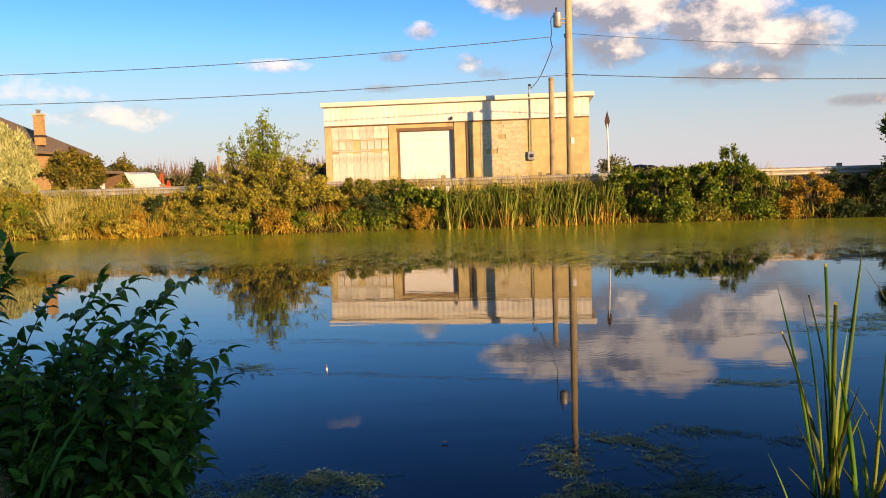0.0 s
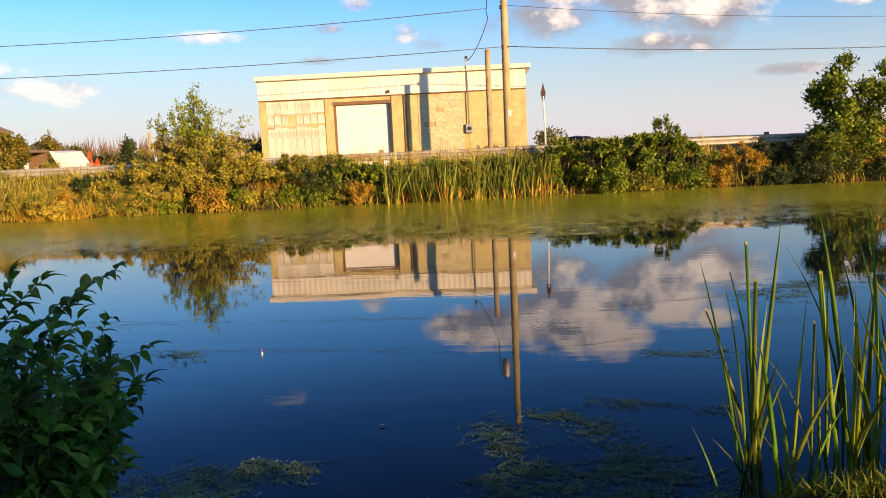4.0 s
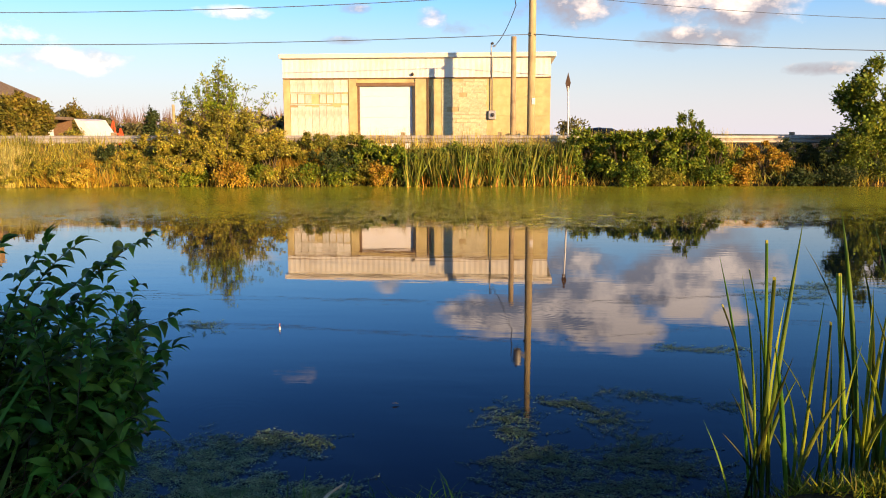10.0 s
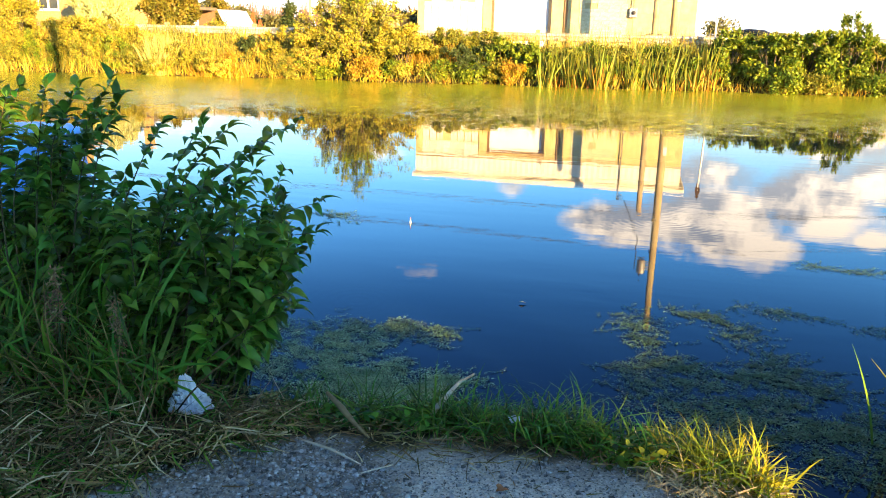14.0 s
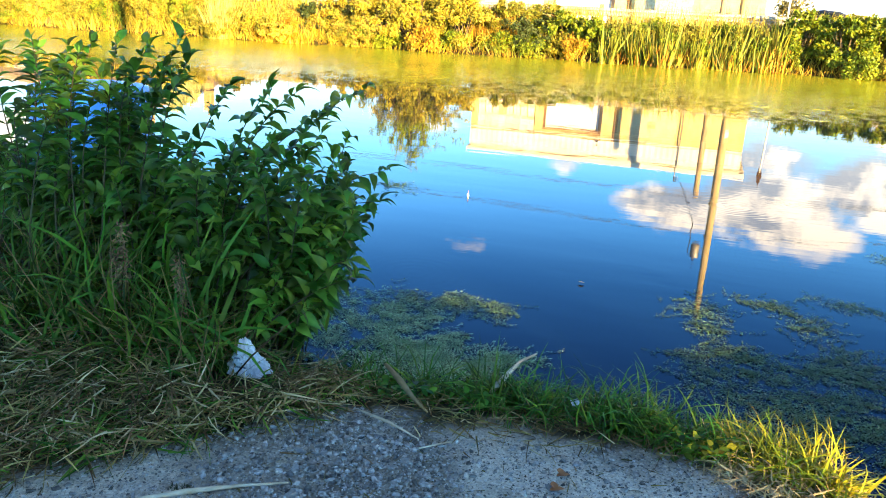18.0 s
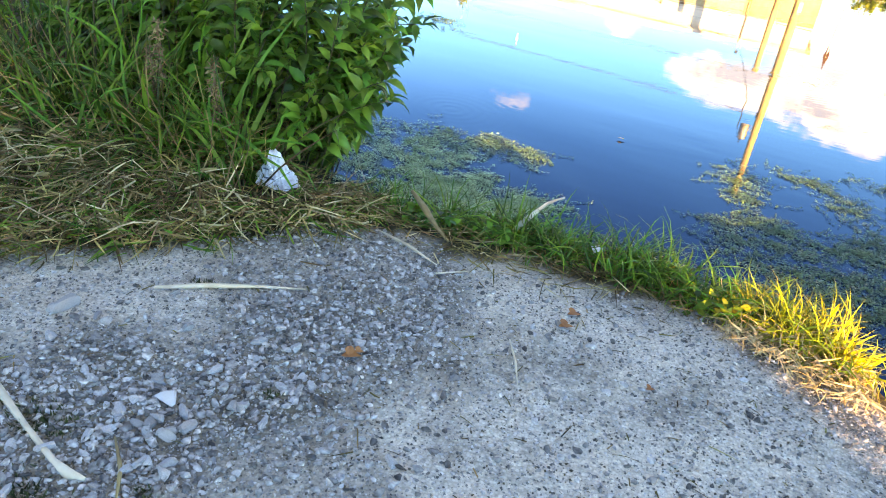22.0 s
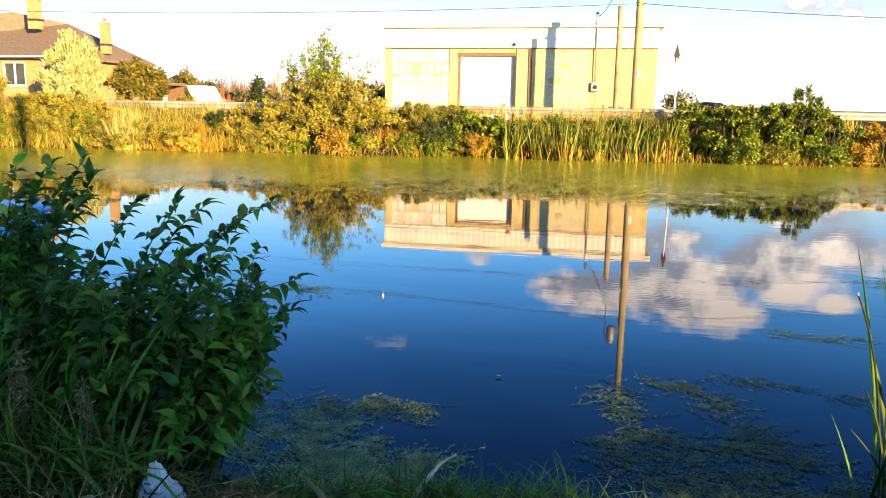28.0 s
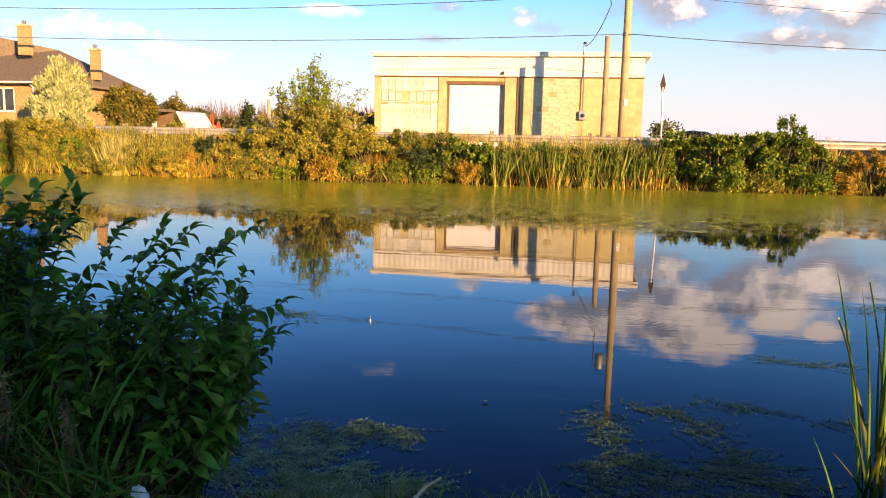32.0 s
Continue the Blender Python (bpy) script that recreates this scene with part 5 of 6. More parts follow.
v = [(1.3 * math.cos(a) * r, 0.9 * math.sin(a) * r, z + 0.06 * noise.noise((a * 2, r * 3, 1))) for r, z in ((1, 0), (0.98, 0.5), (0.85, 0.85), (0.5, 1.08), (0.05, 1.12)) for a in [k * math.pi / 8 for k in range(16)]]
part("cover", mesh_of("cover", v, [(i * 16 + k, i * 16 + (k + 1) % 16, (i + 1) * 16 + (k + 1) % 16, (i + 1) * 16 + k) for i in range(4) for k in range(16)] + [tuple(range(64, 80))], M["car_paint"], True), md)


# ---- distant trees and hills ----
def far_pine(at, h, w, seed):
    return bush("dark_tree", "dark narrow evergreen far behind the bank", at, (w, w, h / 2), M["bush_dark"], seed, 1600, 0.35, 30, category="tree", cone=0.3, stems=1, r0=0.15)


far_pine((-34.6, 75, 1.1), 3.1, 0.8, 301)
bush("far_bush", "green rounded bush beyond the road", (3.5, 40.0, 1.1), (0.9, 0.9, 0.72), M["far_leaf"], 302, 1800, 0.16, 30)
for i, (x, y, h, w) in enumerate([(-48, 88, 2.6, 2.4), (-52, 95, 3.2, 3.2), (-44, 92, 2.2, 2.4), (-58, 100, 4.2, 3.0), (-38, 98, 2.0, 2.6), (-32, 90, 1.9, 2.2), (-66, 96, 5.0, 4.0), (-22, 100, 3.6, 3.4), (-18, 60, 2.2, 2.0)]):
    bush("far_tree", "olive-brown tree far behind the pond", (x, y, 1.1), (w, w, h / 2), M["far_leaf"], 310 + i, 5000, 0.42, 40, category="tree", group="trees far behind the pond", r0=0.08)


def bare_wood():
    g = random.Random(9)
    v, f = [], []
    for i in range(420):
        x, y = -78 + 54 * g.random(), 104 + 12 * g.random()
        h = 3.2 + 2.4 * g.random()
        for k in range(7):
            a = g.random() * 6.28
            b = (x + math.cos(a) * 0.8 * (k > 0), y + 0.4 * math.sin(a), 1.1 + h * (1 if k == 0 else 0.6 + 0.4 * g.random()))
            o = len(v)
            z0 = 1.1 if k == 0 else 1.1 + h * 0.35
            v += [(x - 0.09, y, z0), (x + 0.09, y, z0), (x, y + 0.1, z0), b]
            f += [(o, o + 1, o + 3), (o + 1, o + 2, o + 3), (o + 2, o, o + 3)]
    single("bare_wood", mesh_of("bare_wood", v, f, M["bare"]), "thin bare trees standing far behind the garden", "trees", kind="stuff")


bare_wood()
hv, hf = [], []
for i in range(61):
    x = -2400 + i * 80
    h = 6 + 7 * noise.noise((x * 0.0016, 0.2, 0)) + 4 * noise.noise((x * 0.006, 1.2, 0)) + (4 if x > 150 else 0)
    hv += [(x, 1500, -2), (x, 1500, 2 + 0.5 * max(h, 1)), (x, 1700, -2)]
for i in range(60):
    a = 3 * i
    hf += [(a, a + 3, a + 4, a + 1), (a + 1, a + 4, a + 5, a + 2)]
single("backdrop_hills", mesh_of("backdrop_hills", hv, hf, M["hill"], True), "low blue-green hills on the horizon", "hills", kind="structure")


# ---- behind the camera: unseen things added to cast shade on the banks ----
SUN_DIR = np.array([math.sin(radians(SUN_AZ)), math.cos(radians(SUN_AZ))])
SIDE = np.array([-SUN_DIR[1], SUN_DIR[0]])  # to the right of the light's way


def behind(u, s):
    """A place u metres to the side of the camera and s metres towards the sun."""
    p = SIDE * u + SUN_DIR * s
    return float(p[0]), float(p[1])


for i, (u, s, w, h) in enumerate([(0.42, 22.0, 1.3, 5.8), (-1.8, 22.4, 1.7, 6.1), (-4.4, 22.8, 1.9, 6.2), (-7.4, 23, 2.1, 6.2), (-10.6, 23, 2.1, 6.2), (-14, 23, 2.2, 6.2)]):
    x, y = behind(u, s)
    bush("shading_bush", "dense unseen bush added to shade the near bank", (x, y, 0.28), (w, w, h / 2), M["bush_green"], 400 + i, 12000, 0.3, 220, group="hedge behind the bank", shell=0.1, spread=0.12)


# unseen pole, thickened and placed to cast the dark stripe on the far bank
q = thing("utility_pole", "unseen pole added to cast the shadow stripe on the far bank", "utility pole", (*behind(2.5, 18.8), 0.28), group="roadside poles")
part("shaft", tube_mesh("shaft", [(0, 0, -0.5), (0, 0, 10.9)], [0.26, 0.22], M["pole_wood"], 10), q)


# ---- near bank ----
def ribbon(points, widths, flat=(0, 0, 1), fold=0.15):
    """A thin folded leaf strip through the points."""
    pts = [Vector(p) for p in points]
    v, f = [], []
    for i, p in enumerate(pts):
        fl = Vector(flat[i] if isinstance(flat, list) else flat)
        d = (pts[min(i + 1, len(pts) - 1)] - pts[max(i - 1, 0)]).normalized()
        a = d.cross(fl).normalized()
        b = a.cross(d)
        w = widths[i] / 2
        v += [p - a * w + b * w * fold * 2, p, p + a * w + b * w * fold * 2]
    for i in range(len(pts) - 1):
        k = 3 * i
        f += [(k, k + 1, k + 4, k + 3), (k + 1, k + 2, k + 5, k + 4)]
    return v, f


# an arched leaf with a drawn-out tip that hangs down
LEAF_ARCH = ([(0, 0, 0), (0.28, 0.14, 0.1), (0.48, 0.36, 0.16), (0.42, 0.6, 0.09), (0.17, 0.84, -0.08), (0, 1, -0.28), (-0.17, 0.84, -0.08), (-0.42, 0.6, 0.09), (-0.48, 0.36, 0.16), (-0.28, 0.14, 0.1),
              (0, 0.15, 0.03), (0, 0.37, 0.07), (0, 0.61, 0.02), (0, 0.84, -0.12)],
             [(0, 1, 10), (0, 10, 9), (1, 2, 11, 10), (9, 10, 11, 8), (2, 3, 12, 11), (8, 11, 12, 7), (3, 4, 13, 12), (7, 12, 13, 6), (4, 5, 13), (6, 13, 5)])


def shrub_limit(y, z):
    """How far the shrub reaches out over the water."""
    zz = z + (y - 3) * 0.25
    return float(np.interp(zz, [0.1, 0.21, 0.34, 0.45, 0.52, 0.6, 0.7, 0.8, 0.92, 1.02, 1.12, 1.33], [-1.7, -1.62, -1.48, -1.38, -1.34, -1.37, -1.33, -1.3, -1.26, -1.2, -1.28, -1.32])) - (y - 3) * 0.45


def shrub_near():
    e = thing("leafy_shrub", "dense dark green shrub with pointed drooping leaves at the water's edge", "shrub", (-2.0, 2.85, 0.2))
    base = np.array([-2.0, 2.85, 0.2])
    g = np.random.default_rng(21)
    # long shoots that stand out of the crown: x, y, z of their tips
    tips = [(-1.4, 3.05, 1.31), (-1.27, 2.98, 1.0), (-1.3, 3.0, 0.86), (-1.86, 3.1, 1.28), (-1.74, 3.1, 1.27), (-2.07, 3.1, 1.27), (-2.27, 3.1, 1.38), (-2.35, 3.15, 1.45), (-2.48, 3.1, 1.42), (-2.66, 3.1, 1.42), (-2.8, 3.1, 1.4), (-2.95, 3.15, 1.3), (-1.6, 3.1, 1.2),
            (-1.42, 2.98, 0.52), (-1.45, 2.9, 0.6), (-1.5, 2.9, 0.45), (-1.62, 2.85, 0.38)]
    tips += [(g.uniform(-3.15, -2.4), g.uniform(3.0, 3.4), g.uniform(1.05, 1.38)) for k in range(17)]
    tips += [(g.uniform(-4.0, -3.0), g.uniform(3.1, 3.9), g.uniform(1.0, 1.42)) for k in range(9)]
    long_shoots = len(tips)
    while len(tips) < 252:
        q = g.uniform(0, 1, 3)
        x = -3.7 + 2.45 * q[0]
        top = np.interp(x, [-3.9, -2.8, -2.45, -2.1, -1.7, -1.45, -1.3], [0.92, 0.92, 0.9, 0.98, 1.1, 1.12, 0.95])
        z = 0.35 + (top - 0.35) * q[1] ** 0.8
        y = 2.6 + 0.85 * q[2] + 0.3 * max(0, -2.0 - x)
        if x < shrub_limit(y, z) - 0.07:
            tips.append((x, y, z))
    while len(tips) < 284:
        y, z = g.uniform(2.68, 3.05), g.uniform(0.36, 0.85)
        tips.append((shrub_limit(y, z) - g.uniform(0.05, 0.35), y, z))
    sv, sf, lp, la, lu, ll = [], [], [], [], [], []
    for i, t in enumerate(tips):
        t = np.array(t)
        root = base + np.array([np.clip((t[0] + 2.0) * 0.45, -0.7, 0.3) + g.normal(0, 0.05), g.normal(0, 0.12) + max(0, t[1] - 3.2) * 0.3, 0.0])
        shoot = i < long_shoots
        if shoot:
            root[0] -= 0.3
        root[2] = land(root[0], root[1]) - 0.02
        mid = root * 0.45 + t * 0.55 + np.array([g.normal(0, 0.06) - 0.1 * shoot, g.normal(0, 0.06), 0.12 + 0.14 * g.random() + 0.1 * shoot])
        pts = []
        for s in np.linspace(0, 1, 9):
            pts.append((1 - s) ** 2 * root + 2 * s * (1 - s) * mid + s * s * t)
        pts = np.array(pts)
        me = tube_mesh("tmp", [tuple(p - base) for p in pts], list(np.linspace(0.0052, 0.0015, 9)), M["twig"], 5)
        o = len(sv)
        sv += [tuple(q.co) for q in me.vertices]
        sf += [tuple(o + j for j in q.vertices) for q in me.polygons]
        bpy.data.meshes.remove(me)
        length = np.linalg.norm(np.diff(pts, axis=0), axis=1).sum()
        n = max(6, int(length * (0.62 if shoot else 0.85) / (0.052 if shoot else 0.036)))
        for k in range(n):
            s = (0.38 if shoot else 0.15) + (0.62 if shoot else 0.85) * (k + 0.7 * g.random()) / n
            q = min(s, 0.999) * 8
            j = min(int(q), 7)
            p = pts[j] + (pts[j + 1] - pts[j]) * (q - j)
            d = unit(pts[j + 1] - pts[j])
            flat = unit(np.cross(d, [0, 0, 1]))
            turn = g.uniform(-0.5, 0.5) + (1.3 if k % 2 and not shoot else 0)
            lift = np.cross(flat, d)
            for sign in (1, -1):
                if g.random() < 0.12:
                    continue
                side = sign * (flat * math.cos(turn) + lift * math.sin(turn))
                out = unit(side * 0.85 + d * 0.45 + np.array([0, 0, -0.1 if shoot else -0.05]) + g.normal(0, 0.24, 3))
                L = ((0.085 + 0.055 * g.random()) if shoot else (0.07 + 0.05 * g.random())) * (1 - 0.4 * max(0, s - 0.75) / 0.25)
                tip = p + out * L
                if not shoot and tip[0] > shrub_limit(tip[1], tip[2]) + 0.01:
                    continue
                lp.append(p - base)
                la.append(out)
                lu.append(np.array([0, -0.15, 1.0]) + g.normal(0, 0.32, 3))
                ll.append(L)
        for k in range(3):
            lp.append(t - base)
            la.append(unit(pts[8] - pts[7]) + g.normal(0, 0.45, 3))
            lu.append(np.array([0, 0, 1.0]) + g.normal(0, 0.3, 3))
            ll.append(0.06 + 0.02 * k)
    part("twig_mass", mesh_of("twig_mass", sv, sf, M["twig"], True), e, None, "thin brown twigs", "stuff")
    L = np.array(ll)
    fr = frames_from(np.array(la), np.array(lu), L, L * 0.43, L * 1.0)
    part("foliage", many("foliage", *LEAF_ARCH, fr, np.array(lp), M["shrub_leaf"], True), e, None, "dark green leaves with drawn-out tips", "stuff")


shrub_near()


def blades(name, label, roots, h, w, mat, seed, lean=0.35, bend=(0.2, 0.9), kind="stuff", category="grass", group="", tilt=(0, 0)):
    """Arching blades from the given root places."""
    g = np.random.default_rng(seed)
    roots = np.asarray(roots)
    n = len(roots)
    H = g.uniform(h[0], h[1], n)
    along = unit(np.stack([g.normal(tilt[0], lean, n), g.normal(tilt[1], lean, n), np.ones(n)], 1))
    az = g.uniform(0, 2 * np.pi, n)
    up = np.stack([np.cos(az), np.sin(az), np.zeros(n)], 1)
    fr = frames_from(along, up, H, w * (0.6 + 0.7 * g.random(n)), H)
    sel = g.integers(0, 3, n)
    e = thing(name, label, category, (0, 0, 0), group, kind)
    for k in range(3):
        t, f = blade_template(bend[0] + (bend[1] - bend[0]) * k / 2, 5)
        m = sel == k
        if m.any():
            part("blades", many("blades", t, f, fr[m], roots[m], mat, True), e, None, "", "stuff")
    return e


def scatter(n, seed, xr, yr, test):
    g = np.random.default_rng(seed)
    out = []
    while len(out) < n:
        x, y = g.uniform(*xr), g.uniform(*yr)
        if test(x, y, g.random()):
            out.append((x, y, land(x, y) - 0.01))
    return np.array(out)


def gravel_edge(x):
    return float(np.interp(x, [-6, -1.94, -1.74, -1.5, -1.3, -1.0, -0.75, -0.3, 0.14, 0.33, 0.6, 2], [1.2, 1.4, 1.6, 1.84, 2.12, 2.3, 2.22, 2.33, 2.4, 2.25, 2.1, 1.6]))


# tall green grass in front of the shrub
def tall(x, y, r):
    return y > gravel_edge(x) + 0.46 + 0.26 * r


for k, (lo, hi, n, h) in enumerate([(-3.6, -2.3, 260, (0.25, 0.66)), (-2.4, -1.85, 130, (0.22, 0.56)), (-1.9, -1.62, 60, (0.15, 0.42))]):
    blades("tall_grass", "tall arching green grass growing in front of the shrub", scatter(n, 31 + 7 * k, (lo, hi), (2.1, 2.85), tall), h, 0.012, M["grass_green"], 32 + 7 * k, 0.6, (1.2, 3.0))
blades("tall_grass", "broad-bladed bright green grass in front of the shrub", scatter(170, 37, (-2.7, -1.66), (2.25, 2.6), tall), (0.25, 0.55), 0.02, M["grass_tuft"], 38, 0.5, (1.2, 2.8))
blades("tall_grass", "broad arching green grass beside the white bag", scatter(70, 137, (-1.98, -1.62), (2.3, 2.55), tall), (0.3, 0.58), 0.016, M["grass_tuft"], 138, 0.4, (1.4, 2.8))
blades("tall_grass", "tall arching green grass beside the shrub", scatter(260, 33, (-4.6, -2.9), (2.0, 4.2), lambda x, y, r: y < near_shore(x) - 0.15), (0.25, 0.75), 0.017, M["grass_green"], 34, 0.45, (0.4, 1.2))
blades("dead_grass", "dry brown grass stems tangled below the shrub", scatter(800, 35, (-3.5, -1.56), (2.1, 2.9), lambda x, y, r: y > gravel_edge(x) + 0.25), (0.15, 0.6), 0.006, M["grass_dry"], 36, 0.7, (0.3, 2.2))
blades("tall_grass", "long broad green grass arching out of the shrub's foot", scatter(90, 231, (-3.1, -1.8), (2.4, 2.75), tall), (0.45, 0.82), 0.015, M["grass_tuft"], 232, 0.42, (1.1, 2.4))
# mown grass lying on the bank
lying = scatter(12000, 41, (-3.6, -1.12), (1.3, 2.75), lambda x, y, r: gravel_edge(x) - 0.12 * r < y < gravel_edge(x) + 0.85 and (x + 1.54) ** 2 + (y - 2.33) ** 2 > 0.034)


def litter(name, label, roots, L, w, mat, seed, lift=0.03, tilt=0.12):
    g = np.random.default_rng(seed)
    n = len(roots)
    a = g.uniform(0, 2 * np.pi, n)
    along = np.stack([np.cos(a), np.sin(a), g.normal(0, tilt, n) + 0.05], 1)
    up = np.stack([g.normal(0, 0.3, n), g.normal(0, 0.3, n), np.ones(n)], 1)
    H = g.uniform(*L, n)
    sideways = np.where(g.random(n) < 0.5, 1.0, -1.0)[:, None] * np.cross(unit(along), [0, 0, 1.0])
    up = np.where(g.random(n)[:, None] < 0.6, up, up * 0.5 + sideways)
    fr = frames_from(along, up, H, w * (0.6 + 0.8 * g.random(n)), -H)
    p = np.array(roots) + np.stack([np.zeros(n), np.zeros(n), 0.012 + g.random(n) * lift], 1)
    e = thing(name, label, "grass", kind="stuff")
    sel = g.integers(0, 3, n)
    for k, bow in enumerate((0.15, 0.7, 1.4)):
        t, f = blade_template(bow, 4)
        part("stems", many("stems", t, f, fr[sel == k], p[sel == k], mat), e, None, "", "stuff")
    return e


litter("mown_grass", "dry mown grass lying in a mat on the bank", lying[:7400], (0.06, 0.19), 0.0056, M["grass_dry"], 42, 0.11, 0.34)
litter("mown_grass", "pale straw lying in the mown grass", lying[7400:8900], (0.06, 0.22), 0.0052, M["straw"], 43, 0.11, 0.3)
litter("mown_grass", "half-green cut grass lying in the mat", lying[8900:], (0.05, 0.17), 0.0056, M["grass_green"], 44, 0.09, 0.28)
blades("short_grass", "short green and dry grass on the bank", scatter(900, 45, (-3.6, -1.2), (1.4, 2.7), lambda x, y, r: y > gravel_edge(x) + 0.1 * r), (0.05, 0.16), 0.006, M["grass_green"], 46, 0.6, (0.3, 1.0))
# edge tufts
EDGE = [(-1.28, 2.6), (-1.2, 2.56), (-1.1, 2.6), (-0.97, 2.62), (-0.84, 2.66), (-0.72, 2.63), (-0.6, 2.67), (-0.48, 2.63), (-0.36, 2.67), (-0.24, 2.63), (-0.12, 2.64), (-0.02, 2.61), (0.07, 2.6), (-0.55, 2.74), (-0.3, 2.74), (-0.1, 2.72)]
g = random.Random(3)


def edge_tuft(x, y, n, mat, dry, label, seed, h, w=0.0085, tilt=(0, 0)):
    roots = [(x + g.gauss(0, 0.055), y + g.gauss(0, 0.04)) for k in range(n)]
    e = blades("grass_tuft", label, [(a, b, land(a, b) - 0.01) for a, b in roots[: int(n * 0.85)]], h, w, mat, seed, 0.45, (1.7, 3.5), group="tufts along the water's edge", tilt=tilt)
    q = np.random.default_rng(seed + 1)
    dr = np.array([(a, b, land(a, b) - 0.01) for a, b in roots[int(n * 0.85):]])
    k = len(dr)
    H = q.uniform(h[0] * 0.7, h[1] * 0.6, k)
    t, f = blade_template(1.5, 4)
    az = q.uniform(0, 6.28, k)
    fr = frames_from(unit(np.stack([q.normal(0, 0.8, k), q.normal(0, 0.8, k), np.ones(k)], 1)), np.stack([np.cos(az), np.sin(az), np.zeros(k)], 1), H, np.full(k, 0.005), H)
    part("dry_blades", many("dry_blades", t, f, fr, dr, dry), e, None, "dry straw blades", "stuff")


for i, (x, y) in enumerate(EDGE):
    edge_tuft(x + g.gauss(0, 0.03), y + g.gauss(0, 0.03), g.randint(210, 330) if i > 3 else g.randint(130, 200), M["grass_tuft"], M["grass_dry"], "green grass tuft overhanging the water's edge", 60 + 2 * i, (0.1, 0.24 + 0.16 * g.random()), 0.0072)
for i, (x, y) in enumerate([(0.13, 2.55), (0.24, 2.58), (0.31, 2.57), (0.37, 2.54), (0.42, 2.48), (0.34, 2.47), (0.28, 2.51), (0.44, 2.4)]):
    # sun gold is put into these tufts' colour, all but the first
    edge_tuft(x, y, 190, M["tuft_yellow"] if i else M["grass_tuft"], M["straw"], "sunlit grass tuft on the gravel's edge", 180 + 2 * i, (0.08, 0.3), 0.0066, (0.3, 0.0))
# tufts added off to the side, to keep low sun off the floating weed
for i, (x, y) in enumerate([(1.55, 2.15), (1.68, 2.25), (1.82, 2.38), (1.95, 2.5), (1.7, 2.08), (1.85, 2.2)]):
    edge_tuft(x, y, 220, M["grass_tuft"], M["straw"], "added grass tuft on the bank, shading the floating weed", 300 + 2 * i, (0.12, 0.3))
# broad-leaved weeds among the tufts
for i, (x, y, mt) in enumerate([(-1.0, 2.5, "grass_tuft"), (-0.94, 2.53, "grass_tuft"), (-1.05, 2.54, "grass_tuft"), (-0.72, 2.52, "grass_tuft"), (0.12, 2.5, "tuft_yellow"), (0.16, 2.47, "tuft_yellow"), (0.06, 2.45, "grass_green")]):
    q = np.random.default_rng(230 + i)
    n = 26
    p = np.stack([x + q.normal(0, 0.04, n), y + q.normal(0, 0.035, n), land(x, y) + 0.02 + 0.07 * q.random(n)], 1)
    fr = frames_from(q.normal(size=(n, 3)) * [1, 1, 0.3], q.normal(size=(n, 3)) * 0.4 + [0, -0.2, 1], np.full(n, 0.038), np.full(n, 0.024), np.full(n, 0.02))
    w = thing("broadleaf_weed", "small broad-leaved weed growing in the bank grass", "weed", (0, 0, 0), "broad-leaved weeds")
    part("leaves", many("leaves", *LEAF6, fr, p, M[mt], True), w, None, "", "stuff")
for i, (x, y, r, n) in enumerate([(-1.265, 1.015, 0.045, 420), (-1.15, 0.825, 0.055, 420), (-0.89, 1.35, 0.012, 60), (-1.33, 1.66, 0.02, 60), (-0.93, 0.95, 0.012, 50)]):
    roots = [(x + g.gauss(0, r), y + g.gauss(0, r * 0.6)) for k in range(n)]
    blades("moss_patch", "dark green mossy patch on the gravel", [(a, b, land(a, b) - 0.004) for a, b in roots], (0.008, 0.026), 0.005, M["moss"], 250 + i, 0.7, (0.2, 0.8), category="moss")
litter("straw_bits", "short bits of straw and leaf strewn on the gravel", scatter(260, 255, (-2.0, 0.7), (0.8, 2.35), lambda x, y, r: y < gravel_edge(x) and r < 0.25 + 0.75 * max(0, y - 1.7)), (0.02, 0.09), 0.004, M["grass_dry"], 256, 0.004, 0.04)
wr = [(-0.35 + 0.02 * math.cos(k * 1.05) * (1 + 0.4 * (k % 2)), 2.6 + 0.018 * math.sin(k * 1.05), land(-0.35, 2.6) + 0.07 + 0.02 * (k % 2)) for k in range(6)] + [(-0.35, 2.6, land(-0.35, 2.6) + 0.1)]
single("wrapper", mesh_of("wrapper", wr, [(k, (k + 1) % 6, 6) for k in range(6)], M["wrapper"]), "small crumpled pale blue wrapper caught in the grass", "wrapper")
# brown seed plumes standing in the tall grass
for i, (x, y, z) in enumerate([(-2.2, 2.5, 0.78), (-2.26, 2.52, 0.66), (-1.92, 2.48, 0.7)]):
    q = np.random.default_rng(260 + i)
    pl = thing("seed_plume", "dry brown seed plume on a thin stalk", "grass plume", (0, 0, 0), "seed plumes in the tall grass")
    part("stalk", tube_mesh("stalk", [(x, y, land(x, y) - 0.01), (x + 0.01, y, z * 0.6), (x + 0.03, y - 0.04, z)], [0.003, 0.0025, 0.0015], M["grass_dry"], 5), pl)
    n = 150
    s = q.random(n)
    p = np.stack([x + 0.03 - 0.02 * s + q.normal(0, 0.007, n) * (1 + 2 * s), y - 0.04 + 0.03 * s + q.normal(0, 0.012, n), z - 0.24 * s + q.normal(0, 0.01, n)], 1)
    fr = frames_from(q.normal(size=(n, 3)) + [0, 0, -0.8], q.normal(size=(n, 3)), np.full(n, 0.026), np.full(n, 0.008))
    part("plume", many("plume", *LEAF2, fr, p, M["plume"]), pl, None, "", "stuff")
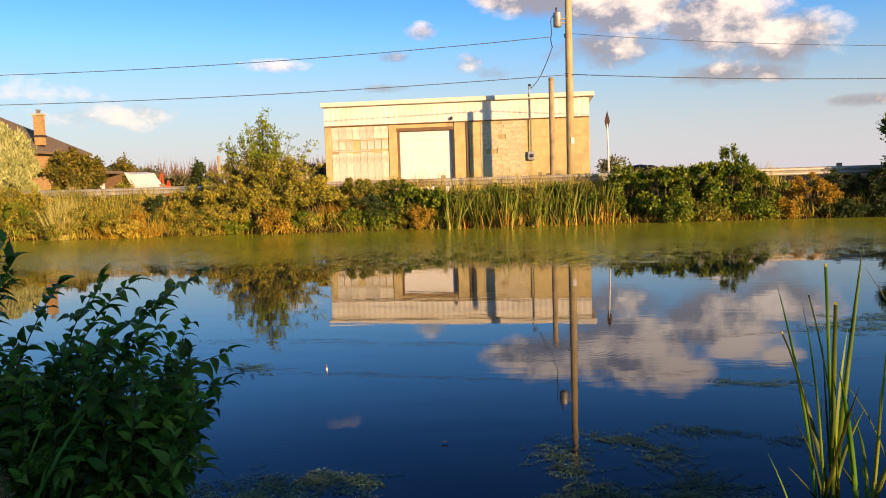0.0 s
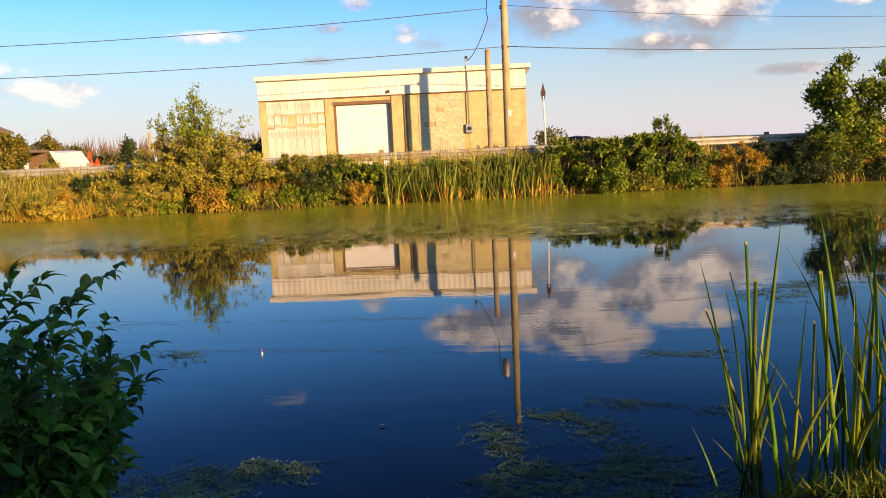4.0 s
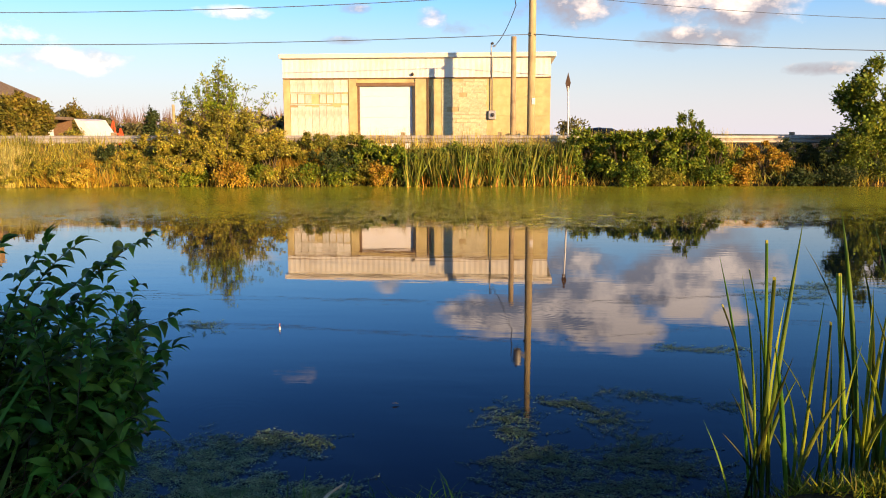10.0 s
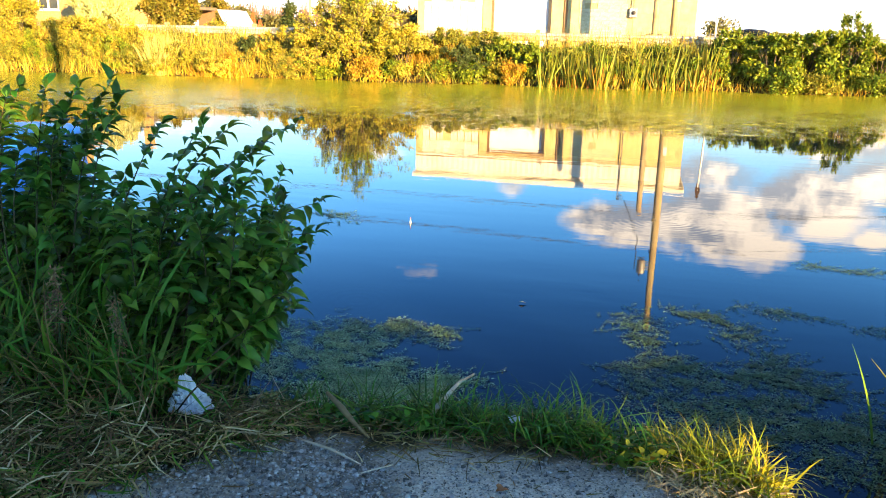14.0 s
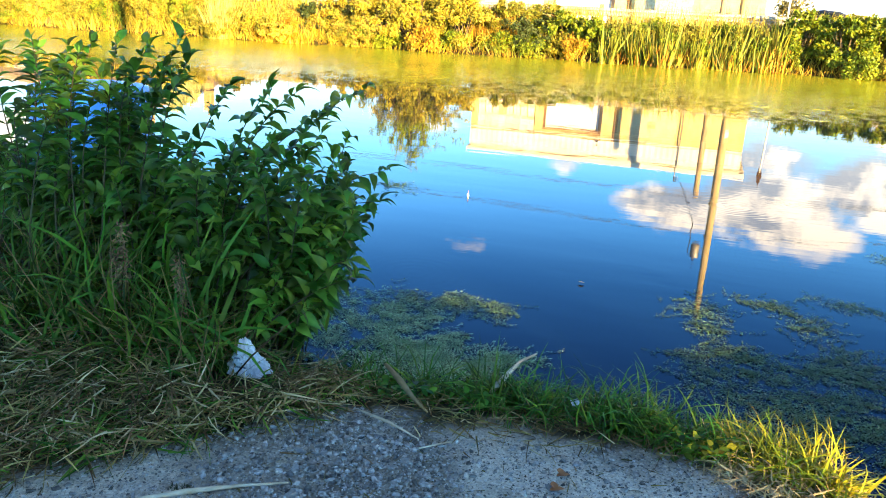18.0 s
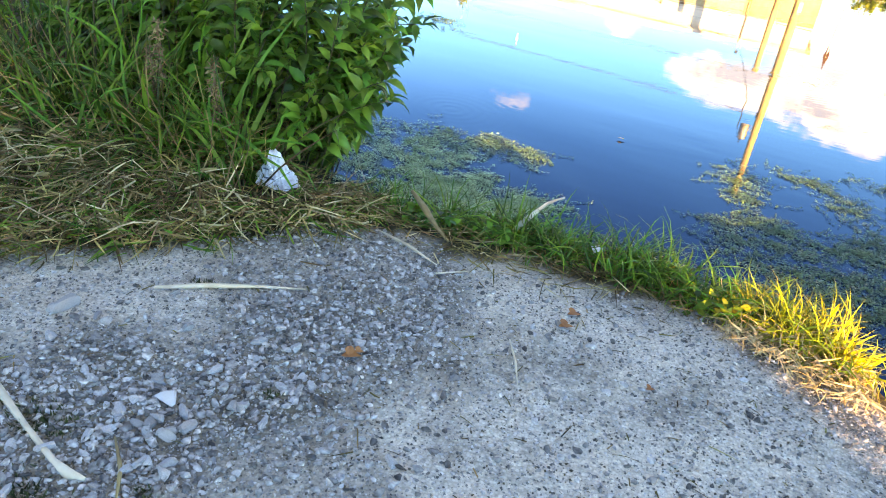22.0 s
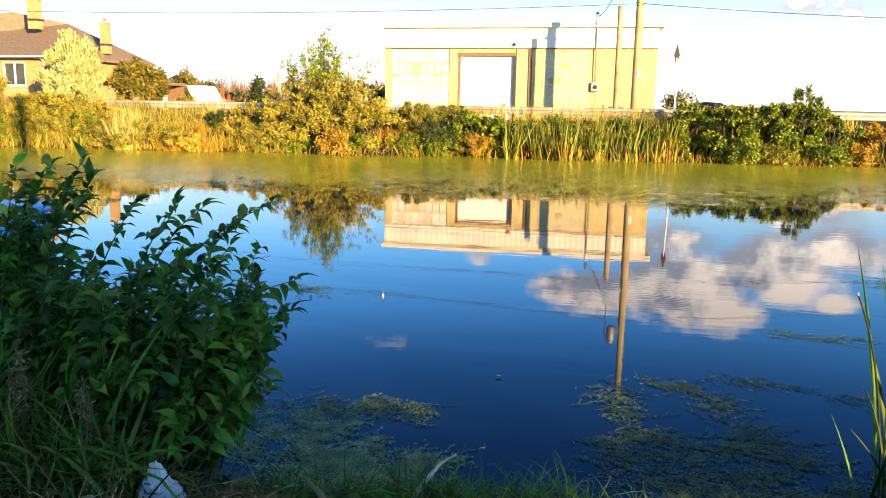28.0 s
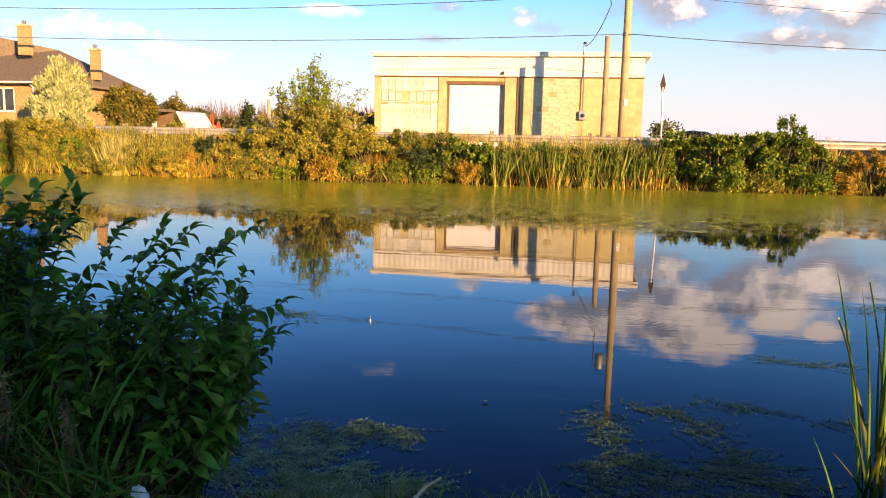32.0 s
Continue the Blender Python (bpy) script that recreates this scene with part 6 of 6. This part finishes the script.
litter("dry_grass_edge", "golden straw lying round the sunlit tufts", scatter(900, 49, (0.12, 0.56), (2.15, 2.55), lambda x, y, r: y > gravel_edge(x) - 0.06), (0.03, 0.1), 0.005, M["straw"], 50, 0.04, 0.35)
litter("dry_grass_edge", "dry grass lying along the water's edge", scatter(1500, 47, (-1.3, 0.5), (2.1, 2.75), lambda x, y, r: y > gravel_edge(x) - 0.03 + 0.16 * r), (0.04, 0.18), 0.0045, M["grass_dry"], 48, 0.03)
litter("dry_grass_edge", "pale straw strewn along the gravel's edge", scatter(170, 147, (-1.3, 0.4), (2.0, 2.7), lambda x, y, r: y > gravel_edge(x) - 0.1 + 0.2 * r), (0.06, 0.24), 0.0045, M["straw"], 148, 0.03)


# ---- cattails standing on the right ----
# for each clump its leaves: root x, middle x and z, tip x and z, width, tip cut off
CLUMP_A = [(1.26, 1.14, 0.83, 1.08, 1.16, 0.026, 0), (1.27, 1.18, 0.90, 1.14, 1.10, 0.018, 0), (1.32, 1.23, 0.87, 1.17, 1.11, 0.016, 1), (1.26, 1.13, 0.78, 1.07, 0.94, 0.012, 1), (1.30, 1.27, 0.84, 1.25, 1.24, 0.021, 1),
           (1.31, 1.28, 0.71, 1.27, 1.08, 0.029, 1), (1.30, 1.39, 0.96, 1.44, 1.34, 0.029, 0), (1.27, 1.16, 0.47, 1.09, 0.58, 0.018, 0), (1.32, 1.26, 0.41, 1.20, 0.65, 0.034, 1), (1.43, 1.34, 0.54, 1.29, 0.80, 0.034, 0)]
CLUMP_B = [(1.47, 1.49, 0.42, 1.46, 0.55, 0.022, 0), (1.61, 1.59, 0.56, 1.58, 0.85, 0.021, 1), (1.52, 1.58, 0.62, 1.63, 0.93, 0.026, 0), (1.77, 1.66, 0.77, 1.63, 1.07, 0.034, 1), (1.74, 1.61, 0.98, 1.49, 1.21, 0.022, 0),
           (1.82, 1.71, 0.93, 1.64, 1.38, 0.034, 0), (1.66, 1.65, 0.53, 1.65, 0.73, 0.020, 0), (1.68, 1.66, 0.93, 1.65, 1.21, 0.018, 0), (1.62, 1.40, 0.67, 1.25, 0.82, 0.013, 0), (1.54, 1.55, 0.15, 1.55, 0.20, 0.024, 1)]
CLUMP_C = [(1.90, 1.87, 1.07, 1.79, 1.33, 0.026, 0), (1.82, 1.78, 0.98, 1.73, 1.17, 0.024, 0), (1.88, 1.88, 0.97, 1.82, 1.39, 0.029, 0), (1.83, 1.83, 0.66, 1.86, 1.02, 0.026, 0), (1.86, 1.88, 0.70, 1.89, 1.07, 0.031, 0),
           (1.89, 1.79, 0.62, 1.70, 0.77, 0.018, 0), (1.87, 1.91, 0.35, 1.93, 0.64, 0.029, 0)]


def cattail(x, y, leaves, seed, label, spread=0.05):
    q = random.Random(seed)
    z0 = land(x, y) - 0.03
    e = thing("cattail", label, "cattail", (x, y, z0), "cattails at the near edge")
    low = []
    for k in range(len(leaves) if len(leaves) > 1 else 0):
        rx, mx, mz, tx, tz, w, cut = leaves[k]
        lean = q.gauss(0.02, 0.09)
        low.append((rx + q.gauss(0, 0.03), rx + lean * 0.5, tz * 0.35, rx + lean * 1.4, tz * q.uniform(0.45, 0.75), w * 0.9, 0))
    for rx, mx, mz, tx, tz, w, cut in list(leaves) + low:
        w *= 0.74
        dy = q.gauss(0, spread)
        root, tip = Vector((rx - x, dy * 0.5, 0.0)), Vector((tx - x, dy * 1.6, tz - z0))
        # a bow that passes through the middle
        via = Vector((mx - x, dy, mz - z0))
        s = min(max((mz - z0) / max(tz - z0, 0.05), 0.3), 0.8)
        ctrl = (via - root * (1 - s) ** 2 - tip * s * s) / (2 * s * (1 - s))
        pts, ws = [], []
        for k in range(12):
            u = k / 11
            pts.append(root * (1 - u) ** 2 + ctrl * 2 * u * (1 - u) + tip * u * u)
            ws.append(w * (0.62 + 0.75 * u - 0.4 * u * u) if cut else w * (0.62 + 0.9 * u) * (1 - u ** 3.2) + 0.001)
        a = q.uniform(-1.0, 1.0)
        tw = q.uniform(-2.2, 2.2)
        turn = [(math.sin(a + tw * k / 11), math.cos(a + tw * k / 11), 0) for k in range(12)]
        v, f = ribbon(pts, ws, turn, 0.5)
        a += tw
        leaf = part("leaf", mesh_of("leaf", v, f, M["reed"], True), e)
        if cut:
            d = (pts[-1] - pts[-2]).normalized()
            v, f = ribbon([pts[-1] - d * 0.001, pts[-1] + d * 0.008, pts[-1] + d * 0.014], [ws[-1], ws[-1], ws[-1] * 0.9], (math.sin(a), math.cos(a), 0), 0.5)
            part("cut_tip", mesh_of("cut_tip", v, f, M["reed_cut"]), leaf, None, "yellowed cut tip")


cattail(1.3, 3.62, CLUMP_A, 500, "cattail with long green leaves, several cut off square")
cattail(1.66, 3.75, CLUMP_B, 501, "cattail with leaning green leaves at the water's edge")
cattail(1.87, 3.75, CLUMP_C, 502, "dense cattail with tall pointed green leaves")
cattail(1.12, 3.42, [(1.12, 1.05, 0.25, 0.96, 0.46, 0.02, 0)], 503, "single dark green cattail blade leaning over the water", 0.0)
g = random.Random(77)
for i in range(11):
    x, y = 2.05 + 0.09 * i + g.gauss(0, 0.03), g.uniform(3.55, 4.1)
    lv = []
    for k in range(7):
        rx, tz = x + g.gauss(0, 0.05), g.uniform(0.5, 1.45)
        tx = rx + g.gauss(-0.05, 0.16) * tz
        lv.append((rx, rx + (tx - rx) * 0.4, tz * 0.6, tx, tz, g.uniform(0.018, 0.032), g.random() < 0.25))
    cattail(x, y, lv, 600 + i, "cattail with long green blade leaves at the water's edge")
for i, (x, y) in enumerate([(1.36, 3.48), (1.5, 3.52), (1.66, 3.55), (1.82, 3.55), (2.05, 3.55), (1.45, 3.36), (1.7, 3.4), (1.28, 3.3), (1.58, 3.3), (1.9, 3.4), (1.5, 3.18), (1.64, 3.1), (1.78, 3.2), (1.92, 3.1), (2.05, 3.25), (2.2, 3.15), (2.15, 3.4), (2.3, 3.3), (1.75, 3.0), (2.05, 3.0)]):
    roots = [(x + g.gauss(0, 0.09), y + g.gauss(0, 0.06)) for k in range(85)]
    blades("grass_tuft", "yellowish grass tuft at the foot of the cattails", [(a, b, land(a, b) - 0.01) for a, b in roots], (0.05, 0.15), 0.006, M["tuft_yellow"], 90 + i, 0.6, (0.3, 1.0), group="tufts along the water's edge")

foot = [(g.uniform(1.2, 2.3), g.uniform(3.5, 3.85)) for k in range(420)]
blades("dead_stems", "brown dead stems and leaves among the cattail feet", [(a, b, land(a, b) - 0.01) for a, b in foot], (0.08, 0.28), 0.009, M["grass_dry"], 131, 0.5, (0.2, 1.2))


# ---- loose things on the bank ----
def crumpled_bag():
    v, f, n, k = [], [], 56, 18
    for r in range(k):
        h = r / (k - 1)
        for a in range(n):
            t = 2 * math.pi * a / n
            d = Vector((math.cos(t), math.sin(t), h * 1.6))
            fold = abs(noise.noise(d * 2.1 + Vector((3, 0, 0)))) + 0.6 * abs(noise.noise(d * 5.3))
            rad = (1 - 0.86 * h ** 0.9) * (0.82 + 0.55 * fold) + 0.05
            bulge = 0.25 * math.sin(min(h * 6, math.pi))
            v.append((0.078 * rad * (1 + bulge * 0.4) * math.cos(t) - 0.022 * h, 0.064 * rad * (1 + bulge * 0.4) * math.sin(t), -0.05 + 0.126 * h + 0.012 * noise.noise(d * 4) * (h > 0)))
    for r in range(k - 1):
        for a in range(n):
            f.append((r * n + a, r * n + (a + 1) % n, (r + 1) * n + (a + 1) % n, (r + 1) * n + a))
    f += [tuple(range(n - 1, -1, -1)), tuple(range((k - 1) * n, k * n))]
    me = mesh_of("film", v, f, M["bag_white"])
    e = thing("plastic_bag", "crumpled white plastic bag lying on the mown grass", "bag", (-1.575, 2.41, land(-1.575, 2.41) + 0.082))
    part("film", me, e)
    for i, (dx, dz, sz) in enumerate([(0.0, 0.0, 0.022), (0.02, -0.03, 0.014), (-0.02, 0.03, 0.012)]):
        part("print", mesh_of("print", [(-sz, 0, -0.003), (sz, 0, -0.004), (sz * 0.8, 0, 0.003), (-sz * 0.9, 0, 0.004)], [(0, 1, 2, 3)], M["bag_print"]), e, pose(dx, -0.061 + abs(dz) * 0.3, dz - 0.01, 0, 0, 10))


crumpled_bag()


def stick(name, label, pts, w, tone="stick"):
    pts = [Vector(p) for p in pts]
    rad = [w * 0.5 * (0.8 + 0.3 * math.sin(i * 1.9)) for i in range(len(pts))]
    rad[0] *= 0.7
    rad[-1] *= 0.5
    me = tube_mesh(name, pts, rad, M[tone], 7)
    single(name, me, label, "stick", group="dry stalks on the bank")


def lay(points, h=0.008):
    return [(x, y, land(x, y) + h) for x, y in points]


stick("dry_stalk", "pale dry cattail stalk lying on the gravel", lay([(-1.43, 1.56), (-1.31, 1.645), (-1.19, 1.725), (-1.07, 1.8)]), 0.017)
stick("dry_stalk", "long pale dry leaf strip lying on the gravel", lay([(-1.6, 1.09), (-1.469, 1.046), (-1.287, 0.977), (-1.155, 0.93), (-1.1, 0.918), (-1.062, 0.923)]), 0.023)
stick("dry_stalk", "thin brown stalk lying on the gravel", lay([(-1.1, 1.05), (-1.02, 0.98), (-0.96, 0.9)]), 0.01, "stick_brown")
stick("dry_stalk", "pale dry stalk leaning out of the grass over the water", [(-0.7, 2.56, 0.25), (-0.645, 2.62, 0.33), (-0.585, 2.69, 0.4), (-0.53, 2.72, 0.43)], 0.021)
stick("dry_stalk", "brown dry leaf stalk leaning in the grass", [(-1.06, 2.52, 0.37), (-0.98, 2.47, 0.34), (-0.9, 2.4, 0.32), (-0.83, 2.34, 0.312)], 0.024, "stick_brown")
stick("dry_stalk", "thin straw stalk lying at the gravel's edge", lay([(-1.07, 2.27), (-0.93, 2.23), (-0.8, 2.17)], 0.02), 0.011)
stick("dry_stalk", "thin straw stalk lying at the gravel's edge", lay([(-0.78, 2.12), (-0.7, 2.21)], 0.015), 0.01)
stick("twig", "dark twig with small buds lying on the gravel", lay([(-0.45, 1.9), (-0.4, 1.8), (-0.36, 1.7)], 0.012), 0.007)
for i, (x, y, s) in enumerate([(-0.34, 2.14, 0.03), (-0.345, 2.05, 0.032), (-0.05, 1.89, 0.018), (-0.82, 1.57, 0.035), (-0.8, 1.6, 0.02)]):
    fr = frames_from(np.array([[0.8, 0.5, 0.1], [-0.3, 0.9, 0.15]]), np.array([[0.1, 0.2, 1.0], [0.2, -0.2, 1.0]]), np.array([s * 1.6, s * 1.3]), np.array([s, s * 0.8]))
    single("dead_leaf", many("dead_leaf", *LEAF6, fr, np.array([[x, y, land(x, y) + 0.012], [x + s * 0.5, y + s * 0.2, land(x, y) + 0.014]]), M["dead_leaf"]), "curled orange-brown dead leaf on the gravel", "leaf", group="dead leaves on the gravel")


def stone_mesh(seed, flat=0.6):
    """An angular stone, chipped by planes."""
    q = random.Random(seed)
    bm = bmesh.new()
    bmesh.ops.create_icosphere(bm, subdivisions=2, radius=1)
    cuts = []
    for k in range(9):
        d = Vector((q.gauss(0, 1), q.gauss(0, 1), q.gauss(0, 1))).normalized()
        cuts.append((d, q.uniform(0.35, 0.72)))
    for v in bm.verts:
        for d, c in cuts:
            over = v.co.dot(d) - c
            if over > 0:
                v.co -= d * over
        v.co = Vector((v.co.x * 1.2, v.co.y * 0.9, v.co.z * flat)) * 1.45
    me = bpy.data.meshes.new("stone")
    bm.to_mesh(me)
    bm.free()
    me.materials.append(M["stone"])
    return me


STONES = [stone_mesh(i, 0.62 + 0.06 * i) for i in range(6)]
PALE_STONE = stone_mesh(11, 0.6)
PALE_STONE.materials[0] = M["pale_stone"]
g = random.Random(12)
spots = [(-1.085, 1.21, 0.028), (-1.03, 1.19, 0.017), (-1.28, 1.17, 0.014), (-1.56, 1.36, 0.03), (-1.02, 1.12, 0.016), (-1.15, 1.12, 0.016)]
while len(spots) < 290:
    x, y = (g.uniform(-1.9, 0.4), g.uniform(0.75, 2.1)) if len(spots) % 3 == 0 else (g.gauss(-1.0, 0.3), g.gauss(1.3, 0.3))
    if y < gravel_edge(x) - 0.04 and g.random() < 0.12 + 0.9 * stony(x, y):
        spots.append((x, y, 0.005 + 0.012 * g.random() ** 2.5))
for i, (x, y, s) in enumerate(spots):
    single("stone", STONES[i % 6] if i else PALE_STONE, "grey rounded stone lying in the gravel" if i else "pale grey stone, larger than the gravel round it", "stone", pose(x, y, land(x, y) + s * 0.2, 0, 0, g.random() * 360) @ Matrix.Diagonal((s, s, s, 1)), "stones in the gravel")


def gravel():
    """Grit all over the trodden bank, with larger angular stones where it is stony and crumbs of dark earth between."""
    q = np.random.default_rng(5)
    e = thing("gravel", "fine grey angular gravel strewn over the trodden bank", "gravel", kind="stuff")

    def strew(name, x, y, size, mat, subdivisions, label=""):
        n = len(x)
        at = np.array([(a, b, land(a, b) + 0.12 * s) for a, b, s in zip(x, y, size)])
        fr = frames_from(q.normal(size=(n, 3)) * [1, 1, 0.3], q.normal(size=(n, 3)) * [0.4, 0.4, 0] + [0, 0, 1], size * q.uniform(0.9, 1.6, n), size, size * 0.65)
        pick = q.integers(0, 4, n)
        for k in range(4):
            bm = bmesh.new()
            if subdivisions:
                bmesh.ops.create_icosphere(bm, subdivisions=subdivisions, radius=1)
            else:
                tops = [bm.verts.new(v) for v in ((1, 0, 0), (0, 1, 0), (-1, 0, 0), (0, -1, 0), (0, 0, 1), (0, 0, -1))]
                for i in range(4):
                    bm.faces.new((tops[i], tops[(i + 1) % 4], tops[4]))
                    bm.faces.new((tops[(i + 1) % 4], tops[i], tops[5]))
            bm.verts.index_update()
            t = [tuple(v.co + Vector(q.normal(0, 0.2, 3))) for v in bm.verts]
            f = [tuple(v.index for v in p.verts) for p in bm.faces]
            bm.free()
            part(name, many(name, t, f, fr[pick == k], at[pick == k], mat), e, None, label, "stuff")

    def places(n, keep):
        xs, ys = [], []
        while len(xs) < n:
            x, y = q.uniform(-2.3, 0.95), q.uniform(0.45, 2.5)
            if y < gravel_edge(x) + 0.1 * q.random() and q.random() < keep(stony(x, y)):
                xs.append(x)
                ys.append(y)
        return xs, ys

    xs, ys = places(70000, lambda k: 0.55 + 0.45 * k)
    strew("grit", xs, ys, 0.0012 + 0.0036 * q.random(70000) ** 2, M["gravel"], 0)
    xs, ys = places(15000, lambda k: 0.1 + 0.9 * k * k)
    strew("pebbles", xs, ys, 0.0025 + 0.009 * q.random(15000) ** 3, M["gravel"], 1)
    heaps = [(q.normal(x, 0.045), q.normal(y, 0.025)) for x, y in zip(q.uniform(-1.9, 0.7, 420), q.uniform(0.6, 2.3, 420)) for i in range(10)]
    heaps = np.array([p for p in heaps if p[1] < gravel_edge(p[0])])
    strew("crumbs", heaps[:, 0], heaps[:, 1], 0.001 + 0.0035 * q.random(len(heaps)) ** 2, M["earth_crumb"], 0, "dark crumbs of earth")


gravel()

# ---- blue barrel in the water's edge, float, small floating weeds ----
br = thing("blue_barrel", "bright blue plastic barrel standing behind the shrub", "barrel", (-4.6, 5.05, -0.16))
part("body", lathe_mesh("body", [(0.4, 0), (0.44, 0.05), (0.45, 0.3), (0.47, 0.33), (0.45, 0.36), (0.45, 0.66), (0.47, 0.69), (0.45, 0.72), (0.44, 0.98), (0.4, 1.05)], M["barrel_blue"], 28), br)
part("rim", lathe_mesh("rim", [(0.41, 0), (0.44, 0.01), (0.44, 0.05), (0.4, 0.06)], M["barrel_blue"], 28), br, pose(0, 0, 1.03))
fl = thing("fishing_float", "small white and red fishing float on the water", "float", (-1.96, 6.72, 0.0))
fl.scale = (0.32, 0.32, 0.45)
part("body", lathe_mesh("body", [(0.006, -0.03), (0.022, -0.01), (0.026, 0.02), (0.018, 0.05), (0.008, 0.06)], M["float_white"], 12), fl)
part("tip", lathe_mesh("tip", [(0.007, 0.058), (0.007, 0.12), (0.004, 0.125)], M["float_red"], 8), fl, None, "red tip")


# floating weed: centre, half sizes, density
WEED = [(-1.65, 3.7, 0.4, 0.38, 0.62), (-1.25, 4.1, 0.35, 0.14, 0.42), (-1.35, 3.3, 0.35, 0.35, 0.66), (-1.02, 3.15, 0.25, 0.28, 0.52), (-0.88, 3.5, 0.2, 0.12, 0.52), (-1.12, 3.42, 0.2, 0.16, 0.56), (-0.5, 3.12, 0.3, 0.12, 0.38),
        (0.05, 4.6, 0.2, 0.28, 0.36), (0.4, 4.92, 0.22, 0.12, 0.4), (0.66, 4.66, 0.16, 0.16, 0.4), (0.3, 4.0, 0.32, 0.22, 0.37), (0.75, 4.1, 0.3, 0.24, 0.4), (0.9, 3.55, 0.4, 0.4, 0.36), (0.4, 3.45, 0.45, 0.25, 0.4),
        (0.0, 3.85, 0.16, 0.16, 0.34), (0.87, 5.12, 0.24, 0.08, 0.37), (1.4, 4.96, 0.28, 0.08, 0.35), (1.63, 6.28, 0.35, 0.16, 0.35), (-2.75, 6.8, 0.3, 0.2, 0.32), (3.1, 8.6, 0.5, 0.3, 0.3), (3.7, 9.2, 0.6, 0.3, 0.3), (1.2, 3.2, 0.3, 0.3, 0.36), (0.2, 3.1, 0.4, 0.14, 0.38)]


def weed_at(x, y):
    return max(-0.5, max(a - 0.2 * (((x - cx) / sx) ** 2 + ((y - cy) / sy) ** 2) for cx, cy, sx, sy, a in WEED))


def pond_weed():
    """Strands of small leaves drifting in loose rafts, mostly lying across the view."""
    q = np.random.default_rng(8)
    rafts = ([], []), ([], [])
    for cx, cy, sx, sy, a in WEED:
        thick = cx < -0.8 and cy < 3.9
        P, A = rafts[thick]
        for k in range(int((1700 if thick else 900) * sx * sy / 0.2 * (0.6 if cy > 5.5 else 1))):
            x, y = q.normal(cx, sx * 0.8), q.normal(cy, sy * 0.8)
            here = weed_at(x, y) + 0.5 * noise.noise((x * 3 + y, y * 7 - x, 2)) + (1.0 if thick else 0.4) * noise.noise((x * 7, y * 17, 5))
            if here < (0.34 if thick else 0.1) + 0.26 * q.random():
                continue
            turn = q.normal(0.0, 0.45) + 1.2 * noise.noise((x * 2, y * 2, 4))
            for i in range(q.integers(8, 20) if thick else q.integers(8, 26)):
                turn += q.normal(0, 0.16)
                x, y = x + 0.0075 * math.cos(turn), y + 0.0075 * math.sin(turn)
                if land(x, y) < 0.01:
                    for j in range(2):
                        P.append((x + q.normal(0, 0.007), y + q.normal(0, 0.007), 0.002 + 0.009 * q.random()))
                        A.append((math.cos(turn) + q.normal(0, 0.6), math.sin(turn) + q.normal(0, 0.6), q.normal(0, 0.25)))
    for thick, (name, mt, words) in enumerate((("pond_weed", "algae", "green strands of pond weed floating near the bank"), ("pale_pond_weed", "algae_skylit", "pond weed in rafts below the shrub, sky glow put into its pale green"))):
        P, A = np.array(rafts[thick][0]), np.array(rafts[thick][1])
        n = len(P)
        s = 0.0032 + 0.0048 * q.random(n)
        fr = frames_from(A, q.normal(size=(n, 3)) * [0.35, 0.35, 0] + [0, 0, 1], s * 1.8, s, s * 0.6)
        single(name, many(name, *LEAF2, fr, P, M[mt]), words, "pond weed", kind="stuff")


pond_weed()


def weed_film():
    xs, ys = np.linspace(-3.2, 4.6, 157), np.linspace(2.5, 9.8, 147)
    v = [(x, y, 0.0025) for y in ys for x in xs]
    w = len(xs)
    me = mesh_of("weed_film", v, [(j * w + i, j * w + i + 1, (j + 1) * w + i + 1, (j + 1) * w + i) for j in range(len(ys) - 1) for i in range(w - 1)], M["weed_mat"])
    at = me.attributes.new("cover", "FLOAT", "POINT")
    at.data.foreach_set("value", [weed_at(p[0], p[1]) - (0.33 if p[0] < -1.1 and p[1] < 3.7 else 0.46) for p in v])
    single("weed_film", me, "patchy green algae film floating near the bank", "algae", kind="stuff")


weed_film()
single("mud_clod", stone_mesh(9), "small dark clod standing out of the water", "clod", pose(-1.08, 3.7, 0.0) @ Matrix.Diagonal((0.016, 0.014, 0.02, 1))).data.materials[0] = M["dark_metal"]
single("floating_leaf", many("floating_leaf", *LEAF6, frames_from(np.array([[1.0, 0.2, 0.05]]), np.array([[0, 0.2, 1.0]]), np.array([0.05]), np.array([0.025])), np.array([[-0.66, 4.8, 0.012]]), M["straw"]), "pale leaf floating on the pond", "leaf")
